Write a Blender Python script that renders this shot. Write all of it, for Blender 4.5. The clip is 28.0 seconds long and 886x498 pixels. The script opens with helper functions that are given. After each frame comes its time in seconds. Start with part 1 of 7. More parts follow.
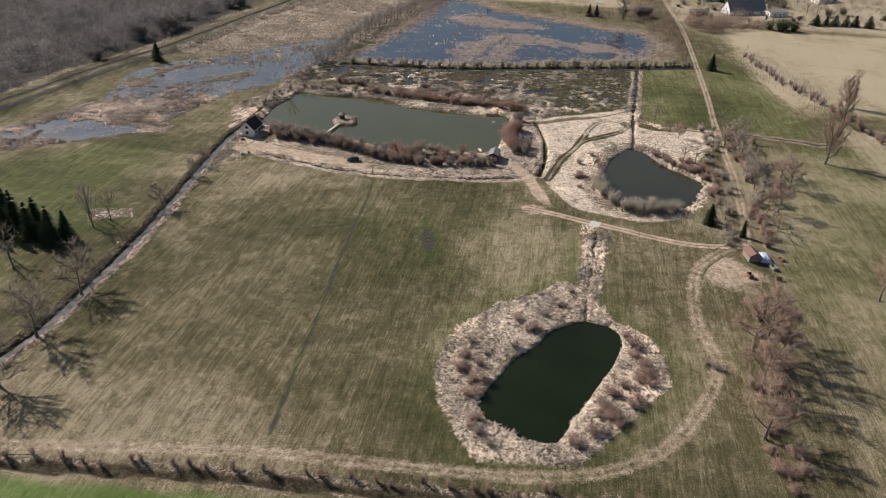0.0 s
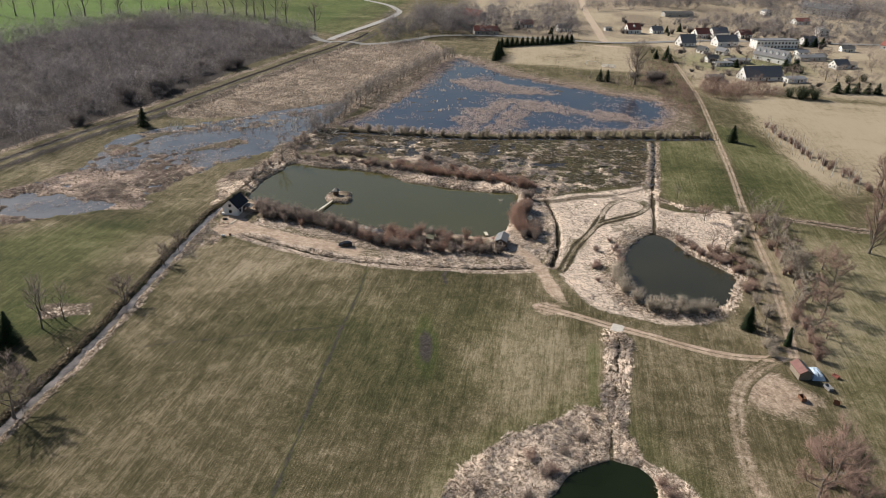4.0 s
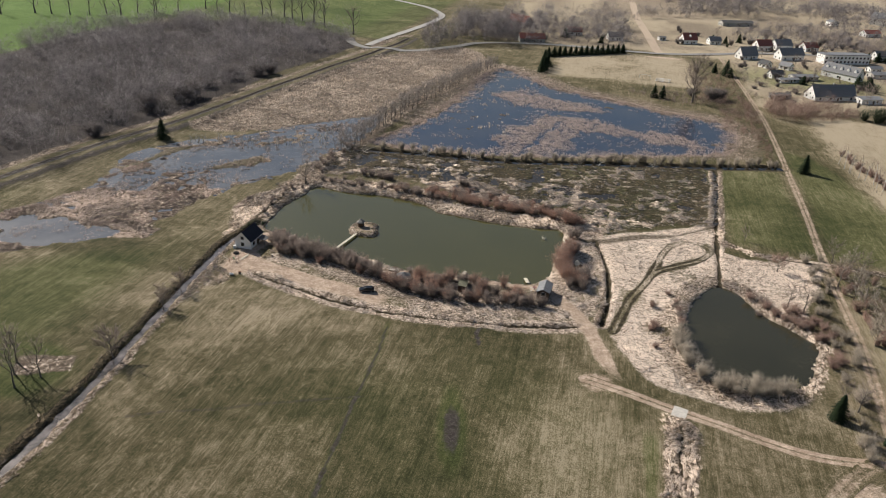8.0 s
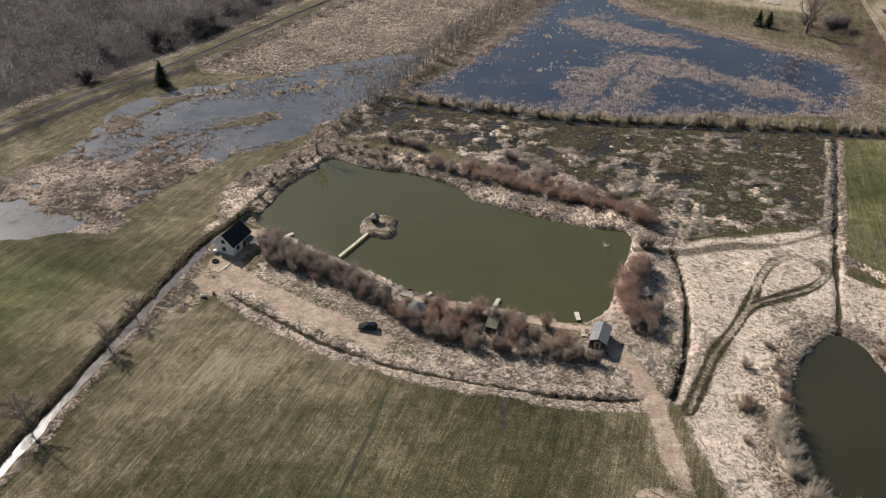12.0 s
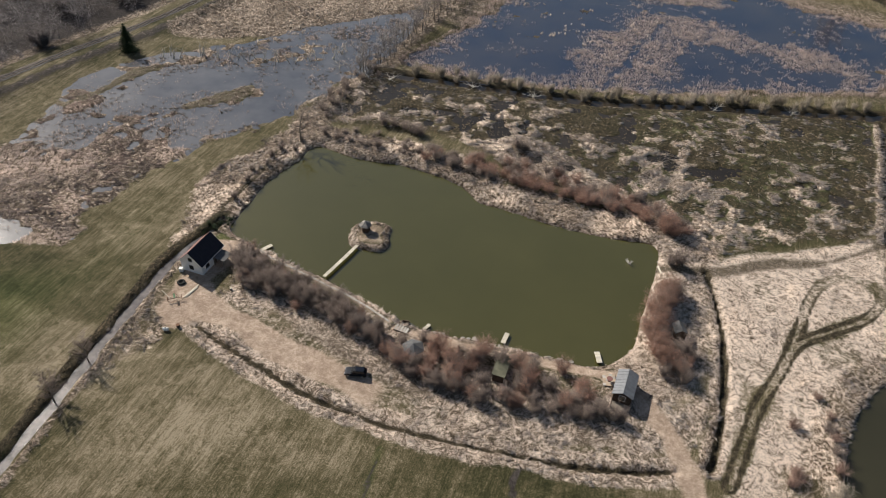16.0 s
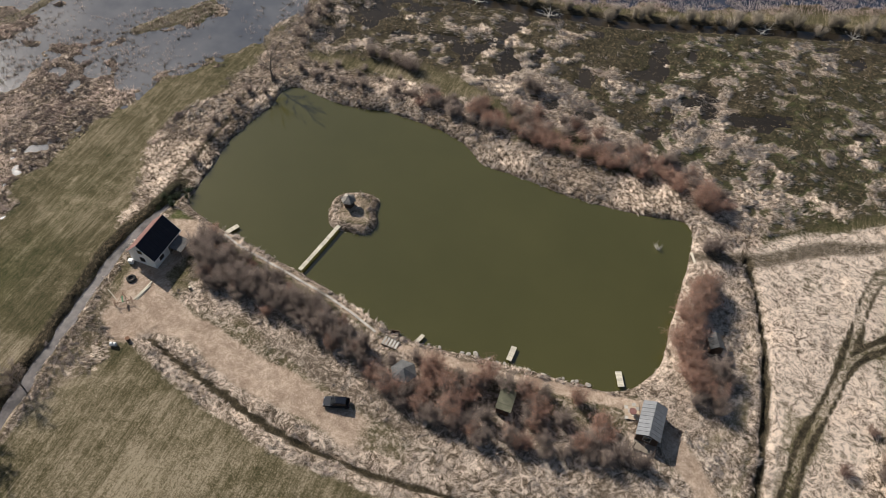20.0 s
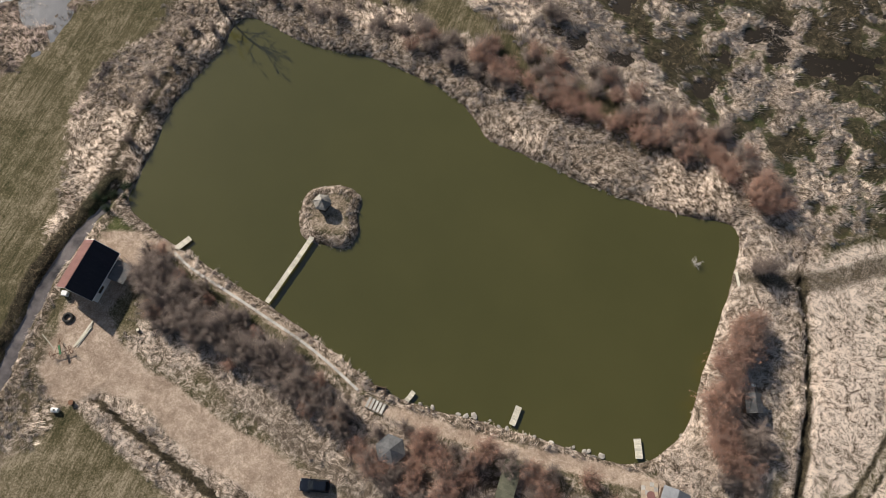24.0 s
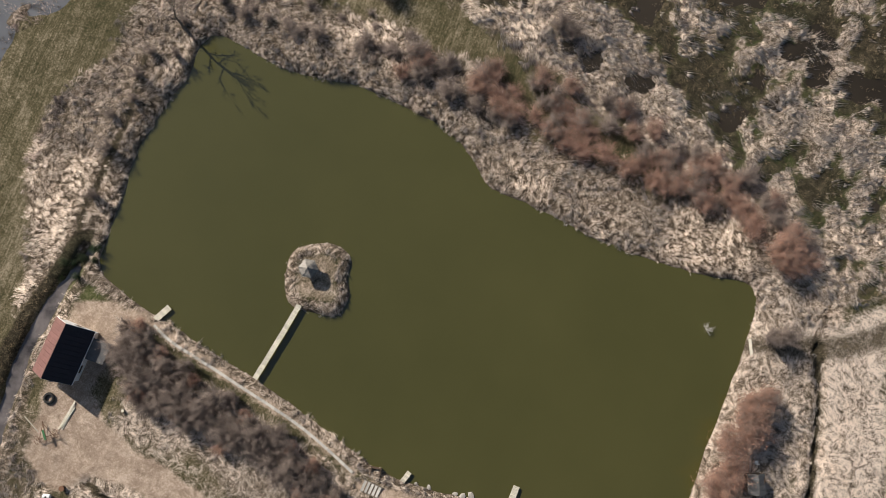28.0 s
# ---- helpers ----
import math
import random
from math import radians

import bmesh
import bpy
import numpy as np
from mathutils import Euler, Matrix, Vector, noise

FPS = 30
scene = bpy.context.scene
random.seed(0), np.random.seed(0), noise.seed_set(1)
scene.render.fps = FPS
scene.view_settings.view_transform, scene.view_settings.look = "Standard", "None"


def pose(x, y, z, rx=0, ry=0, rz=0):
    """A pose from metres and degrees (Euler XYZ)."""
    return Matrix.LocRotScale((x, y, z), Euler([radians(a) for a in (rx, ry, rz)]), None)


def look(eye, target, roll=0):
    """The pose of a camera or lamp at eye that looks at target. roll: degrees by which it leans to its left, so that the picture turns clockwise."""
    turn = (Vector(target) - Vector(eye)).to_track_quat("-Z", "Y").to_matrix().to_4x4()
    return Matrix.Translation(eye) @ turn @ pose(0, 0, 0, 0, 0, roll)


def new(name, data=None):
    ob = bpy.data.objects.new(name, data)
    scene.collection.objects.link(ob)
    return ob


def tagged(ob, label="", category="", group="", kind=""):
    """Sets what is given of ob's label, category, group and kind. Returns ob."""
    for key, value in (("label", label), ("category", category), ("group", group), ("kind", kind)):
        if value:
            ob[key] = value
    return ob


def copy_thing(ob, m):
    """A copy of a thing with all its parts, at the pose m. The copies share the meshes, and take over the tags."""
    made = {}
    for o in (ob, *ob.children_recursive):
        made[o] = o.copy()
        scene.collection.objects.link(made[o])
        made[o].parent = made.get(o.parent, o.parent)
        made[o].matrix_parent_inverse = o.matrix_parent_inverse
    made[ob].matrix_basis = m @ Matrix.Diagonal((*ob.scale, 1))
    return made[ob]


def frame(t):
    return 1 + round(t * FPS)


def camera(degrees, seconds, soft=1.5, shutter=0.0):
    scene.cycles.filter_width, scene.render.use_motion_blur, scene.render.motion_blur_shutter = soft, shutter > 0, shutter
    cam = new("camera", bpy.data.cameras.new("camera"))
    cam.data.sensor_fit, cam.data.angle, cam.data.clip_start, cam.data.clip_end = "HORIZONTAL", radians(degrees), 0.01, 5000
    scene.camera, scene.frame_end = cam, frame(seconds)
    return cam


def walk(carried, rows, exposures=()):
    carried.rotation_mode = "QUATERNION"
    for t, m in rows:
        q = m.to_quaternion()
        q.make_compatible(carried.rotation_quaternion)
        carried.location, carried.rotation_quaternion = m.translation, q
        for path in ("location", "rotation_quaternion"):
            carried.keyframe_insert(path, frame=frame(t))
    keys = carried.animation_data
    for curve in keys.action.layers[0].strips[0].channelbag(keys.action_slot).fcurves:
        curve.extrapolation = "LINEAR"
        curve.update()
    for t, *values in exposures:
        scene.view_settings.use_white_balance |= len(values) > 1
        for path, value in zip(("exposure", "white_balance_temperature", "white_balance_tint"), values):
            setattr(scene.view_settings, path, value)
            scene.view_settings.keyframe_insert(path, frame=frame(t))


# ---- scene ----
cam = camera(62.8, 28.0, soft=0.5)
PATH = [
    (0, (88.115, -252.595, 101.662), (87.84, -250.881, 100.669), 2.0),
    (0.5, (87.434, -248.401, 101.549), (87.155, -246.669, 100.589), 2.0),
    (1, (87.02, -245.088, 101.768), (86.738, -243.343, 100.832), 2.0),
    (1.5, (86.813, -240.915, 101.567), (86.524, -239.153, 100.666), 2.0),
    (2, (86.308, -237.736, 101.514), (86.016, -235.96, 100.641), 2.1),
    (2.5, (85.458, -234.002, 101.612), (85.168, -232.226, 100.738), 2.1),
    (3, (84.859, -230.7, 101.736), (84.57, -228.925, 100.861), 2.2),
    (3.5, (84.143, -226.759, 101.48), (83.854, -224.983, 100.607), 2.3),
    (5.5, (81.58, -211.122, 101.646), (81.23, -209.359, 100.769), 2.6),
    (6, (81.047, -207.471, 101.513), (80.696, -205.708, 100.637), 2.6),
    (6.5, (80.369, -203.778, 101.514), (80.017, -202.015, 100.638), 2.7),
    (7, (79.478, -199.737, 101.568), (79.127, -197.974, 100.692), 2.7),
    (7.5, (78.918, -195.813, 102.131), (78.538, -194.057, 101.252), 2.8),
    (8, (78.004, -191.945, 102.056), (77.605, -190.194, 101.176), 3.0),
    (8.5, (77.207, -187.916, 102.195), (76.792, -186.169, 101.314), 3.0),
    (9, (76.475, -184.445, 102.367), (76.048, -182.703, 101.483), 3.1),
    (9.5, (75.478, -180.37, 102.397), (75.037, -178.631, 101.512), 3.2),
    (10, (74.732, -176.954, 102.486), (74.279, -175.219, 101.6), 3.2),
    (10.1, (74.263, -173.785, 102.448), (73.806, -172.062, 101.544), 3.2),
    (10.2, (73.794, -170.616, 102.41), (73.334, -168.904, 101.488), 3.2),
    (10.3, (73.325, -167.448, 102.371), (72.861, -165.747, 101.431), 3.2),
    (10.4, (72.856, -164.279, 102.333), (72.389, -162.59, 101.375), 3.2),
    (10.5, (72.388, -161.11, 102.295), (71.916, -159.433, 101.319), 3.2),
    (10.6, (71.919, -157.941, 102.257), (71.443, -156.275, 101.263), 3.2),
    (10.7, (71.45, -154.772, 102.219), (70.971, -153.118, 101.207), 3.2),
    (10.8, (70.981, -151.604, 102.18), (70.498, -149.961, 101.15), 3.2),
    (10.9, (70.512, -148.435, 102.142), (70.026, -146.803, 101.094), 3.2),
    (11, (70.043, -145.266, 102.104), (69.553, -143.646, 101.038), 3.2),
    (11.5, (72.454, -137.096, 105.288), (71.924, -135.518, 104.18), 1.9),
    (13.5, (67.058, -122.933, 105.196), (66.553, -121.399, 104.016), 2.3),
    (14, (64.779, -119.845, 104.623), (64.296, -118.326, 103.415), 2.6),
    (14.5, (63.979, -115.277, 105.264), (63.498, -113.787, 104.019), 2.6),
    (15, (62.912, -111.749, 105.689), (62.434, -110.271, 104.428), 2.6),
    (15.5, (61.761, -108.02, 106.68), (61.285, -106.551, 105.409), 2.6),
    (16, (60.956, -103.617, 107.044), (60.474, -102.156, 105.766), 2.6),
    (16.5, (59.219, -99.476, 107.276), (58.743, -98.016, 105.994), 2.8),
    (17, (57.438, -95.406, 107.0), (56.966, -93.945, 105.718), 2.9),
    (17.5, (56.265, -91.275, 107.13), (55.791, -89.819, 105.842), 2.9),
    (18, (55.037, -86.509, 107.583), (54.569, -85.079, 106.265), 2.9),
    (18.5, (53.539, -82.441, 107.849), (53.084, -81.037, 106.499), 3.0),
    (19, (52.256, -78.246, 107.635), (51.812, -76.875, 106.248), 3.0),
    (19.5, (50.595, -74.182, 107.73), (50.183, -72.882, 106.267), 3.3),
    (20, (49.25, -69.569, 108.17), (48.871, -68.364, 106.62), 3.4),
    (20.5, (47.643, -64.724, 108.601), (47.302, -63.615, 106.972), 3.6),
    (21, (45.54, -58.768, 108.977), (45.205, -57.671, 107.339), 3.8),
    (21.1, (44.596, -55.694, 109.074), (44.274, -54.636, 107.411), 3.86),
    (21.2, (43.653, -52.62, 109.171), (43.343, -51.601, 107.483), 3.92),
    (21.3, (42.709, -49.547, 109.267), (42.413, -48.565, 107.554), 3.98),
    (21.4, (41.766, -46.473, 109.364), (41.482, -45.53, 107.626), 4.04),
    (21.5, (40.822, -43.399, 109.461), (40.551, -42.495, 107.698), 4.1),
    (22, (38.938, -38.389, 109.938), (38.695, -37.555, 108.137), 4.5),
    (22.5, (37.149, -33.728, 110.163), (36.912, -32.902, 108.358), 4.8),
    (24.5, (31.981, -16.419, 110.421), (31.82, -15.837, 108.515), 5.3),
    (25, (29.986, -11.605, 110.593), (29.857, -11.097, 108.663), 6.5),
    (25.5, (28.186, -7.135, 110.776), (28.088, -6.698, 108.827), 8.0),
    (26, (26.664, -2.364, 110.915), (26.592, -2.004, 108.949), 9.3),
    (26.5, (24.852, 2.091, 111.047), (24.811, 2.379, 109.068), 12.6),
    (27, (24.028, 7.047, 110.847), (23.991, 7.287, 108.861), 11.8),
    (27.5, (22.736, 10.598, 110.886), (22.701, 10.836, 108.901), 12.1),
    (28, (21.745, 14.075, 110.755), (21.702, 14.324, 108.771), 10.6),
]
walk(cam, [(t, look(eye, target, roll)) for t, eye, target, roll in PATH], [(0.0, 0.31), (14.0, 0.30), (20.0, 0.25), (28.0, 0.27)])
# ---- light ----
SUN_AZ, SUN_EL = -64.0, 34.0
world = bpy.data.worlds.new("sky")
scene.world = world
world.use_nodes = True
wn = world.node_tree.nodes
sky = wn.new("ShaderNodeTexSky")
sky.sky_type = "NISHITA"
sky.sun_disc = False
sky.sun_elevation, sky.sun_rotation = radians(SUN_EL), radians(SUN_AZ)
sky.air_density, sky.dust_density, sky.ozone_density = 1.2, 1.6, 2.0
world.node_tree.links.new(sky.outputs[0], wn["Background"].inputs[0])
wn["Background"].inputs[1].default_value = 0.050
sun_data = bpy.data.lights.new("sun", "SUN")
sun_data.energy, sun_data.angle, sun_data.color = 5.0, radians(0.6), (1.0, 0.93, 0.84)
sun = new("sun", sun_data)
sun.matrix_world = look((math.sin(radians(SUN_AZ)) * 300, math.cos(radians(SUN_AZ)) * 300, 300 * math.tan(radians(SUN_EL))), (0, 0, 0))


# ---- materials ----
def ramp(nt, fac, stops):
    n = nt.nodes.new("ShaderNodeValToRGB")
    e = n.color_ramp.elements
    while len(e) < len(stops):
        e.new(0.5)
    for el, (p, c) in zip(e, stops):
        el.position, el.color = p, (*c, 1) if len(c) == 3 else c
    nt.links.new(fac, n.inputs[0])
    return n.outputs[0]


def tex(nt, scale, detail=4, rough=0.6, vec=None, distort=0.0):
    n = nt.nodes.new("ShaderNodeTexNoise")
    n.inputs["Scale"].default_value, n.inputs["Detail"].default_value = scale, detail
    n.inputs["Roughness"].default_value, n.inputs["Distortion"].default_value = rough, distort
    if vec is not None:
        nt.links.new(vec, n.inputs["Vector"])
    return n.outputs["Fac"]


def math_node(nt, op, a, b=None, clamp=False):
    n = nt.nodes.new("ShaderNodeMath")
    n.operation, n.use_clamp = op, clamp
    for i, v in enumerate((a, b)):
        if v is None:
            continue
        if isinstance(v, (int, float)):
            n.inputs[i].default_value = v
        else:
            nt.links.new(v, n.inputs[i])
    return n.outputs[0]


def mix(nt, fac, a, b):
    n = nt.nodes.new("ShaderNodeMix")
    n.data_type = "RGBA"
    for sock, v in ((n.inputs[0], fac), (n.inputs[6], a), (n.inputs[7], b)):
        if isinstance(v, (int, float)):
            sock.default_value = v
        elif isinstance(v, tuple):
            sock.default_value = (*v, 1)
        else:
            nt.links.new(v, sock)
    return n.outputs[2]


def bump(nt, height, strength, distance):
    n = nt.nodes.new("ShaderNodeBump")
    n.inputs["Strength"].default_value, n.inputs["Distance"].default_value = strength, distance
    nt.links.new(height, n.inputs["Height"])
    return n.outputs[0]


def start(name, rough=0.9, metal=0.0, spec=0.3):
    m = bpy.data.materials.new(name)
    m.use_nodes = True
    nt = m.node_tree
    b = nt.nodes["Principled BSDF"]
    b.inputs["Roughness"].default_value, b.inputs["Metallic"].default_value = rough, metal
    b.inputs["Specular IOR Level"].default_value = spec
    co = nt.nodes.new("ShaderNodeTexCoord").outputs["Object"]
    return m, nt, b, co


def simple(name, dark, light, scale=3.0, rough=0.85, metal=0.0, spec=0.3, bumpy=0.3, vary=0.25, dist=0.05):
    """A worn surface of two tones, with grain at two scales and a tone of its own for each piece."""
    m, nt, b, co = start(name, rough, metal, spec)
    f = math_node(nt, "ADD", math_node(nt, "MULTIPLY", tex(nt, scale, 5, vec=co), 0.6), math_node(nt, "MULTIPLY", tex(nt, scale * 7, 3, vec=co), 0.4))
    col = ramp(nt, f, [(0.3, dark), (0.7, light)])
    if vary:
        hsv = nt.nodes.new("ShaderNodeHueSaturation")
        rnd = nt.nodes.new("ShaderNodeObjectInfo").outputs["Random"]
        nt.links.new(math_node(nt, "ADD", math_node(nt, "MULTIPLY", rnd, vary * 2), 1 - vary), hsv.inputs["Value"])
        nt.links.new(col, hsv.inputs["Color"])
        col = hsv.outputs[0]
    nt.links.new(col, b.inputs["Base Color"])
    if bumpy:
        nt.links.new(bump(nt, f, bumpy, dist), b.inputs["Normal"])
    return m


def strands(name, dark, light, vary=0.3, lump=0.35):
    """Dry stalks, twigs or leaves: every strand has a tone of its own."""
    m, nt, b, co = start(name, 0.8, 0, 0.25)
    rnd = nt.nodes.new("ShaderNodeNewGeometry").outputs["Random Per Island"]
    f = math_node(nt, "ADD", math_node(nt, "MULTIPLY", rnd, 0.42), math_node(nt, "MULTIPLY", tex(nt, lump, 3, vec=co), 0.45))
    f = math_node(nt, "ADD", f, math_node(nt, "MULTIPLY", tex(nt, 1.3, 3, 0.7, vec=co), 0.55))
    col = ramp(nt, f, [(0.42, dark), (0.98, light)])
    hsv = nt.nodes.new("ShaderNodeHueSaturation")
    own = nt.nodes.new("ShaderNodeObjectInfo").outputs["Random"]
    nt.links.new(math_node(nt, "ADD", math_node(nt, "MULTIPLY", own, vary), 1 - vary / 2), hsv.inputs["Value"])
    nt.links.new(col, hsv.inputs["Color"])
    nt.links.new(hsv.outputs[0], b.inputs["Base Color"])
    return m


def water(name, deep, pale_tone, ripple, rough=0.04, scale=1.2, spec=1.0, ior=1.5, patch=0.03):
    m, nt, b, co = start(name, rough, 0, spec)
    b.inputs["IOR"].default_value = ior
    f = tex(nt, patch, 4, vec=co)
    nt.links.new(ramp(nt, f, [(0.35, deep), (0.7, pale_tone)]), b.inputs["Base Color"])
    h = math_node(nt, "ADD", tex(nt, scale, 3, vec=co), math_node(nt, "MULTIPLY", tex(nt, scale * 4, 2, vec=co), 0.4))
    nt.links.new(bump(nt, h, ripple, 0.05), b.inputs["Normal"])
    return m


def ground_material():
    m, nt, b, co = start("soil_and_grass", 0.95, 0, 0.15)

    def attr(n):
        a = nt.nodes.new("ShaderNodeAttribute")
        a.attribute_name = n
        return a.outputs["Fac"]
    # meadow: olive turf with pale mown streaks
    def stretched(deg, sx, sy, detail=4, distort=0.5):
        mp = nt.nodes.new("ShaderNodeMapping")
        mp.inputs["Rotation"].default_value = (0, 0, radians(deg))
        mp.inputs["Scale"].default_value = (sx, sy, 1)
        nt.links.new(co, mp.inputs["Vector"])
        return tex(nt, 1.0, detail, 0.65, mp.outputs[0], distort)

    def blend(*pairs):
        out = None
        for w, v in pairs:
            t = math_node(nt, "MULTIPLY", v, w)
            out = t if out is None else math_node(nt, "ADD", out, t)
        return out
    big = tex(nt, 0.02, 5, 0.6, co, 0.8)
    mid = tex(nt, 0.2, 6, 0.7, co, 0.6)
    clod = tex(nt, 0.8, 6, 0.78, co, 0.8)
    fine = tex(nt, 3.6, 5, 0.9, co, 0.5)
    swath = blend((0.3, stretched(12, 0.55, 0.035)), (0.35, stretched(16, 1.6, 0.10)), (0.35, stretched(14, 3.6, 0.22, 3, 0.2)))
    f = blend((0.36, big), (0.22, mid), (0.22, clod), (0.62, fine), (0.46, swath))
    f = math_node(nt, "SUBTRACT", f, 0.440)
    f = math_node(nt, "ADD", f, math_node(nt, "MULTIPLY", attr("pale"), 0.20))
    turf = ramp(nt, f, [(0.32, (0.018, 0.021, 0.008)), (0.42, (0.052, 0.052, 0.022)), (0.49, (0.105, 0.090, 0.046)), (0.55, (0.195, 0.160, 0.098)), (0.63, (0.42, 0.35, 0.25))])
    green = ramp(nt, f, [(0.31, (0.020, 0.028, 0.008)), (0.42, (0.048, 0.060, 0.019)), (0.49, (0.088, 0.098, 0.035)), (0.56, (0.155, 0.155, 0.068)), (0.66, (0.33, 0.30, 0.18))])
    crop = ramp(nt, f, [(0.30, (0.045, 0.09, 0.016)), (0.5, (0.095, 0.165, 0.032)), (0.68, (0.17, 0.25, 0.07))])
    turf = mix(nt, math_node(nt, "MULTIPLY", attr("lush"), 1.0, True), turf, green)
    turf = mix(nt, math_node(nt, "MULTIPLY", attr("crop"), 1.0, True), turf, crop)
    # flattened reeds and straw
    sw = tex(nt, 0.55, 6, 0.72, co, 2.0)
    sf = tex(nt, 3.2, 5, 0.9, co, 2.2)
    s = math_node(nt, "ADD", blend((0.5, sw), (0.58, sf)), math_node(nt, "MULTIPLY", attr("mown"), 0.066))
    # Darkest tones: litter, plus shadow between the stalks painted in.
    straw = ramp(nt, s, [(0.45, (0.026, 0.020, 0.014)), (0.52, (0.12, 0.090, 0.062)), (0.575, (0.34, 0.265, 0.203)), (0.625, (0.86, 0.72, 0.60))])
    soil = ramp(nt, blend((0.4, fine), (0.35, clod), (0.25, mid)), [(0.40, (0.255, 0.182, 0.132)), (0.5, (0.475, 0.362, 0.276)), (0.60, (0.76, 0.63, 0.51))])
    mud = ramp(nt, blend((0.6, sf), (0.4, clod)), [(0.42, (0.014, 0.012, 0.008)), (0.5, (0.050, 0.041, 0.025)), (0.56, (0.135, 0.107, 0.068)), (0.64, (0.27, 0.215, 0.15))])
    mud = mix(nt, math_node(nt, "MULTIPLY", attr("lush"), 0.22, True), mud, ramp(nt, blend((0.6, sf), (0.4, clod)), [(0.42, (0.010, 0.014, 0.005)), (0.52, (0.036, 0.046, 0.016)), (0.60, (0.085, 0.092, 0.036)), (0.68, (0.26, 0.23, 0.15))]))
    litter = ramp(nt, s, [(0.38, (0.045, 0.034, 0.026)), (0.53, (0.13, 0.10, 0.076)), (0.68, (0.30, 0.25, 0.20))])
    mould = ramp(nt, s, [(0.40, (0.020, 0.017, 0.016)), (0.53, (0.058, 0.049, 0.045)), (0.68, (0.15, 0.13, 0.12))])
    # every zone frays out along its edge
    fray = math_node(nt, "MULTIPLY", math_node(nt, "SUBTRACT", blend((0.4, fine), (0.35, clod), (0.25, sw)), 0.5), 2.6)

    def zone(n, sharp=2.6):
        v = math_node(nt, "ADD", attr(n), fray)
        return math_node(nt, "MULTIPLY", math_node(nt, "SUBTRACT", v, 0.3), sharp, True)
    col = mix(nt, zone("litter"), turf, litter)
    col = mix(nt, zone("mould"), col, mould)
    col = mix(nt, zone("straw"), col, straw)
    col = mix(nt, zone("mud"), col, mud)
    col = mix(nt, zone("soil", 2.0), col, soil)
    nt.links.new(col, b.inputs["Base Color"])
    h = blend((0.4, fine), (0.4, sf), (0.5, clod))
    nt.links.new(bump(nt, h, 1.0, 0.45), b.inputs["Normal"])
    return m


GROUND = ground_material()
POND = water("murky_green_water", (0.058, 0.055, 0.014), (0.070, 0.065, 0.018), 0.10, 0.08, 1.2, 1.0, 1.5)
DARK_POND = water("dark_green_water", (0.007, 0.011, 0.004), (0.013, 0.018, 0.007), 0.04, 0.05, 1.2, 0.2)
BROWN_POND = water("brown_pond_water", (0.030, 0.029, 0.017), (0.042, 0.039, 0.023), 0.05, 0.05, 1.2, 0.45)
# Blue of the reflected sky is mixed into this base colour.
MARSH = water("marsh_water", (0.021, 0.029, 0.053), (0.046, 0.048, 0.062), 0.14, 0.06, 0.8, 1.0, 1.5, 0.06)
BOG = water("brown_bog_water", (0.020, 0.016, 0.011), (0.045, 0.036, 0.026), 0.3, 0.12, 0.8, 0.35)
# Turbid grey, with a blue cast painted in for reflected sky.
FLOOD = water("shallow_flood_water", (0.048, 0.054, 0.068), (0.145, 0.145, 0.15), 0.4, 0.12, 0.8, 1.0, 1.5, 0.045)
# Pale patches are painted in for sky shining off the brown water.
STREAM = water("stream_water", (0.040, 0.034, 0.031), (0.19, 0.165, 0.155), 0.4, 0.14, 1.5, 1.0, 1.5, 0.25)


# ---- plan: centre lines and outlines, in metres ----
def smooth(pts, closed=False, step=2.0):
    """A round curve through a few points."""
    p = [Vector((x, y)) for x, y in pts]
    n, out = len(p), []
    for i in range(n if closed else n - 1):
        a, b, c, d = (p[(i + k) % n] if closed else p[min(max(i + k, 0), n - 1)] for k in (-1, 0, 1, 2))
        m = max(2, int((c - b).length / step))
        for k in range(m):
            u = k / m
            out.append(0.5 * ((2 * b) + (c - a) * u + (2 * a - 5 * b + 4 * c - d) * u * u + (3 * b - a - 3 * c + d) * u ** 3))
    if not closed:
        out.append(p[-1])
    return np.array([(v.x, v.y) for v in out])


POND_MAIN = smooth([(-26.4, 46.4), (-19.5, 45.9), (-12, 45.2), (-1.8, 46.9), (5.4, 46.1), (13.1, 45), (18, 42.4), (22.2, 38.7), (28.8, 38.3), (36.4, 37.6), (42.7, 36.8), (51, 36.7), (58.9, 37.5), (65.7, 38.3), (66.9, 33), (66.8, 26.2), (66.4, 20.4), (66, 14.8), (65.9, 9.6), (65.6, 4.8), (64.2, 1.6), (61.5, -1.8), (56, -3.4), (47.8, -3.8), (41.8, -4.3), (34.8, -4.9), (27.8, -5.7), (21.7, -5.4), (15.4, -3.6), (9.1, -1.8), (2, 0.2), (-5, 1.7), (-12.6, 3.2), (-19.8, 4.8), (-27.4, 7), (-28.6, 11), (-28.9, 19.3), (-29.6, 25.8), (-28.3, 33.6), (-27, 39.5)], True, 1.5)
POND_EAST = smooth([(115.8, 13), (110, 4), (107.4, -4.7), (106, -15.2), (106.7, -28), (109, -34), (116, -37), (124, -34.5), (130.8, -31.6), (133.4, -28), (136.4, -18), (137.9, -11.5), (132.5, -5), (128.1, -1.5), (124, 4.5), (120.8, 11.2)], True, 1.5)
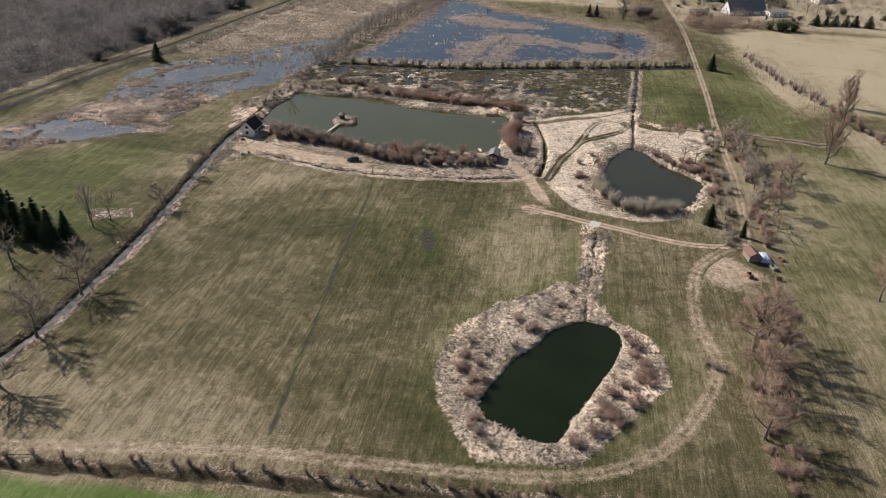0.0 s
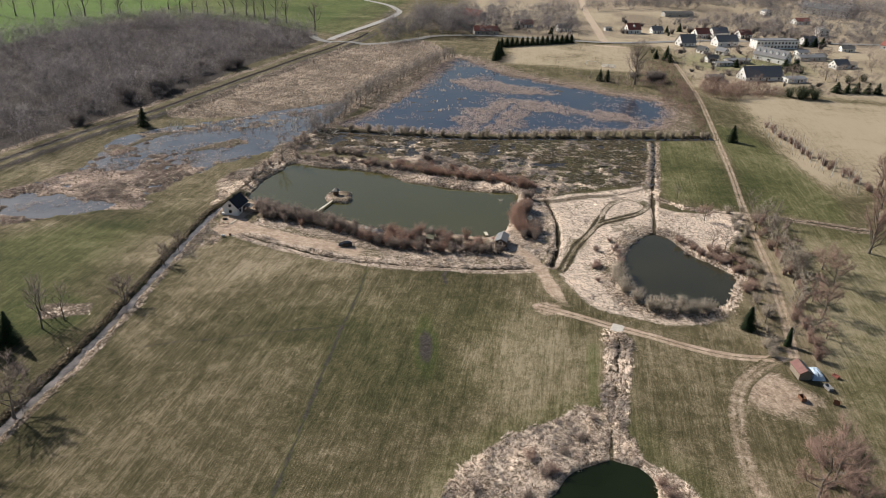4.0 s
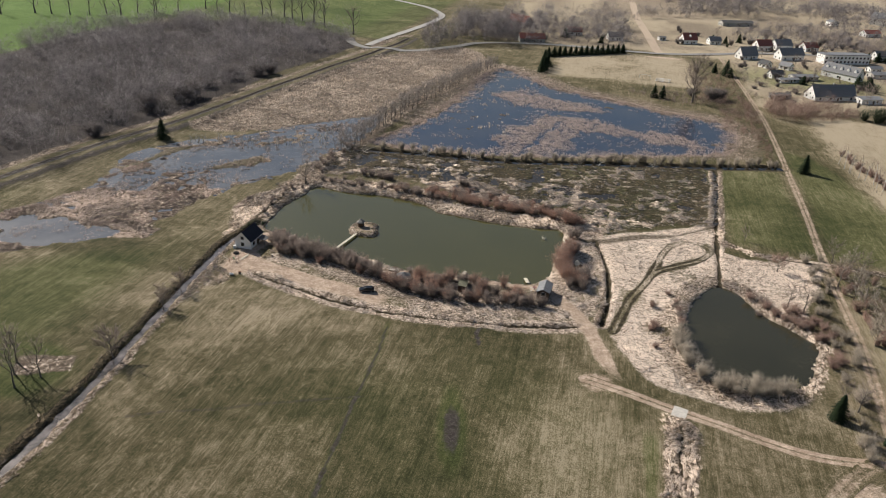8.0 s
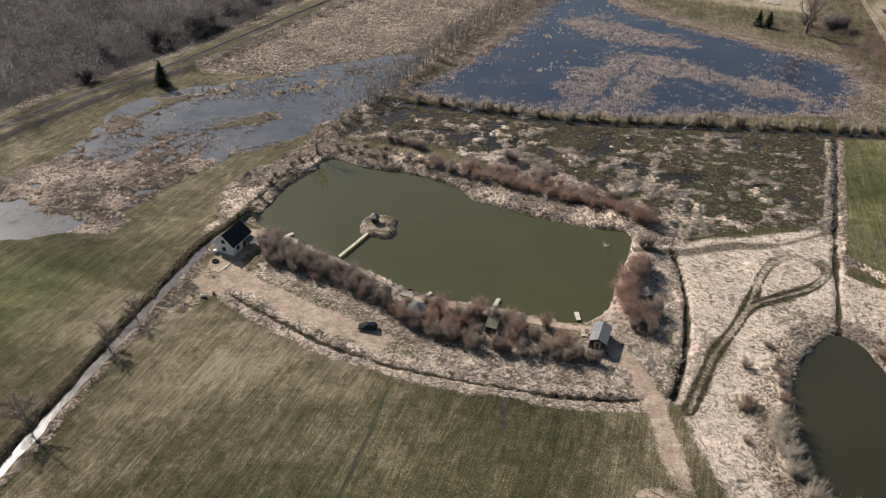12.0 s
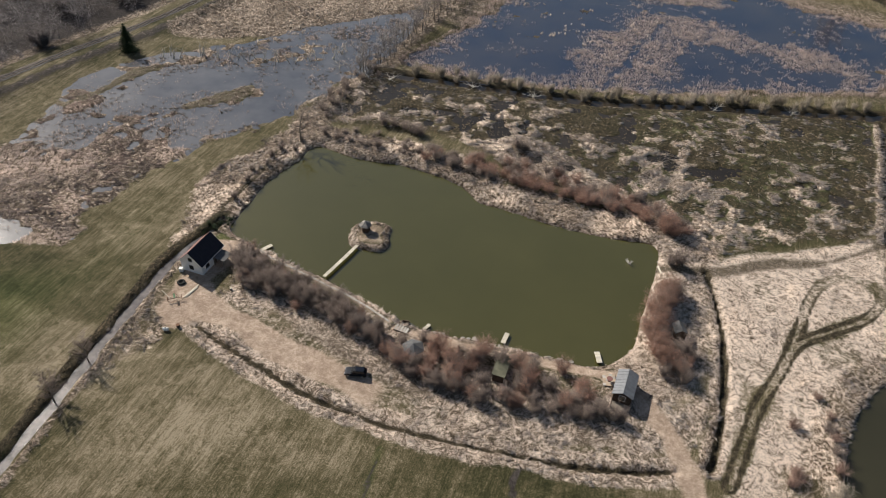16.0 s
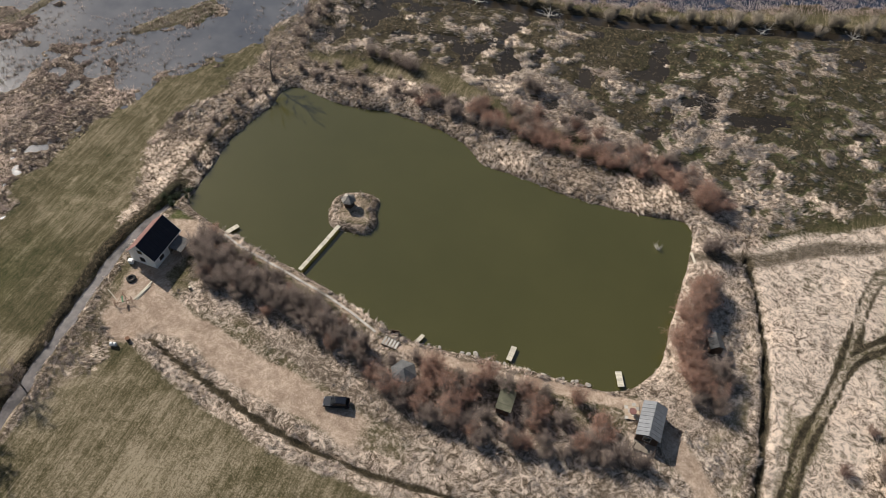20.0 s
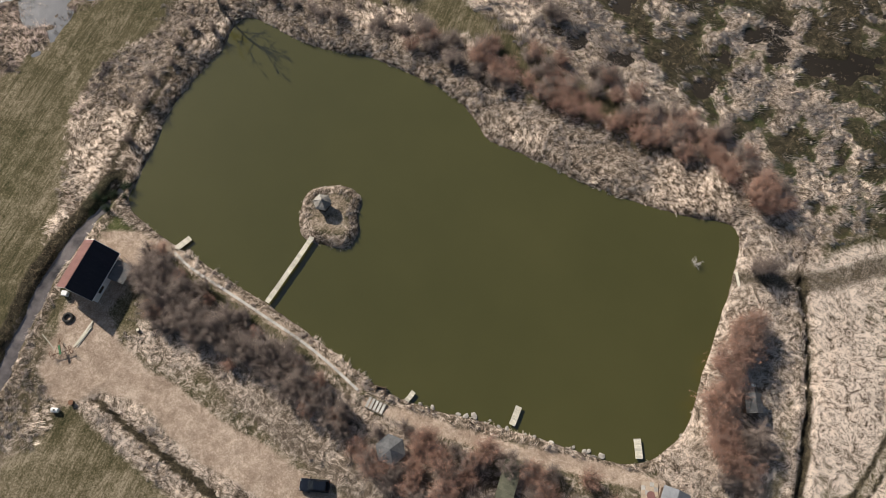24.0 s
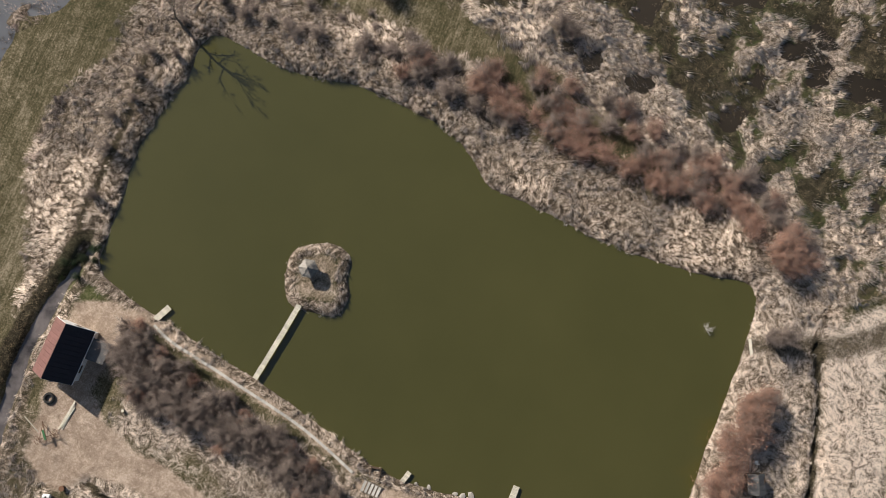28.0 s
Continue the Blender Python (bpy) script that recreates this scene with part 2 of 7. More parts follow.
POND_SOUTH = smooth([(99, -105), (93.1, -109.3), (90.1, -115.6), (85.4, -121.9), (83.4, -127.4), (79.5, -135.7), (79.8, -140), (83.8, -142.6), (88.5, -145.3), (92.4, -146), (95.1, -144.2), (96.6, -139), (99.9, -131.4), (102.9, -124.2), (106.1, -117.4), (107.6, -109.5), (105.1, -105.5), (101.1, -104.7)], True, 1.5)
ISLAND = smooth([(-2.0, 18.8), (-0.6, 20.9), (3.2, 22.6), (6.4, 21.6), (6.8, 18.8), (8.3, 15.8), (7.0, 12.8), (3.6, 12.2), (0.7, 12.2), (-1.2, 14.8)], True, 0.8)
BANK_SOUTH = smooth([(95, -86), (86, -94.7), (76.8, -103.2), (70.9, -110.7), (68, -121.5), (67.5, -130.8), (68.5, -138.1), (72.8, -145.7), (77.1, -151.1), (80.7, -154), (86.1, -154.3), (92.3, -153.4), (99.5, -150.8), (104.9, -145.2), (110.7, -136), (115.8, -128), (118.6, -123.7), (118.1, -115.9), (116, -109.9), (112.4, -105.1), (107.2, -102.7), (104.5, -96)], True)
STRAW_EAST = smooth([(80, 37), (98, 50), (116, 62), (120, 42), (134, 38), (150, 43), (148, 22), (141, 6), (140, -16), (137, -34), (124, -46), (108, -47), (97, -43), (90, -36), (85, -24), (84.5, 0)], True)
MARSH_NORTH = smooth([(-31, 62), (-28, 92), (20, 98), (80, 113), (120, 125), (122, 90), (119, 64), (100, 54), (80, 41), (68, 46), (48, 52), (22, 60), (0, 66)], True, 4)
MARSH_BLUE = smooth([(-25, 104), (-20, 132), (-13, 172), (-8, 219), (-7, 258), (0, 290), (24, 275), (42, 252), (62, 241), (90, 229), (105, 219), (131, 212), (141, 187), (133, 152), (114, 140), (78, 124), (24, 106)], True, 4)
BLUE_REEDS = smooth([(26, 144), (34, 162), (45, 178), (62, 186), (86, 176), (107, 173), (122, 158), (104, 157), (88, 166), (67, 162), (61, 149), (58, 128), (50, 114), (34, 108)], True, 4)
BLUE_REEDS_EAST = smooth([(20, 232), (40, 224), (62, 212), (70, 204), (52, 196), (30, 202), (14, 216)], True, 4)
OPEN_A = smooth([(-94, 54), (-93, 67), (-79, 78), (-66, 82), (-65, 70), (-74, 54.5), (-78.5, 46), (-90, 39), (-96, 43)], True, 3)
OPEN_B = smooth([(-96, 21), (-101, 30), (-96, 36.6), (-84, 35), (-85.7, 29), (-85, 24), (-89.5, 19.6)], True, 3)
OPEN_C = smooth([(-42, 135), (-46, 101), (-62, 88), (-65, 80), (-58, 70), (-57, 63), (-66, 50), (-75, 41), (-67, 40), (-62, 33), (-56, 42), (-47.5, 53.5), (-42, 71), (-43, 87), (-38, 118)], True, 3)
OPEN_D = smooth([(-109, -19), (-104, -10), (-90, -8.5), (-76, -10.5), (-70, -14), (-76, -20.5), (-88, -26.5), (-100, -27)], True, 3)
FLOOD_RIDGE = smooth([(-104, 40), (-100.7, 51.8), (-99.4, 62.8), (-95.7, 70)], False, 3)
FLOOD_ISLE = smooth([(-72.6, 51), (-69, 62), (-61.7, 70), (-58.5, 67), (-60.5, 61), (-66, 55)], True, 2)
MARSH_WEST = smooth([(-128, -52), (-117, -22), (-107, 9), (-104, 26), (-107, 38), (-112, 50), (-111, 62), (-99, 79), (-76, 104), (-54, 132), (-36, 149), (-31, 112), (-36, 86), (-41, 64), (-50, 45), (-56, 33), (-61, 15), (-62, 0), (-60, -12), (-76, -20), (-98, -40)], True, 4)
BANK_STRIP = smooth([(-39, 62), (-39, 45), (-46, 27), (-45, 16), (-40, 4), (-37.5, -6), (-33.5, 4), (-29.5, 12), (-29, 30), (-26, 50), (-30, 62)], True, 3)
PALE_MARSH = smooth([(28, 74), (33, 73), (37, 68), (45, 66.8), (55, 58.8), (61, 54.3), (67, 54.7), (64, 49), (48.7, 55), (36.6, 57.6), (18.4, 60.7), (7, 60.4), (5, 66), (16, 70)], True)
DARK_MARSH = smooth([(33, 77), (52, 86), (73, 91), (77.6, 75), (71, 58), (61, 62), (42.4, 69)], True)
REEDS_NORTH = smooth([(-108, 92), (-50, 120), (-36, 152), (-29, 200), (-16, 262), (-4, 294), (-36, 345), (-76, 300), (-94, 225), (-104, 150)], True, 6)
WOOD = smooth([(-152, -40), (-142, 23), (-133, 54), (-126, 101), (-124, 160), (-120, 221), (-109, 300), (-120, 332), (-165, 368), (-242, 368), (-300, 290), (-292, 170), (-266, 40)], True, 8)
STREAM_LINE = smooth([(-31, 9), (-33, 0), (-34, -9), (-32.6, -24), (-30.6, -42), (-28.5, -60), (-26.2, -80), (-24.6, -100), (-24, -117), (-23.6, -134), (-25.5, -147), (-27, -175)])
DITCH_FIELD = smooth([(-17.5, -22.8), (-9, -25.2), (0, -27.7), (9, -29.8), (18, -31), (28, -31.2), (38, -30.5), (48, -29.3), (60.6, -27.6), (70.6, -24.8), (78, -21.8)])
ROUGH = smooth([(-17, -21), (-8, -24), (18, -30), (40, -29.5), (76, -20), (83, -8), (82, 20), (78, 34), (68, 42), (64, 6), (60, -6), (30, -9), (0, -4), (-16, -6)], True)
DITCH_EAST = smooth([(78.5, 34), (82, 22), (83.9, 10.4), (84.6, -3.8), (84.1, -13.6), (83.4, -19)])
DITCH_LINK = smooth([(124.7, 130), (121.7, 90), (118.9, 53), (117.1, 20), (116.2, 12)])
DITCH_SOUTH = smooth([(99.7, -103.8), (100.3, -91.4), (101.5, -76.7), (102.7, -57)])
DITCH_NORTH = smooth([(-32, 94), (-6, 98), (20, 100.5), (44, 104.5), (78, 116), (113, 126), (154, 140)])
DITCH_MID = smooth([(67, 30), (80, 34), (92, 42), (105, 48), (118, 60)])
DITCH_BOTTOM = smooth([(-60, -180), (-4.7, -172.7), (26, -168.8), (57, -165.8), (90, -162.5), (140, -158)])
TRACK_MAIN = smooth([(-60, -178), (-8, -168.4), (5.4, -166), (23, -163.1), (44, -160.1), (65.5, -158.6), (81, -157.4), (91.4, -156), (101.6, -153.2), (110, -148.6), (117, -142), (123.5, -131.6), (127.7, -121.7), (129.5, -113.4), (128.1, -105.1), (126.8, -95.9), (128.2, -79.6), (131.2, -69.9), (136.8, -62.2), (142.4, -57)])
TRACK_CULVERT = smooth([(80.8, -45.4), (88.8, -47.5), (100.2, -51), (111.9, -54), (124.7, -57.6), (134.2, -58.2), (142.4, -56.6)])
TRACK_POND = smooth([(-25.7, -20), (-17.2, -18.6), (-10, -18.9), (-3.3, -20.9), (5, -22.5), (11.8, -23.7), (18, -24.6), (27, -27.2)])
TRACK_SHED = smooth([(71, -10), (75, -14), (77.5, -18), (81, -25), (85, -35), (89.5, -46)])
LANE = smooth([(150, 400), (155, 298), (157.2, 230), (156.6, 180), (155.2, 128), (153.8, 85), (152, 52), (151, 20), (150.6, -5), (149, -28), (147.5, -44), (146, -56)])
LOOP_A = smooth([(86.6, -22), (89, -10), (90.8, -2), (93.6, 5.5), (95.8, 12), (98.4, 22.6), (100.4, 31.8), (103.6, 39.5), (108.5, 43.6), (114, 43.2), (116, 39), (112, 31), (104.6, 24), (98.4, 18), (95.2, 10.5)])
RAILWAY = smooth([(-150, -90), (-134, 20), (-127, 58), (-117, 98), (-112, 135), (-106, 178), (-97.5, 234), (-87, 298), (-84, 360)])
ROAD_FAR = smooth([(-124, 338), (-112, 318), (-92, 308), (-64, 317), (-42, 346), (-26, 370), (23, 389), (87, 391), (128, 402), (193, 440), (265, 458), (420, 500)])
ROAD_BEND = smooth([(-102, 318), (-100, 345), (-87, 447), (-95, 500), (-143, 552), (-300, 640)])
ROAD_NORTH = smooth([(106, 396), (103, 411), (95, 494), (87, 577), (80, 700)])


# ---- ground: one sheet, carved by ponds and ditches ----
def steps(lo, hi, d, far):
    core = np.arange(lo, hi + d / 2, d)
    out = [core]
    for sign, end in ((-1, lo), (1, hi)):
        w, v, side = d, end, []
        while abs(v) < far:
            near = abs(v - end) < 320
            w = min(w * 1.12, 1.7) if near else w * 1.3
            v += sign * w
            side.append(v)
        out.insert(0 if sign < 0 else len(out), np.array(side[::-1] if sign < 0 else side))
    return np.concatenate(out)


def value_noise(x, y, size, seed):
    x, y = x / size, y / size
    xi, yi = np.floor(x).astype(np.int64), np.floor(y).astype(np.int64)
    u, v = x - xi, y - yi
    u, v = u * u * (3 - 2 * u), v * v * (3 - 2 * v)

    def h(a, b):
        n = (a * 374761393 + b * 668265263 + seed * 974711) & 0x7FFFFFFF
        n = ((n ^ (n >> 13)) * 1274126177) & 0x7FFFFFFF
        return ((n ^ (n >> 16)) & 0xFFFF) / 65535.0
    return (h(xi, yi) * (1 - u) + h(xi + 1, yi) * u) * (1 - v) + (h(xi, yi + 1) * (1 - u) + h(xi + 1, yi + 1) * u) * v


def fbm(x, y, size, seed, n=4):
    return sum(value_noise(x, y, size / 2 ** k, seed + k) * 0.5 ** (k + 1) for k in range(n)) / (1 - 0.5 ** n)


def line_distance(x, y, line, reach=40.0):
    d = np.full(x.shape, 1e6)
    near = (x > line[:, 0].min() - reach) & (x < line[:, 0].max() + reach) & (y > line[:, 1].min() - reach) & (y < line[:, 1].max() + reach)
    px, py = x[near], y[near]
    best = np.full(px.shape, 1e12)
    for (ax, ay), (bx, by) in zip(line[:-1], line[1:]):
        ex, ey = bx - ax, by - ay
        u = np.clip(((px - ax) * ex + (py - ay) * ey) / (ex * ex + ey * ey + 1e-9), 0, 1)
        best = np.minimum(best, (px - ax - u * ex) ** 2 + (py - ay - u * ey) ** 2)
    d[near] = np.sqrt(best)
    return d


def area_distance(x, y, poly, reach=40.0):
    """Distance to an outline: negative inside."""
    ring = np.vstack([poly, poly[:1]])
    d = line_distance(x, y, ring, reach)
    inside = np.zeros(x.shape, bool)
    near = d < 1e5
    px, py = x[near], y[near]
    hit = np.zeros(px.shape, bool)
    for (ax, ay), (bx, by) in zip(ring[:-1], ring[1:]):
        if ay != by:
            hit ^= ((ay > py) != (by > py)) & (px < (bx - ax) * (py - ay) / (by - ay) + ax)
    inside[near] = hit
    return np.where(inside, -d, d)


def step01(v, a, b):
    t = np.clip((v - a) / (b - a), 0, 1)
    return t * t * (3 - 2 * t)


def terrain(x, y):
    """Height and zones of the ground."""
    n2, n8, n30 = fbm(x, y, 2.2, 3), fbm(x, y, 9, 11), fbm(x, y, 34, 23)
    z = (n30 - 0.5) * 0.5 + (n8 - 0.5) * 0.16
    w = (n8 - 0.5) * 2
    pm, pe, ps = (area_distance(x, y, p) for p in (POND_MAIN, POND_EAST, POND_SOUTH))
    isl = area_distance(x, y, ISLAND)
    mn, mb, mw = (area_distance(x, y, p) for p in (MARSH_NORTH, MARSH_BLUE, MARSH_WEST))
    br, bre, rn = (area_distance(x, y, p) for p in (BLUE_REEDS, BLUE_REEDS_EAST, REEDS_NORTH))
    bs, se, wood = (area_distance(x, y, p) for p in (BANK_SOUTH, STRAW_EAST, WOOD))
    st, df, de, dl, ds, dn, dm, db = (line_distance(x, y, p) for p in (STREAM_LINE, DITCH_FIELD, DITCH_EAST, DITCH_LINK, DITCH_SOUTH, DITCH_NORTH, DITCH_MID, DITCH_BOTTOM))
    tm, tc, tp, ts, ln, la = (line_distance(x, y, p) for p in (TRACK_MAIN, TRACK_CULVERT, TRACK_POND, TRACK_SHED, LANE, LOOP_A))
    rw = line_distance(x, y, RAILWAY)
    straw, soil, mud, litter, lush, pale, crop, mown, mould = (np.zeros_like(x) for _ in range(9))
    # straw on the banks
    north_bank = step01(y, 30, 38) * step01(pm + w * 3, 15, 9) * step01(-x, -72, -60)
    straw = np.maximum(straw, north_bank)
    straw = np.maximum(straw, step01(pm + w * 1.2, 9, 5) * step01(-x, -1, 14) * step01(y, 2, 10))
    straw = np.maximum(straw, step01(pm + w, 4, 2) * 0.85)
    straw = np.maximum(straw, step01(pm + w * 2, 17, 12) * step01(x, 60, 66) * 0.9)
    straw = np.maximum(straw, step01(bs + w * 1.5, 1, -1.5))
    straw = np.maximum(straw, step01(se + w * 2, 1, -3) * (0.5 + 0.6 * step01(0.5 * n30 + 0.5 * n8, 0.32, 0.58)))
    straw = np.maximum(straw, step01(pe + w, 5, 2))
    tuss = 0.34 * fbm(x, y, 16, 61, 2) + 0.66 * fbm(x, y, 3.0, 77, 3)
    tuss = tuss + 0.13 * step01(-y + 0.12 * x, -84, -58) - 0.02
    tuss = tuss + 0.20 * step01(area_distance(x, y, PALE_MARSH) + w * 4, 2, -3) - 0.07 * step01(area_distance(x, y, DARK_MARSH) + w * 5, 3, -4)
    straw = np.maximum(straw, step01(mn, 2, -3) * step01(tuss, 0.50, 0.66) * 0.85)
    straw = np.maximum(straw, step01(rn + w * 3, 2, -4) * (0.70 + 0.35 * n8))
    # flooded meadow: open pools, a mat of drowned reeds, a low grassy ridge and an islet
    wet_w = step01(mw + w * 4, 2, -3)
    pools = np.minimum(np.minimum(area_distance(x, y, OPEN_A), area_distance(x, y, OPEN_B)), area_distance(x, y, OPEN_C)) + w * 4
    pools = np.minimum(pools, area_distance(x, y, OPEN_D) + w * 7 + (n2 - 0.5) * 5)
    dry = step01(np.minimum(line_distance(x, y, FLOOD_RIDGE) - 1.2, area_distance(x, y, FLOOD_ISLE) + 0.6) + w * 3.2 + (n2 - 0.5) * 3, 1.4, -0.8)
    tuft = 0.55 * fbm(x, y, 2.6, 71, 2) + 0.45 * fbm(x, y, 11, 72, 2)
    mat = wet_w * step01(pools, -1.5, 2.5) * (1 - dry) * step01(y, 118, 96)
    deep = tuft + 0.17 * step01(-y, -40, -14) + 0.03 - 0.08 * step01(-x, 96, 108) - 0.04 * step01(y, 40, 64)
    straw = np.maximum(straw, mat * step01(deep, 0.40, 0.56) * 1.1)
    strip = area_distance(x, y, BANK_STRIP)
    straw = np.maximum(straw, step01(strip + w * 1.5, 1, -2) * (0.6 + 0.5 * n8))
    straw = np.maximum(straw, step01(np.minimum(br, bre) + w * 7, 5, -3) * step01(fbm(x, y, 4.5, 73, 3), 0.3, 0.6) * 0.4)
    for d, reach in ((df, 4.2), (ds, 4.6), (de, 3.2), (dl, 3.4)):
        straw = np.maximum(straw, step01(d + w * 1.2, reach, reach * 0.5) * 0.9)
    straw = np.maximum(straw, step01(db + w * 0.6, 3.4, 2.2) * 0.7 * step01(y - 0.095 * x, -176, -172))
    mud = np.maximum(mud, step01(db + w * 0.3, 1.7, 0.9) * 0.95)
    rough = area_distance(x, y, ROUGH)
    straw = np.maximum(straw, step01(rough + w * 2.5, 2, -2) * (0.42 + 0.5 * step01(n8, 0.34, 0.70)))
    corner = area_distance(x, y, np.array([(-37, -14), (-29, -14), (-20, -22), (-22, -31), (-27, -42), (-33, -44)], float))
    straw = np.maximum(straw, step01(corner + w * 2, 1.5, -2) * 0.55)
    # soil
    soil = np.maximum(soil, step01(tm + w * 0.8, 3.0, 1.2) * 0.32)
    soil = np.maximum(soil, step01(tc + w * 0.5, 1.9, 0.9) * 0.95)
    soil = np.maximum(soil, step01(tp + w * 1.6 + (n2 - 0.5) * 1.2, 3.4, 1.6) * step01(-x, -28, -20) * 1.1)
    soil = np.maximum(soil, step01(ts + w * 1.4 + (n2 - 0.5), 3.0, 1.2) * 0.95 * step01(y, -50, -34))
    soil = np.maximum(soil, step01(ln + w * 0.5, 2.2, 1.0) * 0.35)
    yard = area_distance(x, y, np.array([(-30, -10), (-30, -4), (-30, 1.5), (-24, 3.5), (-19, 2), (-15, -1.5), (-17.5, -4), (-21.5, -5), (-21.5, -10), (-19, -13), (-14, -15.5), (-7, -17), (-9, -21), (-17, -21.5), (-21, -25), (-25, -24), (-29, -19)], float))
    soil = np.maximum(soil, step01(yard + w * 1.6 + (n2 - 0.5), 0.8, -1.0))
    soil = np.maximum(soil, step01(line_distance(x, y, np.array([(-17.2, 2.0), (-6.5, -0.9), (7.2, -3.9), (18.4, -7.8)])) + w * 0.4, 1.1, 0.5) * 0.7)
    soil = np.maximum(soil, step01(np.hypot(x + 20, y - 1.5) + w, 2.6, 1.4) * 0.8)
    path = line_distance(x, y, np.array([(20.5, -9), (27, -9), (40, -8.2), (52, -6.6), (64, -5.2), (70, -8)]))
    soil = np.maximum(soil, step01(path + w * 0.5, 1.7, 0.7) * 0.95)
    mud = np.maximum(mud, step01(line_distance(x, y, np.array([(-35, 40), (-33.4, 29), (-34, 15), (-33, 7)], float)) + w * 0.4, 0.9, 0.3) * 0.8)
    soil = np.maximum(soil, step01(np.hypot(x - 138, (y + 72) * 0.8) + w * 5, 12, 4) * 0.75)
    soil = np.maximum(soil, step01(np.hypot(x - 84, y + 46) + w * 3, 5, 1.5) * 0.8)
    soil = np.maximum(soil, step01(rw + w, 8, 6) * step01(rw, 4.2, 5.2) * 0.3)
    wheel = np.minimum(np.abs(la - 0.95), 9)
    mud = np.maximum(mud, step01(wheel + w * 0.5, 0.75, 0.2) * (0.9 - 0.45 * step01(y, 26, 42)))
    straw = straw * (1 - 0.5 * step01(la + w, 2.4, 1.2))
    # wet ground and its dark mud
    mud = np.maximum(mud, step01(mn, 3, -3) * (0.75 - straw * 0.8))
    mud = np.maximum(mud, step01(mb, 2, -3) * 0.6 * (1 - straw))
    mud = np.maximum(mud, step01(mw + w * 4, 1, -4) * 0.75 * (1 - straw * 0.85) * (1 - dry))
    lush = np.maximum(lush, dry * 0.7)
    litter = np.maximum(litter, dry * 0.6)
    for d, wide in ((st, 1.2), (df, 0.7), (de, 0.9), (dl, 0.9), (ds, 0.45), (dn, 1.2), (db, 1.2)):
        mud = np.maximum(mud, step01(d + w * 0.5, wide, wide * 0.4) * 0.95)
    mud = np.maximum(mud, step01(dn, 6, 3) * 0.8)
    mud = np.maximum(mud, step01(dm + w * 1.5, 2.6, 0.6) * 0.6)
    mud = np.maximum(mud, step01(np.abs(st - 2.2) + w * 0.8, 1.6, 0.6) * np.where(x < np.interp(y, STREAM_LINE[::-1, 1], STREAM_LINE[::-1, 0]), 0.95, 0.1))
    straw = np.maximum(straw, step01(np.abs(st - 2.3) + w * 0.8, 1.7, 0.8) * np.where(x < np.interp(y, STREAM_LINE[::-1, 1], STREAM_LINE[::-1, 0]), 0.35, 0.7))
    mould = np.maximum(mould, step01(wood + w * 4, 2, -4))
    west_side = x < np.interp(y, RAILWAY[:, 1], RAILWAY[:, 0])
    straw = np.maximum(straw, np.where(west_side, step01(rw + w * 2, 17, 13) * step01(rw, 5.5, 7.5) * 0.62, 0))
    mould = np.maximum(mould, np.where(west_side, 0, step01(rw + w, 9.5, 7.5) * step01(rw, 4.0, 5.0) * 0.7))
    thicket = area_distance(x, y, np.array([(-20, 2), (-8, -4), (10, -9), (20, -14), (66, -11), (72, -20), (45, -26), (18, -21), (2, -16), (-16, -9)]))
    litter = np.maximum(litter, step01(thicket + w * 1.5, 1.5, -1) * 0.75)
    straw = np.maximum(straw, step01(thicket + w * 2, 4, 1) * step01(n8, 0.42, 0.6) * 0.75)
    litter = np.maximum(litter, step01(ln - 6 + w * 3, 5, 2) * step01(y, -175, -165) * step01(-y, -40, -10) * step01(x, 141, 143) * 0.35)
    # richer grass
    lush = np.maximum(lush, step01(-x, 38, 60) * step01(-y, -30, 40) * step01(mw, 3, 16) * 0.85)
    lush = np.maximum(lush, step01(x, 121, 126) * step01(-x, -153, -149) * step01(y, 44, 52) * step01(-y, -138, -128) * 0.7)
    birch_field = area_distance(x, y, np.array([(155, 46), (187, 42), (193, 62), (182, 118), (170, 160), (157, 168)], float)) + w * 3
    lush = np.maximum(lush, step01(birch_field, 2, -3) * 0.75)
    lush = np.maximum(lush, step01(x, 150, 158) * step01(-x, -235, -190) * step01(-y, -40, -34) * step01(y, -120, -70) * 0.42)
    bank_e = line_distance(x, y, np.array([(121, 47), (130, 42), (140, 40.5), (150, 40.5), (165, 40), (178, 39), (192, 37)], float))
    straw = np.maximum(straw, step01(bank_e + w * 1.6, 3.2, 1.2) * 0.85)
    mud = np.maximum(mud, step01(bank_e + w * 0.6, 0.7, 0.2) * 0.8)
    crop = np.maximum(crop, step01(-y + 0.095 * x, 174.5, 176) * 0.8)
    crop = np.maximum(crop, step01(-x, 288, 296) * step01(y, 150, 200) * step01(-0.35 * x - y + 520, 270, 300))
    crop = np.maximum(crop, step01(-x, 288, 296) * step01(y, 150, 200) * 0.9)
    crop = np.maximum(crop, step01(y, 350, 362) * step01(-x, 120, 140) * 0.3)
    lush = np.maximum(lush, step01(y, 340, 352) * step01(-x, 95, 105) * 1.0)
    lush = np.maximum(lush, step01(bs, 9, 2) * 0.4)
    lush = np.maximum(lush, step01(np.hypot((x - 55) / 60, (y + 72) / 40), 1.0, 0.2) * 0.5 * n30 * 1.6)
    lush = np.maximum(lush, step01(np.hypot((x + 30) / 6, (y - 6) / 6), 1.1, 0.6) * 1.3)
    pale = np.maximum(pale, step01(-x, -3, 14) * step01(x, -24, -18) * step01(-y, 25, 34) * step01(y, -112, -90) * 0.28)
    pale = np.maximum(pale, step01(-y, 128, 150) * 0.3 * step01(-x, -66, -50))
    pale = np.maximum(pale, step01(x, 176, 190) * step01(y, 60, 110) * step01(-y, -250, -235) * 0.8)
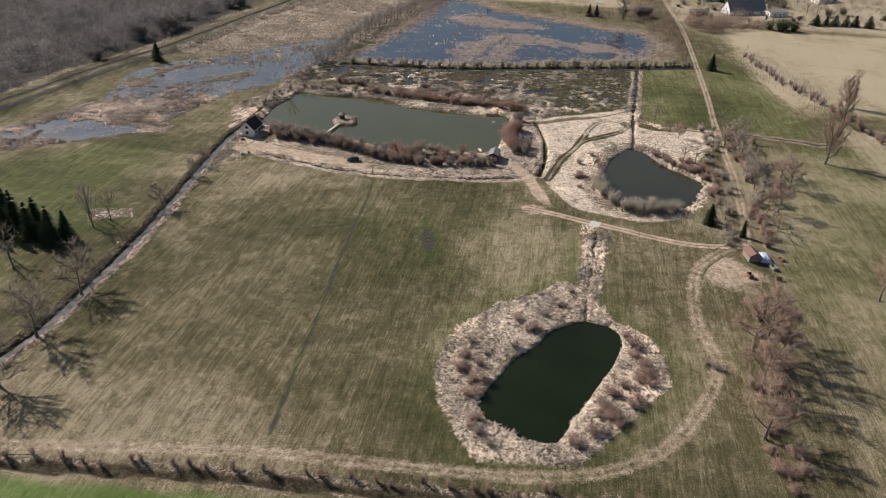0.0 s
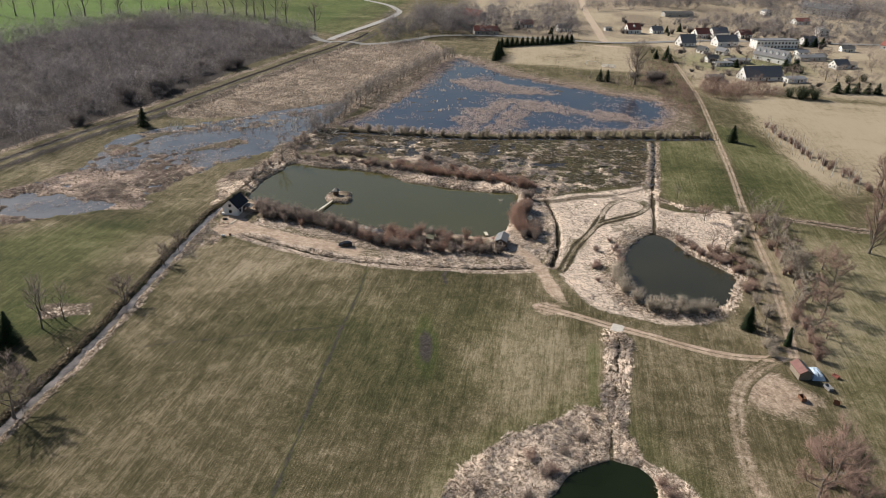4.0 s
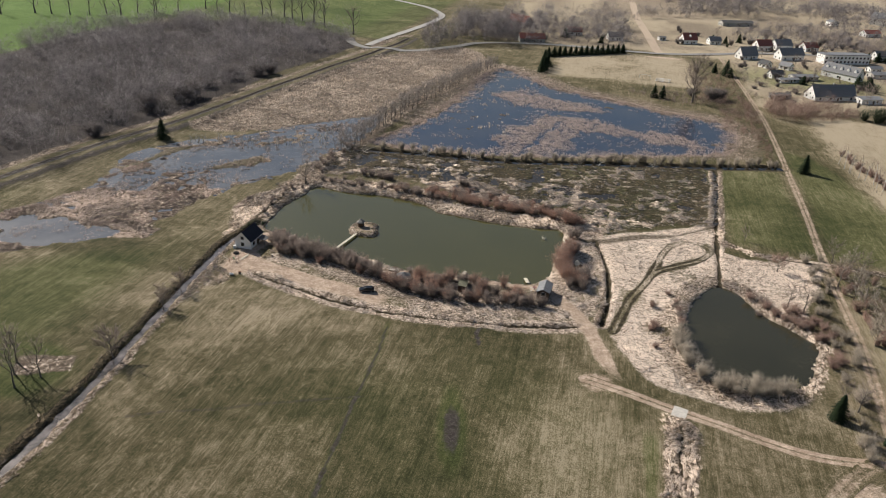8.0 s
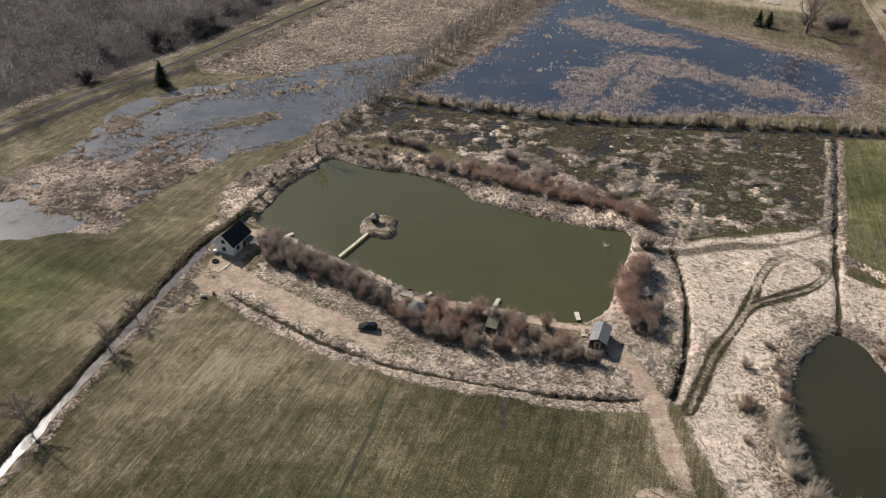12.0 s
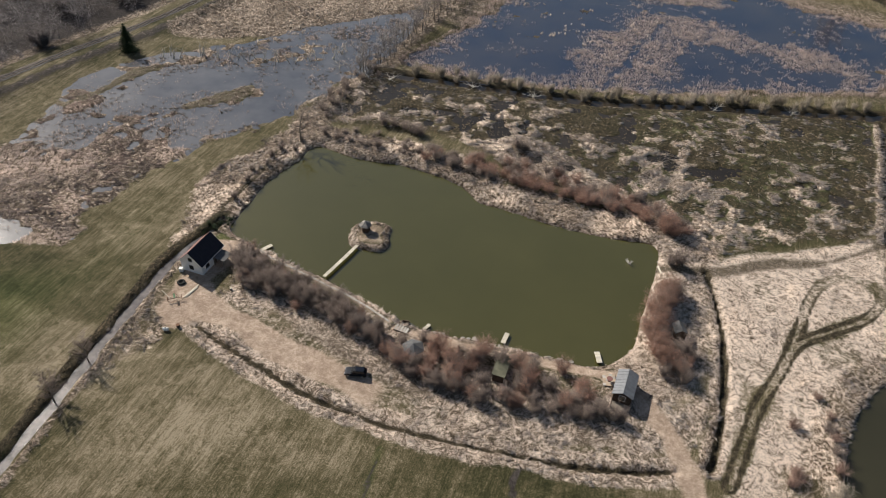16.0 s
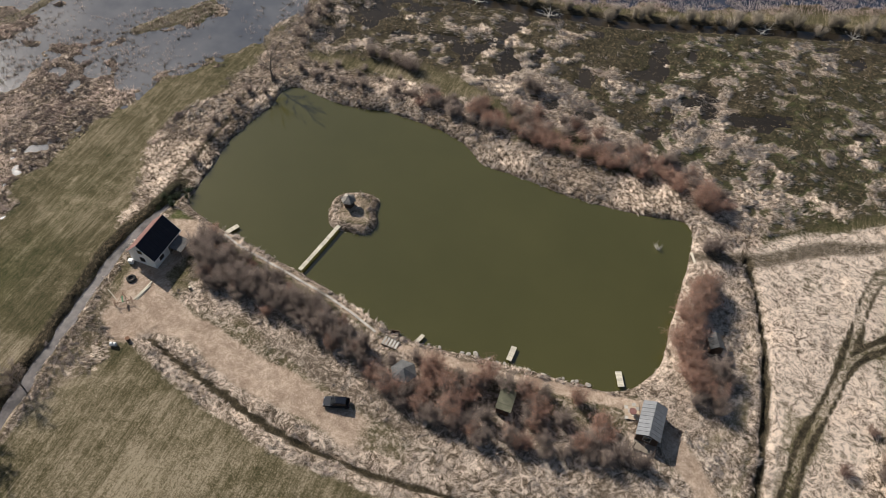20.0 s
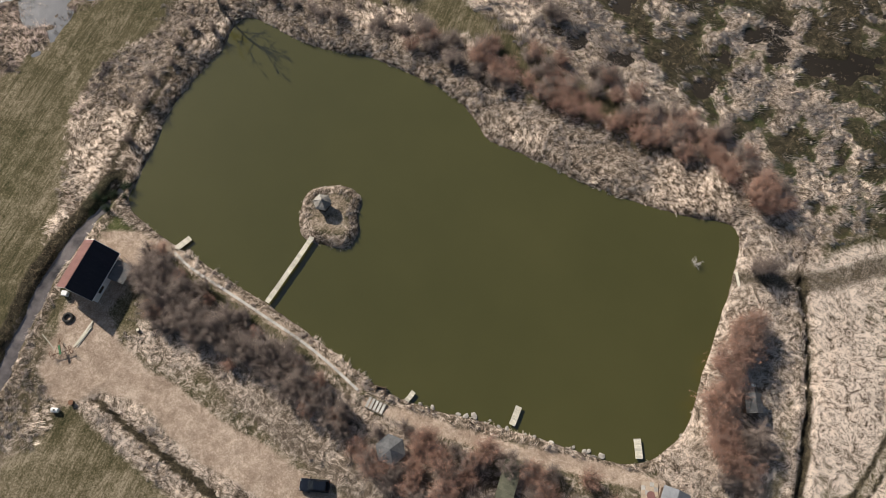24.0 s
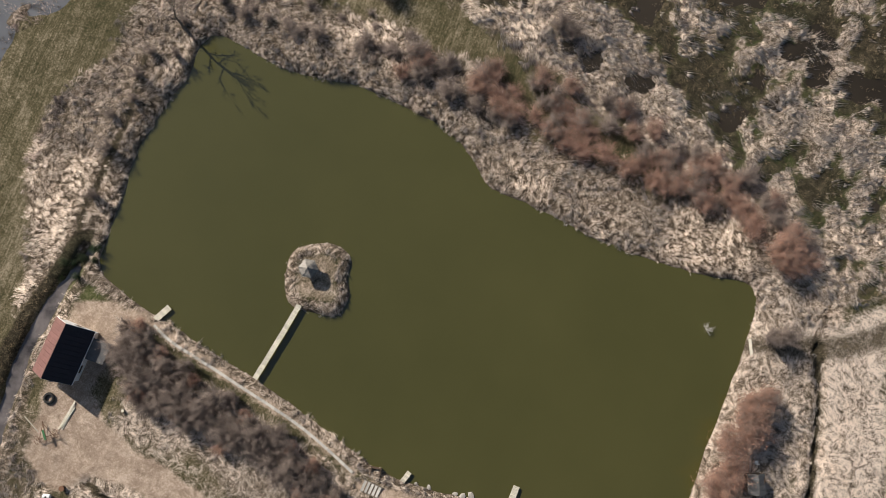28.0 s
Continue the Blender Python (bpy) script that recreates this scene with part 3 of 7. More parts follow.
    lush = np.maximum(lush, step01(mn, 2, -3) * step01(x, 25, 60) * step01(fbm(x, y, 14, 43, 3), 0.35, 0.6))
    pale = np.maximum(pale, step01(-x, -10, 8) * step01(-y, 28, 32) * step01(y, -60, -40) * 0.3)
    pale = np.maximum(pale, step01(x, 196, 208) * step01(-y, -70, -50) * 0.6)
    pale = np.maximum(pale, step01(x, 148, 154) * step01(-y, -34, -20) * 0.3)
    pale = np.maximum(pale, step01(np.hypot((x - 84) / 20, (y + 76) / 30) + w * 0.35, 1.1, 0.4) * 0.34)
    lush = np.maximum(lush, step01(np.abs(x - 96) + w, 2.2, 1.0) * step01(-y, 58, 64) * step01(y, -100, -94) * 0.8)
    pale = np.where(birch_field < 2, np.minimum(pale, 0.12), pale)
    row = line_distance(x, y, np.array([(-34, 62), (-31.5, 98), (-30.5, 145), (-25.5, 188), (-18, 220), (-11, 262)], float))
    straw = np.maximum(straw, step01(row + w * 2, 7, 3) * 0.6)
    litter = np.maximum(litter, step01(row + w * 2, 9, 4) * 0.7)
    lush = np.maximum(lush, step01(np.hypot((x + 46) / 14, (y + 82) / 12), 1.1, 0.7) * 1.1)
    pale = np.maximum(pale, step01(x, 30, 40) * step01(-x, -132, -120) * step01(y, 278, 290) * step01(-y, -392, -376) * 0.7)
    fallow = area_distance(x, y, np.array([(-48, -77.4), (-36, -73.3), (-32.5, -79.5), (-45, -85)], float)) + w * 1.5
    straw = np.maximum(straw, step01(fallow, 0.6, -1) * 0.38)
    litter = np.maximum(litter, step01(fallow, 0.6, -1) * 0.8)
    # a scorched patch in the meadow
    burn = np.hypot((x - 54.6 - (-72 - y) * 0.22) / 2.4, (y + 72) / 10) + w * 0.4
    mould = np.maximum(mould, step01(burn, 1.1, 0.2) * 0.75)
    lush = np.maximum(lush, step01(burn, 1.8, 0.8))
    furrow = line_distance(x, y, np.array([(28.8, -36), (30.6, -50), (31.8, -70), (33.4, -90), (35.4, -108), (37.6, -132), (40, -156)]))
    lush = np.maximum(lush, step01(furrow + w * 0.4, 1.0, 0.2) * 0.8)
    mould = np.maximum(mould, step01(furrow + w * 0.6, 0.8, 0.2) * 0.66)
    furrow = line_distance(x, y, np.array([(52.6, -31), (52, -34), (53.8, -39)]))
    mould = np.maximum(mould, step01(furrow, 0.8, 0.3) * 0.9)
    arc = line_distance(x, y, np.array([(-12, -89), (-5.3, -85.4), (5.6, -81), (11, -77.6), (20.6, -73.2), (33, -67.5)]))
    mould = np.maximum(mould, step01(arc + w * 0.6, 0.6, 0.2) * 0.45)
    # short straw of the mown reed field
    mown = np.maximum(mown, step01(se + w * 2, 2, -2) * step01(pe, 5, 9))
    mown = np.maximum(mown, step01(rough + w * 2, 2, -2) * 0.55)
    mown = np.maximum(mown, step01(bs, 2, -2) * 0.5)
    mown = np.maximum(mown, step01(df, 5.5, 3.5) * 0.5)
    mown = np.maximum(mown, step01(mn, 2, -2) * 0.25)
    # far ground round the village, brown scrub north and east of the marsh
    far = np.maximum(step01(y, 386, 410) * step01(x, -60, -20), step01(y, 240, 262) * step01(x, 152, 162) * 0.75)
    # The greyer litter tint and paleness also stand in for distance haze.
    litter = np.maximum(litter, far * (0.15 + 0.4 * step01(n30, 0.3, 0.7)))
    straw = np.maximum(straw, far * step01(fbm(x, y, 90, 17, 4), 0.40, 0.66) * 0.5)
    pale = np.maximum(pale, far * 0.9)
    green = step01(np.hypot((x - 205) / 55, (y - 345) / 45), 1.1, 0.6)
    lush = np.maximum(lush, green * 1.0)
    litter = litter * (1 - green * 0.8)
    soil = np.maximum(soil, step01(np.hypot((x - 205) / 70, (y - 425) / 26) + w * 0.2, 1.1, 0.7) * 0.42)
    soil = np.maximum(soil, step01(np.hypot((x - 108) / 18, (y - 379) / 3) + w * 0.2, 1.1, 0.7) * 0.8)
    soil = np.maximum(soil, step01(np.hypot((x - 186) / 16, (y - 284) / 7) + w * 0.2, 1.1, 0.6) * 0.5)
    ring = step01(mb + w * 7, 20, 8) * step01(-mb, -30, 1) * step01(y, 128, 150)
    straw = np.maximum(straw, ring * (0.35 + 0.5 * n8))
    litter = np.maximum(litter, ring * 0.6)
    mud = np.maximum(mud, step01(pm + w * 0.3, 1.1, 0.4) * 0.62 * step01(isl, 1.0, 2.0))
    # relief
    z = z + straw * (1 - 0.75 * mown) * (n2 - 0.4) * 1.1 + 0.5 * step01(np.abs(pm - 5), 5, 1) * step01(pm, 0, 3)
    z = z + 1.5 * step01(rw, 12, 5) * step01(-y, -340, -300)
    marsh = np.minimum(np.minimum(mn, mb), mw)
    flood = step01(marsh, 4, -4)
    z = z * (1 - flood) + flood * (-0.62 + 0.80 * fbm(x, y, 5.5, 91, 4) + 0.40 * straw * n2)
    z = np.where(mb < 0, z - 0.42 * step01(-mb + w * 5, 0, 9), z)
    z = z * (1 - wet_w) + wet_w * (-0.62 + 0.62 * mat * step01(deep, 0.40, 0.60) + 0.62 * dry + 0.3 * (n2 - 0.5))
    puddle = step01(0.6 * fbm(x, y, 13, 45, 3) + 0.4 * fbm(x, y, 4, 46, 2) - 0.10 * step01(dn, 14, 5), 0.43, 0.36)
    z = np.where(mn < 0, z + 0.20 - 0.5 * puddle * step01(mn, 0, -6), z)
    for d, wide, deep in ((st, 1.7, 1.2), (df, 0.7, 0.7), (de, 1.0, 0.9), (dl, 0.9, 0.6), (ds, 0.7, 0.5), (dn, 2.6, 1.3), (dm, 1.8, 0.12), (db, 1.3, 1.0)):
        z = z - deep * step01(d + w * 0.3 + (n2 - 0.5) * 0.9, wide, wide * 0.3)
    pond = np.minimum(np.minimum(pm + w * 0.25, pe + w * 0.4), ps + w * 0.4)
    z = np.where(pond < 1.6, z * step01(pond, -0.2, 1.6) + (1 - step01(pond, -0.2, 1.6)) * -1.6, z)
    z = np.where(isl < 1.5, np.maximum(z, -1.6 + 1.85 * step01(isl + w * 0.3, 1.2, -0.4) + 0.2 * n2), z)
    straw = np.where(isl < 1.2, 0.8 * step01(isl, -2.6, -0.9), straw)
    soil = np.where(isl < 0, 0.6 * step01(isl + w, -0.8, -2.0), soil)
    hill = np.hypot(x, y)
    z = z + 16 * step01(hill, 700, 2600) * (0.6 + 0.8 * fbm(x, y, 900, 7, 3))
    return z, dict(straw=straw, soil=soil, mud=mud, litter=litter, lush=lush, pale=pale, crop=crop, mown=mown, mould=mould)


GRID = {}


def sheet(name, xs, ys):
    gx, gy = np.meshgrid(xs, ys)
    x, y = gx.ravel(), gy.ravel()
    z, zones = terrain(x, y)
    nx, ny = len(xs), len(ys)
    i = (np.arange(nx - 1)[None, :] + nx * np.arange(ny - 1)[:, None]).ravel()
    quads = np.stack([i, i + 1, i + 1 + nx, i + nx], 1)
    me = bpy.data.meshes.new(name)
    me.vertices.add(len(x))
    me.vertices.foreach_set("co", np.stack([x, y, z], 1).ravel())
    me.loops.add(quads.size)
    me.loops.foreach_set("vertex_index", quads.ravel())
    me.polygons.add(len(quads))
    me.polygons.foreach_set("loop_start", np.arange(len(quads)) * 4)
    me.polygons.foreach_set("use_smooth", np.ones(len(quads), bool))
    me.update(calc_edges=True)
    GRID.update({k: v.reshape(ny, nx) for k, v in zones.items()})
    GRID["z"] = z.reshape(ny, nx)
    for k, v in zones.items():
        me.attributes.new(k, "FLOAT", "POINT").data.foreach_set("value", np.clip(v, 0, 2).astype(np.float32))
    me.materials.append(GROUND)
    return new(name, me)


XS, YS = steps(-100, 122, 0.66, 3800), steps(-112, 122, 0.68, 3800)
ground = tagged(sheet("ground", XS, YS), "rough spring meadow of olive turf and pale dry straw", "ground", kind="structure")


def height(x, y):
    return sample("z", x, y)


def sample(key, x, y):
    """Height or zone of the ground sheet at a place."""
    x, y = np.atleast_1d(np.float64(x)), np.atleast_1d(np.float64(y))
    i, j = np.clip(np.searchsorted(XS, x) - 1, 0, len(XS) - 2), np.clip(np.searchsorted(YS, y) - 1, 0, len(YS) - 2)
    u, v = (x - XS[i]) / (XS[i + 1] - XS[i]), (y - YS[j]) / (YS[j + 1] - YS[j])
    g = GRID[key]
    return (g[j, i] * (1 - u) + g[j, i + 1] * u) * (1 - v) + (g[j + 1, i] * (1 - u) + g[j + 1, i + 1] * u) * v


# ---- water ----
def pool(name, poly, z, material, label, grow=1.2):
    c = poly.mean(0)
    bm = bmesh.new()
    ring = np.roll(poly, -1, 0) - np.roll(poly, 1, 0)
    nrm = np.stack([ring[:, 1], -ring[:, 0]], 1) / (np.linalg.norm(ring, axis=1)[:, None] + 1e-9)
    area = np.sum(poly[:, 0] * np.roll(poly[:, 1], -1) - np.roll(poly[:, 0], -1) * poly[:, 1])
    out = poly + nrm * grow * (1 if area > 0 else -1)
    f = bm.faces.new([bm.verts.new((p[0], p[1], z)) for p in out])
    if f.normal.z < 0:
        f.normal_flip()
    bmesh.ops.triangulate(bm, faces=[f])
    for f in bm.faces:
        f.normal_update()
        if f.normal.z < 0:
            f.normal_flip()
    me = bpy.data.meshes.new(name)
    bm.to_mesh(me)
    bm.free()
    me.materials.append(material)
    return tagged(new(name, me), label, "water", kind="structure")


def ribbon_mesh(name, line, width, z, material, ragged=0.0, follow=False, across=2, seed=1):
    """A strip along a line; it lies level, or on the ground."""
    rnd = random.Random(seed)
    d = np.gradient(line, axis=0)
    nrm = np.stack([-d[:, 1], d[:, 0]], 1) / (np.linalg.norm(d, axis=1)[:, None] + 1e-9)
    rows = []
    for k in range(across + 1):
        s = (k / across - 0.5) * width
        jag = np.array([rnd.uniform(-ragged, ragged) if k in (0, across) else 0 for _ in line])
        rows.append(line + nrm * (s + jag)[:, None])
    p = np.stack(rows, 1).reshape(-1, 2)
    zz = height(p[:, 0], p[:, 1]) + z if follow else np.full(len(p), z)
    n, a = len(line), across + 1
    faces = [(i * a + k, (i + 1) * a + k, (i + 1) * a + k + 1, i * a + k + 1) for i in range(n - 1) for k in range(across)]
    me = bpy.data.meshes.new(name)
    me.from_pydata(np.column_stack([p, zz]).tolist(), [], [f[::-1] for f in faces])
    me.materials.append(material)
    return new(name, me)


pool("pond_water", POND_MAIN, -0.45, POND, "still olive-green water of the large fish pond")
pool("pond_water", POND_EAST, -0.45, BROWN_POND, "dark brown water of the smaller pond")
pool("pond_water", POND_SOUTH, -0.45, DARK_POND, "nearly black green water of the reed-ringed pond")
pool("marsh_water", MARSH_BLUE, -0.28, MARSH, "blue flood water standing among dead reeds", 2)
pool("marsh_water", MARSH_WEST, -0.28, FLOOD, "shallow glittering flood water on the meadow", 2)
pool("marsh_water", MARSH_NORTH, -0.34, BOG, "dark puddles between tussocks of sedge", 1)
tagged(ribbon_mesh("stream_water", STREAM_LINE, 2.5, -0.62, STREAM), "shallow brown water of a straight stream", "water", kind="structure")
tagged(ribbon_mesh("ditch_water", DITCH_NORTH, 4.5, -0.55, BOG), "dark water in the long drainage ditch", "water", kind="structure")


def drape(name, label, line, width, profile, zone="soil", category="track"):
    """A worn strip laid on the ground: its bare soil is strongest where wheels run and thins out to turf at both sides."""
    across = len(profile) - 1
    ob = ribbon_mesh(name, line, width, 0.045, GROUND, 0.0, True, across, 5)
    n = len(line)
    val = np.tile(np.array(profile, np.float32), n) * (0.85 + 0.3 * np.repeat(np.random.RandomState(4).rand(n), across + 1).astype(np.float32))
    ob.data.attributes.new(zone, "FLOAT", "POINT").data.foreach_set("value", val.astype(np.float32))
    p = np.empty(len(ob.data.vertices) * 3)
    ob.data.vertices.foreach_get("co", p)
    p = p.reshape(-1, 3)
    for k in ("lush", "pale", "crop", "straw", "mown", "litter"):
        ob.data.attributes.new(k, "FLOAT", "POINT").data.foreach_set("value", sample(k, p[:, 0], p[:, 1]).astype(np.float32))
    ob.data.polygons.foreach_set("use_smooth", np.ones(len(ob.data.polygons), bool))
    return tagged(ob, label, category, kind="structure")


drape("dirt_track", "bare sandy farm track curving round the field", TRACK_MAIN, 4.6, (0.1, 0.42, 0.62, 0.42, 0.62, 0.42, 0.1))
drape("dirt_track", "pale double-rutted sandy track over the culvert", TRACK_CULVERT, 3.6, (0.1, 0.95, 1.0, 0.35, 1.0, 0.95, 0.1))
drape("dirt_lane", "narrow sandy lane leading to the village", LANE, 3.6, (0.1, 0.55, 0.7, 0.4, 0.7, 0.55, 0.1))


# ---- building helpers ----
def part(name, bm, material, parent=None, label="", smooth_faces=False):
    """Links a bmesh as one mesh object, under a thing or a part."""
    me = bpy.data.meshes.new(name)
    bmesh.ops.recalc_face_normals(bm, faces=bm.faces)
    bm.to_mesh(me)
    bm.free()
    me.materials.append(material)
    if smooth_faces:
        me.polygons.foreach_set("use_smooth", np.ones(len(me.polygons), bool))
    ob = new(name, me)
    ob.parent = parent
    if label:
        ob["label"] = label
    return ob


def mesh_part(name, verts, tris, material, parent=None, label=""):
    """The same from arrays of corners and triangles."""
    me = bpy.data.meshes.new(name)
    me.vertices.add(len(verts))
    me.vertices.foreach_set("co", np.asarray(verts, np.float32).ravel())
    me.loops.add(tris.size)
    me.loops.foreach_set("vertex_index", tris.astype(np.int32).ravel())
    me.polygons.add(len(tris))
    me.polygons.foreach_set("loop_start", np.arange(len(tris)) * 3)
    me.update(calc_edges=True)
    me.materials.append(material)
    ob = new(name, me)
    ob.parent = parent
    if label:
        ob["label"] = label
    return ob


def thing(name, label, category, group="", m=None):
    ob = tagged(new(name), label, category, group)
    ob.empty_display_size = 0.3
    if m is not None:
        ob.matrix_basis = m
    return ob


def box(bm, x0, x1, y0, y1, z0, z1, m=None, bevel=0.0):
    r = bmesh.ops.create_cube(bm, size=1)
    t = Matrix.LocRotScale(((x0 + x1) / 2, (y0 + y1) / 2, (z0 + z1) / 2), None, (x1 - x0, y1 - y0, z1 - z0))
    bmesh.ops.transform(bm, matrix=(m @ t) if m else t, verts=r["verts"])
    if bevel:
        edges = list({e for v in r["verts"] for e in v.link_edges})
        bmesh.ops.bevel(bm, geom=edges, offset=bevel, segments=1, affect="EDGES")
    return bm


def cyl(bm, a, b, r0, r1=None, n=8):
    a, b = Vector(a), Vector(b)
    m = Matrix.Translation((a + b) / 2) @ (b - a).to_track_quat("Z", "Y").to_matrix().to_4x4()
    bmesh.ops.create_cone(bm, cap_ends=True, segments=n, radius1=r0, radius2=r0 if r1 is None else r1, depth=(b - a).length, matrix=m)
    return bm


def solid(bm, outline, z0, z1, axis="z"):
    """An outline drawn out along an axis."""
    def at(p, h):
        return (p[0], p[1], h) if axis == "z" else ((p[0], h, p[1]) if axis == "y" else (h, p[0], p[1]))
    lo = [bm.verts.new(at(p, z0)) for p in outline]
    hi = [bm.verts.new(at(p, z1)) for p in outline]
    bm.faces.new(lo[::-1])
    bm.faces.new(hi)
    for i in range(len(lo)):
        j = (i + 1) % len(lo)
        bm.faces.new((lo[i], lo[j], hi[j], hi[i]))
    return bm


# ---- plants: every twig and stalk is a small tapered solid ----
def spikes(a, b, w):
    """Three-sided tapering stalks from a to b."""
    d = b - a
    d = d / (np.linalg.norm(d, axis=1)[:, None] + 1e-9)
    ref = np.where(np.abs(d[:, 2:3]) < 0.9, [[0.0, 0, 1]], [[1.0, 0, 0]])
    u = np.cross(d, ref)
    u /= np.linalg.norm(u, axis=1)[:, None] + 1e-9
    v = np.cross(d, u)
    ring = [a + (u * math.cos(k * 2.0944) + v * math.sin(k * 2.0944)) * w[:, None] for k in range(3)]
    verts = np.stack([*ring, b], 1).reshape(-1, 3)
    i = np.arange(len(a))[:, None] * 4
    tris = np.concatenate([i + [0, 1, 3], i + [1, 2, 3], i + [2, 0, 3]], 1).reshape(-1, 3)
    return verts, tris


def tubes(a, b, ra, rb, n=6):
    d = b - a
    d = d / (np.linalg.norm(d, axis=1)[:, None] + 1e-9)
    ref = np.where(np.abs(d[:, 2:3]) < 0.9, [[0.0, 0, 1]], [[1.0, 0, 0]])
    u = np.cross(d, ref)
    u /= np.linalg.norm(u, axis=1)[:, None] + 1e-9
    v = np.cross(d, u)
    ang = [2 * math.pi * k / n for k in range(n)]
    verts = np.stack([a + (u * math.cos(t) + v * math.sin(t)) * ra[:, None] for t in ang] + [b + (u * math.cos(t) + v * math.sin(t)) * rb[:, None] for t in ang], 1).reshape(-1, 3)
    i = np.arange(len(a))[:, None] * 2 * n
    tris = np.concatenate([i + [k, (k + 1) % n, n + (k + 1) % n] for k in range(n)] + [i + [k, n + (k + 1) % n, n + k] for k in range(n)], 1).reshape(-1, 3)
    return verts, tris


def joined(*pieces):
    verts, tris, off = [], [], 0
    for v, t in pieces:
        verts.append(v)
        tris.append(t + off)
        off += len(v)
    return np.concatenate(verts), np.concatenate(tris)


def leaf_bits(p, size, rnd):
    """Small folded leaves at the places p."""
    n = len(p)
    d1, d2 = rnd.normal(size=(n, 3)), rnd.normal(size=(n, 3))
    d1 /= np.linalg.norm(d1, axis=1)[:, None]
    d2 = np.cross(d1, d2)
    d2 /= np.linalg.norm(d2, axis=1)[:, None]
    s = (size * rnd.uniform(0.6, 1.3, n))[:, None]
    up = np.cross(d1, d2) * s * 0.25
    verts = np.stack([p - d1 * s, p + d2 * s * 0.6 + up, p + d1 * s, p - d2 * s * 0.6 + up], 1).reshape(-1, 3)
    i = np.arange(n)[:, None] * 4
    return verts, np.concatenate([i + [0, 1, 2], i + [0, 2, 3]], 1).reshape(-1, 3)


BARK = strands("grey_bark", (0.10, 0.085, 0.07), (0.24, 0.21, 0.18))
TWIG = strands("bare_twigs", (0.082, 0.062, 0.054), (0.37, 0.298, 0.255))
RED_TWIG = strands("reddish_twigs", (0.13, 0.085, 0.068), (0.42, 0.29, 0.235))
RUST_LEAF = strands("withered_oak_leaves", (0.19, 0.10, 0.068), (0.58, 0.33, 0.235))
WILLOW = strands("pale_willow_twigs", (0.19, 0.16, 0.128), (0.45, 0.39, 0.315))
STRAW = strands("dry_reed_stalks", (0.42, 0.325, 0.255), (1.0, 0.87, 0.75), 0.1)
REED_GREY = strands("grey_brown_reeds", (0.24, 0.19, 0.15), (0.72, 0.60, 0.49), 0.1)
REED_PINK = strands("pinkish_drowned_reeds", (0.22, 0.165, 0.14), (0.66, 0.53, 0.46), 0.1)
DARK_SEDGE = strands("blackish_sedge", (0.025, 0.02, 0.013), (0.16, 0.12, 0.08), 0.1)
SEDGE = strands("dead_sedge", (0.10, 0.075, 0.045), (0.36, 0.28, 0.18), 0.1)
ALDER_TWIG = strands("grey_alder_twigs", (0.14, 0.12, 0.11), (0.44, 0.39, 0.355))
# Grey-violet cast of distance haze is mixed into these dark twigs.
WOOD_TWIG = strands("haze_greyed_wood_twigs", (0.026, 0.022, 0.025), (0.37, 0.335, 0.335), lump=0.13)
DARK_TWIG = strands("dark_grey_twigs", (0.060, 0.050, 0.048), (0.22, 0.19, 0.178))
EVERGREEN = strands("dark_evergreen_leaves", (0.010, 0.018, 0.008), (0.045, 0.060, 0.025))
BIRCH = strands("white_birch_bark", (0.42, 0.40, 0.37), (0.75, 0.73, 0.70))
DEADWOOD = strands("bleached_dead_wood", (0.36, 0.33, 0.29), (0.66, 0.63, 0.58))
NEEDLE = strands("spruce_needles", (0.010, 0.022, 0.009), (0.035, 0.055, 0.022))
CATKIN = strands("yellow_green_buds", (0.25, 0.25, 0.06), (0.50, 0.47, 0.16))


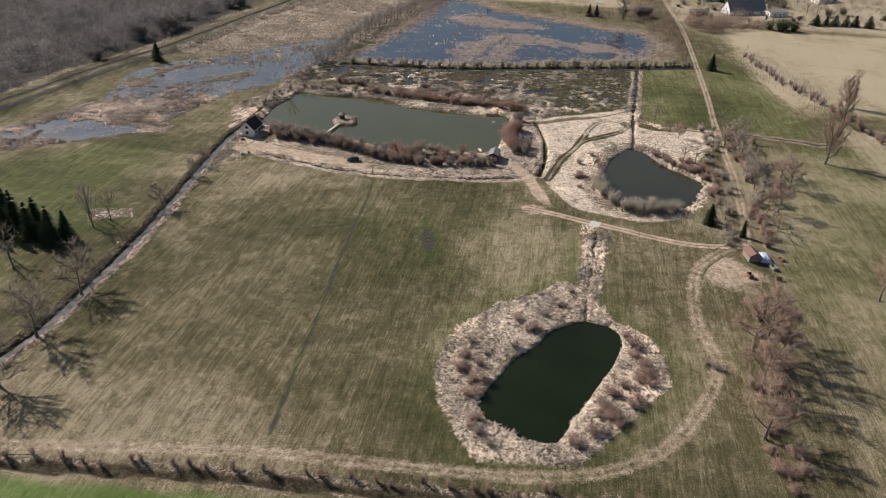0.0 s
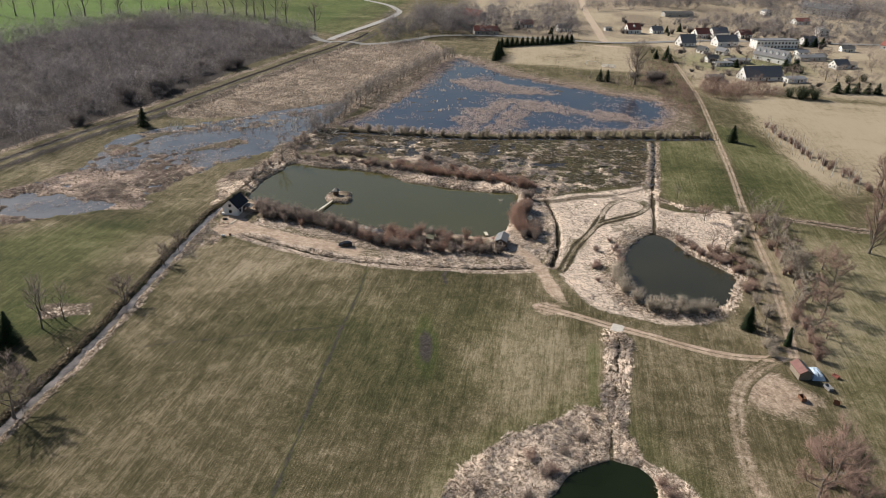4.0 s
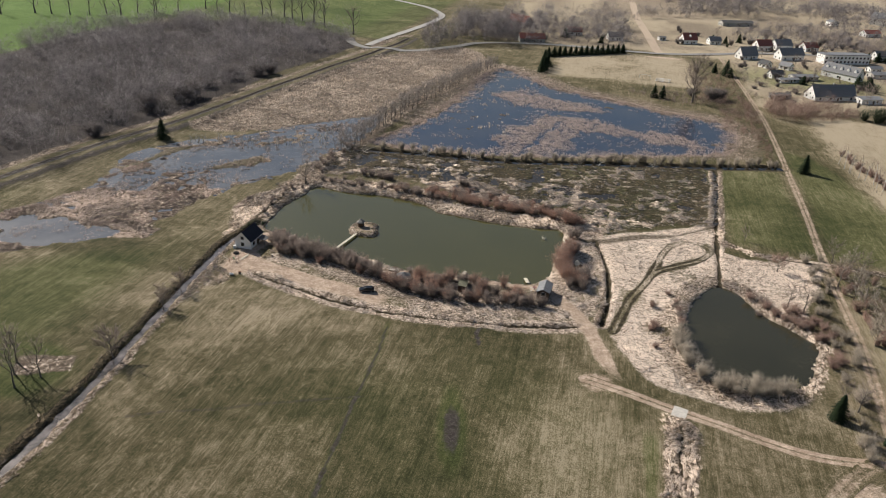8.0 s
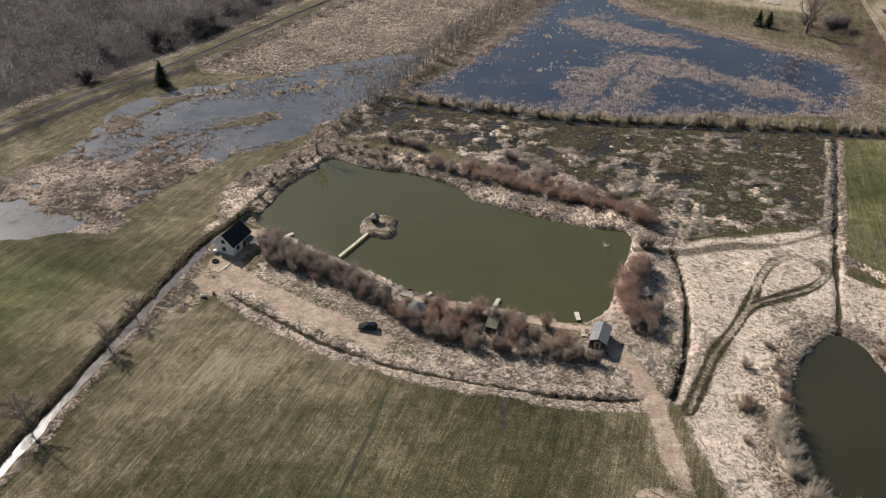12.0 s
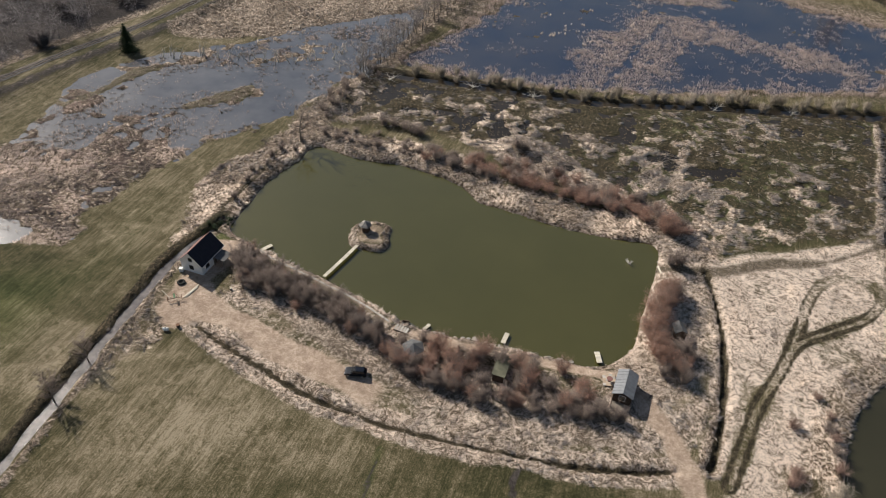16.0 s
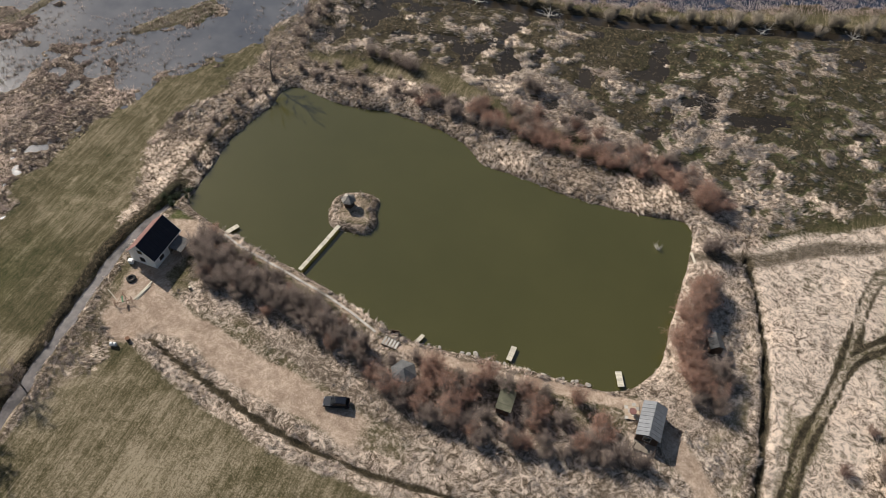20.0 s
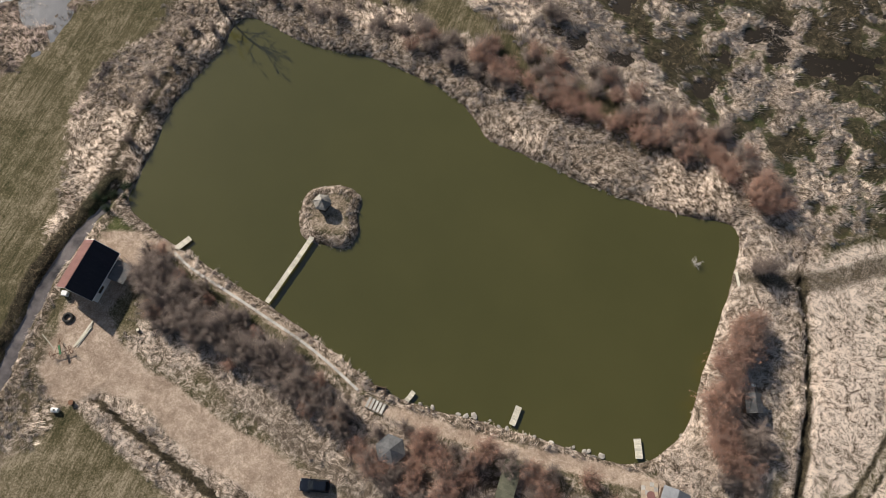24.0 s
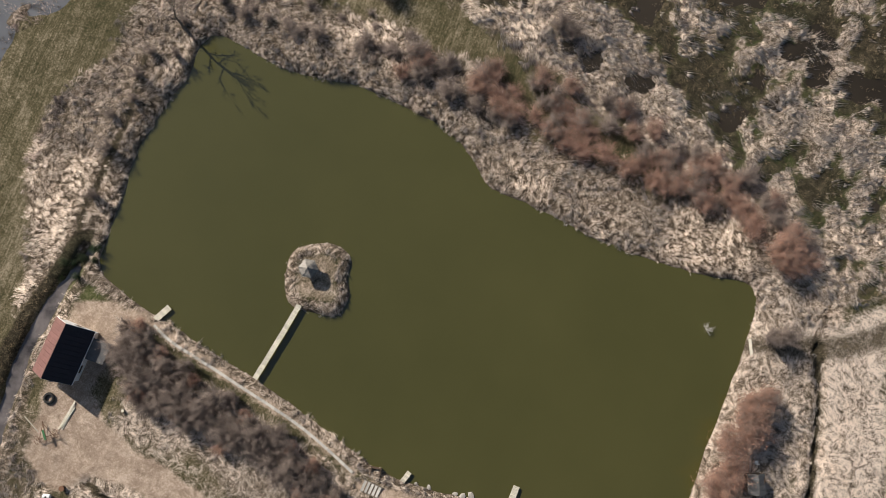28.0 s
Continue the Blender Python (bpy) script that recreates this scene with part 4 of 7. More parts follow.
def tree_bones(seed, high, spread, trunk_r, limbs=7, bare=0.25, forks=5, twigs=6, lean=0.0, up=1.0):
    """Trunk, limbs, branches and twigs of a bare tree: arrays of (from, to, radius, radius)."""
    rnd = np.random.RandomState(seed)
    thick, thin = [], []
    top = np.array([lean * high, 0, high * 0.72])
    pts = [np.zeros(3)]
    for k in range(1, 5):
        pts.append(top * k / 4 + np.append(rnd.normal(0, 0.025 * high, 2), 0) * (k / 4))
    rad = [trunk_r * (1 - 0.2 * k) for k in range(5)]
    rad[0] *= 1.35
    for k in range(4):
        thick.append((pts[k], pts[k + 1], rad[k], rad[k + 1]))
    for i in range(limbs):
        t = bare + (1 - bare) * (i + 0.5) / limbs
        k = min(int(t * 4), 3)
        base = pts[k] + (pts[k + 1] - pts[k]) * (t * 4 - k)
        az = i * 2.4 + rnd.uniform(-0.5, 0.5)
        reach = spread * (1.0 - 0.45 * t) * rnd.uniform(0.75, 1.2)
        rise = high * (0.16 + 0.22 * rnd.rand()) * (1.15 - 0.4 * t) * up
        end = base + np.array([math.cos(az) * reach, math.sin(az) * reach, rise])
        mid = (base + end) / 2 + np.array([0, 0, -0.06 * high]) * rnd.rand() + rnd.normal(0, 0.03 * high, 3)
        r = trunk_r * (0.5 - 0.25 * t)
        thick += [(base, mid, r, r * 0.65), (mid, end, r * 0.65, r * 0.2)]
        for j in range(forks):
            u = 0.25 + 0.75 * (j + rnd.rand()) / forks
            b0 = base + (mid - base) * u * 2 if u < 0.5 else mid + (end - mid) * (u * 2 - 1)
            dirn = (end - base) / np.linalg.norm(end - base) + rnd.normal(0, 0.6, 3) + [0, 0, 0.35]
            b1 = b0 + dirn / np.linalg.norm(dirn) * spread * rnd.uniform(0.28, 0.55)
            thin.append((b0, b1, r * 0.3, 0))
            for q in range(twigs):
                c0 = b0 + (b1 - b0) * (0.2 + 0.8 * rnd.rand())
                dd = (b1 - b0) / np.linalg.norm(b1 - b0) + rnd.normal(0, 0.7, 3) + [0, 0, 0.3]
                thin.append((c0, c0 + dd / np.linalg.norm(dd) * spread * rnd.uniform(0.12, 0.32), max(r * 0.14, 0.034), 0))

    def arr(x):
        return [np.array([s[k] for s in x]) for k in range(4)]
    return arr(thick), arr(thin)


def make_tree(name, label, category, seed, high, spread, trunk_r, bark, twig, group="", **kw):
    root = thing(name, label, category, group)
    thick, thin = tree_bones(seed, high, spread, trunk_r, **kw)
    mesh_part("trunk", *tubes(*thick), bark, root)
    mesh_part("crown", *spikes(thin[0], thin[1], thin[2]), twig, root)
    return root


def make_shrub(name, label, seed, twig, leaf=None, n=230, leaves=500, group="", tall=1.0, fat=0.0115):
    """A bush of about 1 m radius and 2 m height: stems from the base, twigs all round, sometimes withered leaves."""
    rnd = np.random.RandomState(seed)
    root = thing(name, label, "bush", group)
    m, n = 34, int(n * 2.6)
    az, out = rnd.uniform(0, 6.283, m), rnd.uniform(0.15, 0.8, m)
    a = np.column_stack([np.cos(az) * 0.12, np.sin(az) * 0.12, np.zeros(m) - 0.1])
    b = np.column_stack([np.cos(az) * out, np.sin(az) * out, (1.15 + 0.75 * rnd.rand(m)) * tall])
    mesh_part("stem", *spikes(a, b, np.full(m, 0.024)), twig, root)
    k = rnd.randint(0, m, n)
    t = rnd.uniform(0.15, 0.95, n)[:, None]
    c0 = a[k] + (b[k] - a[k]) * t
    d = rnd.normal(0, 1, (n, 3)) + (b[k] - a[k]) * 0.5 + [0, 0, 0.4]
    d[:, :2] += c0[:, :2] * 1.2
    c1 = c0 + d / np.linalg.norm(d, axis=1)[:, None] * rnd.uniform(0.25, 0.62, n)[:, None]
    mesh_part("crown", *spikes(c0, c1, np.full(n, fat * 0.62)), twig, root)
    if leaf:
        q = rnd.randint(0, n, leaves)
        p = c0[q] + (c1[q] - c0[q]) * rnd.uniform(0.3, 1.05, leaves)[:, None] + rnd.normal(0, 0.05, (leaves, 3))
        mesh_part("leaves", *leaf_bits(p, 0.027, rnd), leaf, root)
    return root


def make_spruce(name, label, seed, high, wide):
    rnd = np.random.RandomState(seed)
    root = thing(name, label, "tree")
    mesh_part("trunk", *tubes(np.array([[0, 0, -0.2]]), np.array([[0, 0, high]]), np.array([wide * 0.09]), np.array([0.02])), BARK, root)
    a, b, w = [], [], []
    rows = 17
    for i in range(rows):
        z = high * (0.06 + 0.92 * i / rows) + rnd.uniform(-0.02, 0.02) * high
        reach = wide * (1 - i / rows) ** 0.85 + 0.1
        for j in range(13):
            az = j * 0.483 + i * 1.1 + rnd.uniform(-0.2, 0.2)
            r = reach * rnd.uniform(0.5, 1.3) * (1 + 0.18 * math.sin(az * 2 + seed))
            p0 = np.array([0, 0, z + high * 0.03])
            p1 = np.array([math.cos(az) * r, math.sin(az) * r, z - r * 0.22])
            a.append(p0), b.append(p1), w.append(0.10)
            for t in (0.3, 0.45, 0.6, 0.75, 0.9):
                c = p0 + (p1 - p0) * t
                for s in (-1, 1):
                    side = np.array([math.cos(az + s * 0.9), math.sin(az + s * 0.9), -0.25]) * (reach * 0.3 + 0.15)
                    a.append(c), b.append(c + side), w.append(0.09)
    mesh_part("crown", *spikes(np.array(a), np.array(b), np.array(w)), NEEDLE, root)
    return root


def put(root, spots, seed=0, group="", tilt=4.0):
    """Copies of a plant on the ground: rows of x, y, radius (scale across), height (scale up). The first takes the original."""
    rnd = random.Random(seed)
    xy = np.array([(s[0], s[1]) for s in spots], float)
    zs = height(xy[:, 0], xy[:, 1])
    made = []
    for (x, y, r, h), z in zip(spots, zs):
        m = Matrix.LocRotScale((x, y, max(z, -0.6) - 0.05), Euler((radians(rnd.uniform(-tilt, tilt)), radians(rnd.uniform(-tilt, tilt)), rnd.uniform(0, 6.28))), (r, r, h))
        made.append(copy_thing(root, m))
    if group:
        for o in made:
            o["group"] = group
    for o in (*root.children_recursive, root):
        bpy.data.objects.remove(o)
    return made


def scatter(poly, n, seed, keep=None):
    """Places spread at random over an outline."""
    rnd = np.random.RandomState(seed)
    lo, hi = poly.min(0), poly.max(0)
    p = rnd.uniform(lo, hi, (n * 4, 2))
    p = p[area_distance(p[:, 0], p[:, 1], poly) < 0][:n]
    return p


def along(line, gap, seed, wobble=1.0):
    rnd = np.random.RandomState(seed)
    seg = np.linalg.norm(np.diff(line, axis=0), axis=1)
    s = np.concatenate([[0], np.cumsum(seg)])
    at = np.arange(gap / 2, s[-1], gap) + rnd.uniform(-gap * 0.35, gap * 0.35, len(np.arange(gap / 2, s[-1], gap)))
    return np.column_stack([np.interp(at, s, line[:, 0]), np.interp(at, s, line[:, 1])]) + rnd.normal(0, wobble, (len(at), 2))


def near(p, r0, r1, h0, h1, seed):
    rnd = random.Random(seed)
    out = []
    for x, y in p:
        k = rnd.random()
        out.append((x, y, r0 + (r1 - r0) * k, h0 + (h1 - h0) * (0.6 * k + 0.4 * rnd.random())))
    return out


# thicket south of the large pond: rusty oaks and grey alders
RUSTY = [(21.4, -15.7), (24.5, -16.8), (30.7, -10.9), (33.6, -12.8), (37.7, -13.8), (39.4, -9.2), (46.7, -10), (49.5, -12.4), (54.6, -8.2), (59.8, -12.5), (57, -15.5), (35.6, -17.2), (30.3, -15.3)]
RUSTY_EAST = [(67.7, 45.5), (70.2, 44), (68.9, 15.4), (70.4, 12), (70, 6.6), (71.2, 3.4), (72.8, 2.2), (68.8, 9.4), (71.4, 18.2), (70.6, 22)]
RUSTY_NORTH = [(15.4, 54), (19, 53.2), (22, 52), (25.6, 52.6), (28.4, 51.2), (31.4, 51), (34.4, 50.2), (38, 50.8), (42, 50), (46.4, 49.6), (50.6, 50.2), (54.8, 49.4), (59.6, 50.4), (63, 47.8)]
RUSTY_PATH = [(-8.4, -3.2), (0.6, -5.4), (8.8, -7.2), (12.6, -8.6), (-19, 1.6), (-14, -1.2)]
GREY = [(-20.3, -3.2), (-17, -4.6), (-14.2, -5.4), (-11.4, -6.2), (-8.4, -7), (-5.4, -7.2), (-2.4, -7.8), (0.8, -8.8), (3.8, -9.4), (7, -10.4), (10, -11), (13, -11.8), (16, -13), (18.8, -14.4), (-12.6, -3), (-5, -5), (4, -7.2), (10.6, -9.2), (17.4, -11.2)]
GREY_EAST = [(24, -16.4), (28.6, -15.8), (23.6, -12.6), (27.6, -17.6), (33, -19), (36.6, -19.6), (42, -20), (46, -18.4), (51, -17.1), (53.4, -12.4), (63.6, -14.8), (66.4, -15), (61, -17), (41, -16.4), (27, -10.6), (43.6, -10.4)]
GREY_BANK = [(70.5, 32.6), (72.6, 33.4), (75, 4), (76, 0.6), (77, -1.6), (73, -1), (76.6, 7)]
GREY_NORTH = [(-14, 65), (-11, 65.6), (-8, 65.2), (-5, 64.6), (-2.4, 63.6), (24.8, 69), (27, 68), (-3.2, 54.4), (-11, 53.4), (4, 55.4), (37, 55), (53, 52.4)]
BANK_WEST = [(-34.1, 41.1), (-30.4, 42), (-33.8, 33), (-34.4, 24.6), (-33.4, 17), (-31.3, 47.5), (-27, 53), (-22.7, 52), (-36, 29.5), (-34.6, 37)]
for spots, seed, r0, r1, h0, h1, grp in ((RUSTY, 1, 2.0, 2.8, 1.7, 2.4, "rusty bushes by the pond"), (RUSTY_EAST, 2, 2.8, 3.8, 2.0, 2.8, "rusty bushes by the pond"), (RUSTY_NORTH, 3, 2.0, 3.0, 1.2, 1.9, "rusty bushes on the north bank"), (RUSTY_PATH, 4, 1.2, 1.7, 1.0, 1.6, "rusty bushes by the pond")):
    put(make_shrub("oak_bush", "leggy oak bush with withered rust-brown leaves on the bank", 20 + seed, RED_TWIG, RUST_LEAF, 300, 2400), near(spots, r0, r1, h0, h1, seed), seed, grp)
for spots, seed, r0, r1, h0, h1, grp in ((GREY, 5, 2.2, 3.2, 1.9, 2.6, "grey bushes by the path"), (GREY_EAST, 6, 2.0, 2.9, 1.6, 2.3, "grey bushes by the path"), (GREY_BANK, 7, 2.3, 3.2, 1.8, 2.6, "grey bushes on the east bank"), (GREY_NORTH, 8, 2.4, 3.4, 1.4, 2.0, "grey bushes on the north bank"), (BANK_WEST, 9, 1.2, 1.8, 0.9, 1.5, "grey bushes on the west bank")):
    put(make_shrub("bare_bush", "leafless grey-brown bush with dense fine twigs", 40 + seed, TWIG, None, 420), near(spots, r0, r1, h0, h1, seed), seed, grp)
THICKET = np.array([(-22, 0.5), (-17, 0.5), (-4, -3.4), (11, -7.6), (20, -12), (18, -15), (6, -12.5), (-9, -10.5), (-19, -7)], float)
THICKET_EAST = np.array([(24, -11), (42, -9), (62, -9), (63, -15), (52, -20), (36, -21), (24, -18)], float)
THICKET_BANK = np.array([(69, 27), (73, 24), (72.6, 14), (73, 8), (78, 5), (77, 0), (71, 0), (69, 9)], float)
THICKET_NORTH = np.array([(-1, 54), (10, 58), (38, 61), (62, 56), (74, 47), (73, 44), (64, 47), (42, 50), (32, 51), (14, 49), (1, 51)], float)
THICKET_WEST = np.array([(-29, 50), (-20, 50), (-6, 51), (8, 53), (4, 60), (-12, 60), (-28, 58)], float)
for poly, n, seed, r0, r1, h0, h1 in ((THICKET, 44, 81, 2.0, 3.2, 1.4, 2.3), (THICKET_EAST, 32, 82, 1.8, 2.9, 1.1, 1.9), (THICKET_BANK, 14, 83, 2.0, 3.0, 1.4, 2.2), (THICKET_NORTH, 34, 88, 1.9, 3.0, 1.0, 1.8)):
    put(make_shrub("bare_bush", "leafless brown bush in the thicket by the pond", 80 + seed, TWIG, None, 420), near(scatter(poly, n, seed), r0, r1, h0, h1, seed), seed, "thicket bushes")
for poly, n, seed, r0, r1, h0, h1 in ((THICKET_EAST, 16, 84, 1.8, 2.8, 1.2, 2.0), (THICKET_NORTH, 34, 85, 1.7, 2.7, 1.0, 1.7), (THICKET_BANK, 10, 86, 2.0, 3.0, 1.5, 2.2), (THICKET, 9, 89, 1.6, 2.4, 1.2, 1.8)):
    put(make_shrub("oak_bush", "oak bush with thin rust-brown leaves by the pond", 90 + seed, RED_TWIG, RUST_LEAF, 340, 1700), near(scatter(poly, n, seed), r0, r1, h0, h1, seed), seed, "thicket bushes")
put(make_shrub("bare_bush", "low leafless grey bush on the rough north bank", 191, TWIG, None, 300), near(scatter(THICKET_WEST, 22, 87), 1.0, 1.9, 0.5, 0.9, 87), 87, "low bushes on the north bank")
# around the smaller ponds
put(make_shrub("willow_bush", "pale tan willow bush with fine bare twigs at the water", 60, WILLOW, None, 480), near([(104, -27), (105, -31), (103, -23), (108, -36), (112, -39.5), (116, -40.5), (120, -39.5), (124, -38.4), (127, -36.4), (104, -19), (115, -38), (121, -37)], 3.0, 4.2, 1.8, 2.6, 61), 61, "willow bushes by the pond")
put(make_shrub("budding_bush", "yellow-green budding willow bush at the pond's edge", 62, WILLOW, CATKIN, 380, 700), [(129.6, -33.6, 1.7, 1.4)], 62)
put(make_shrub("bare_bush", "leafless grey-brown bush in reeds by a pond", 63, TWIG, None, 420), near([(76.8, -126), (79, -131), (78, -122), (84, -118), (86.6, -111), (79.6, -147), (82, -149.6), (103.8, -134), (107, -130), (110.6, -127), (113, -121), (112, -113), (108, -138), (99, -146.6), (104, -142), (74, -118), (90, -104), (93.6, -98.6), (96, -92), (126, 1), (130, 3.6), (134, 0), (137, -4), (128, 8), (104, -8), (103, -3)], 1.5, 2.4, 0.7, 1.2, 64), 64, "bushes in the reeds")
put(make_shrub("bare_bush", "dark leafless bush beside the dirt track", 65, TWIG, None, 420), [(128.8, -116.4, 2.0, 1.0), (127, -115, 1.3, 0.8)], 65)
# scrub along the lane, the hedge at the southern ditch, the edge of the eastern meadow
lane_p = along(LANE[LANE[:, 1] < 40], 3.4, 70, 2.2)
put(make_shrub("scrub_bush", "leafless brownish scrub along the lane", 66, RED_TWIG, None, 380), near([p for p in lane_p + [5.0, 0]], 1.8, 3.2, 1.3, 2.5, 71), 71, "scrub along the lane")
put(make_shrub("scrub_bush", "leafless pale scrub along the lane", 67, WILLOW, None, 380), near([p for p in along(LANE[LANE[:, 1] < 46], 4.0, 72, 2.0) - [5.0, 0]], 1.6, 3.0, 1.0, 2.2, 72), 72, "scrub along the lane")
put(make_shrub("scrub_bush", "leafless lilac-brown scrub along the field edge", 68, RED_TWIG, None, 400), near(along(np.array([(139, -152), (137, -140), (139, -128), (142, -114), (145, -100), (147, -82)], float), 2.6, 73, 2.2), 2.0, 3.1, 0.9, 1.7, 73), 73, "scrub along the field edge")
put(make_shrub("hedge_bush", "small leafless hedge bush with rusty twigs", 69, RED_TWIG, RUST_LEAF, 260, 160), near(along(DITCH_BOTTOM[(DITCH_BOTTOM[:, 0] > -20)], 4.2, 74, 0.5) + [0, 2.2], 0.8, 1.3, 0.9, 1.5, 74), 74, "hedge along the ditch")
put(make_shrub("willow_bush", "pale bare willow bush along the drainage ditch", 75, WILLOW, None, 460), near(along(DITCH_NORTH[DITCH_NORTH[:, 0] > -22], 2.7, 75, 1.3) + [0.6, 3.6], 1.3, 2.4, 1.2, 2.4, 75), 75, "willows along the drainage ditch")
put(make_shrub("scrub_bush", "lilac-brown leafless scrub below the birches", 76, RED_TWIG, None, 380), near(along(np.array([(180, 168), (187, 134), (195, 104), (202, 80), (207, 60), (214, 40)], float), 3.2, 76, 1.6) + [5, 2], 1.6, 2.6, 1.4, 2.2, 76), 76, "scrub along the field edge")
put(make_shrub("bare_bush", "dark rounded leafless bush at the edge of the wood", 77, DARK_TWIG, None, 800, fat=0.016), [(-141, 112, 7.5, 4.2), (-136, 131, 9, 4.6), (-136, 142, 7, 4.8), (-129, 201, 7, 3.6), (-125, 208, 6, 3.2), (-137, 66, 6, 3.4), (-146, 118, 6.5, 3.6), (-141, 163, 6, 3), (-150, 92, 7, 4), (-139, 186, 6, 4), (122, 262, 5, 2.6), (133, 258, 7, 4), (138, 262, 6, 3.5)], 77, "dark bushes")

# trees
def tree_set(name, label, seed, high, spread, r, bark, twig, spots, group="", **kw):
    put(make_tree(name, label, "tree", seed, high, spread, r, bark, twig, **kw), spots, seed, group, 2.0)


tree_set("bare_tree", "tall leafless tree with many upright limbs on the meadow", 101, 17, 4.6, 0.42, BARK, RED_TWIG, [(186.6, 17.4, 1, 1), (215, 92, 0.9, 0.8), (205, 62, 0.9, 0.9)], limbs=20, bare=0.12, forks=13, twigs=15, up=1.9)
tree_set("bare_tree", "spreading leafless tree beside the stream", 102, 12, 5.2, 0.25, BARK, TWIG, [(-24.3, -118.7, 1.2, 1.05), (-22.6, -137.5, 1.2, 1.05), (-19.4, -154, 1.2, 1), (-28.4, -71, 0.7, 0.72), (-30, -48, 0.5, 0.6), (-31, -38, 0.45, 0.55)], "trees along the stream", limbs=12, forks=12, twigs=14, bare=0.18)
tree_set("bare_tree", "leafless reddish tree with forked limbs beside the field", 103, 14, 5.5, 0.28, BARK, RED_TWIG, [(138.2, -107.5, 1.25, 1.15), (143, -101, 1.0, 1.0), (137, -122, 1.1, 1.0), (135, -137, 1.05, 0.95), (175, -78, 0.9, 0.9), (168, -9.8, 0.9, 0.85), (160, -30, 0.8, 0.8), (142, -113, 0.9, 0.9)], "trees at the field edge", limbs=12, forks=11, twigs=13, bare=0.18)
tree_set("bare_tree", "slim leafless tree by the lane", 104, 10, 3.2, 0.2, BARK, TWIG, [(138.6, 5.4, 1, 1), (134.8, 8, 0.9, 0.8), (142.4, -39, 0.8, 0.9), (139.4, -37, 0.7, 0.8), (152, 26, 1, 1), (156, 14, 1.1, 1), (158, 0, 1, 0.9), (154, 44, 1, 0.9), (160, 34, 1, 1), (147, -48, 0.8, 0.9), (152.6, -46, 0.8, 0.9), (-31, 46.5, 1.2, 1.05), (156, -12, 0.9, 0.9), (128, 52, 0.7, 0.6)], "slim trees by the lane", limbs=9, forks=6, twigs=7)
tree_set("lane_tree", "slim tan leafless tree crowding the sandy lane", 181, 9, 2.8, 0.16, BARK, WILLOW, near(along(LANE[(LANE[:, 1] < 44) & (LANE[:, 1] > -34)], 5.0, 181, 1.6) + [6.0, 0], 0.8, 1.2, 0.6, 1.0, 181), "trees crowding the lane", limbs=11, forks=8, twigs=10, bare=0.12)
tree_set("lane_tree", "slim mauve-brown leafless tree beside the sandy lane", 182, 7, 2.4, 0.13, BARK, RED_TWIG, near(along(LANE[(LANE[:, 1] < 20) & (LANE[:, 1] > -48)], 8.0, 182, 2.0) + [9.0, 0], 0.8, 1.1, 0.6, 1.0, 182), "trees crowding the lane", limbs=11, forks=8, twigs=10, bare=0.12)
tree_set("willow_tree", "round pale yellow-brown willow beside the lane", 183, 9, 4.6, 0.3, BARK, WILLOW, [(157, -4, 1, 0.9)], limbs=16, forks=11, twigs=14, bare=0.1)
tree_set("meadow_tree", "lone low spreading leafless tree on the meadow", 184, 8, 5.0, 0.26, BARK, RED_TWIG, [(167.5, 0.5, 1.1, 0.9), (135.4, 31, 0.55, 0.8)], limbs=12, forks=10, twigs=11, bare=0.25)
tree_set("bare_tree", "huge leafless tree at the edge of the marsh", 105, 27, 8.5, 0.6, BARK, TWIG, [(121.3, 247, 1, 1)], limbs=18, forks=12, twigs=16)
ALDERS = smooth([(-33.5, 88), (-32.5, 110), (-30.5, 145), (-25.5, 188), (-18, 220), (-11, 262), (-4, 290)])
for k, (shift, gap, hi) in enumerate(((-2.2, 3.4, 0.75), (0.6, 3.2, 1.0), (3.4, 4.2, 0.85))):
    tree_set("alder_tree", "slender bare grey alder in a row beside the marsh", 106 + 20 * k, 9, 2.2, 0.12, BARK, ALDER_TWIG, near(along(ALDERS, gap, 106 + k, 1.2) + [shift, 0], 0.8, 1.3, 0.7 * hi, 1.25 * hi, 106 + k), "rows of alders beside the marsh", limbs=9, forks=6, twigs=7, bare=0.2)
tree_set("drowned_tree", "short bleached dead stem in a row standing in flood water", 171, 4.6, 1.0, 0.17, DEADWOOD, DEADWOOD, near(along(smooth([(-100, 75.5), (-90, 80), (-80, 84), (-70, 87), (-60, 90), (-50, 97), (-43, 108)]), 1.7, 171, 1.3), 0.7, 1.4, 0.5, 1.3, 171), "drowned trees in the flood", limbs=4, forks=2, twigs=2, bare=0.4, lean=0.25)
put(make_shrub("bare_bush", "low leafless brown bush on the causeway", 172, TWIG, None, 300), near(along(smooth([(-33, 62), (-36, 74), (-34, 88), (-31, 100)]), 1.9, 172, 2.2), 1.2, 2.2, 0.8, 1.6, 172), 172, "bushes on the causeway")
tree_set("birch_tree", "slender white-stemmed birch leaning out of a row", 107, 11, 1.7, 0.11, BIRCH, RED_TWIG, near(along(smooth([(180, 158), (184, 142), (188, 132), (191, 118), (195, 105), (199, 91), (202, 78)]), 4.2, 107, 0.5), 0.9, 1.2, 0.85, 1.15, 107), "row of birches", limbs=7, forks=4, twigs=5, bare=0.45, lean=0.08)
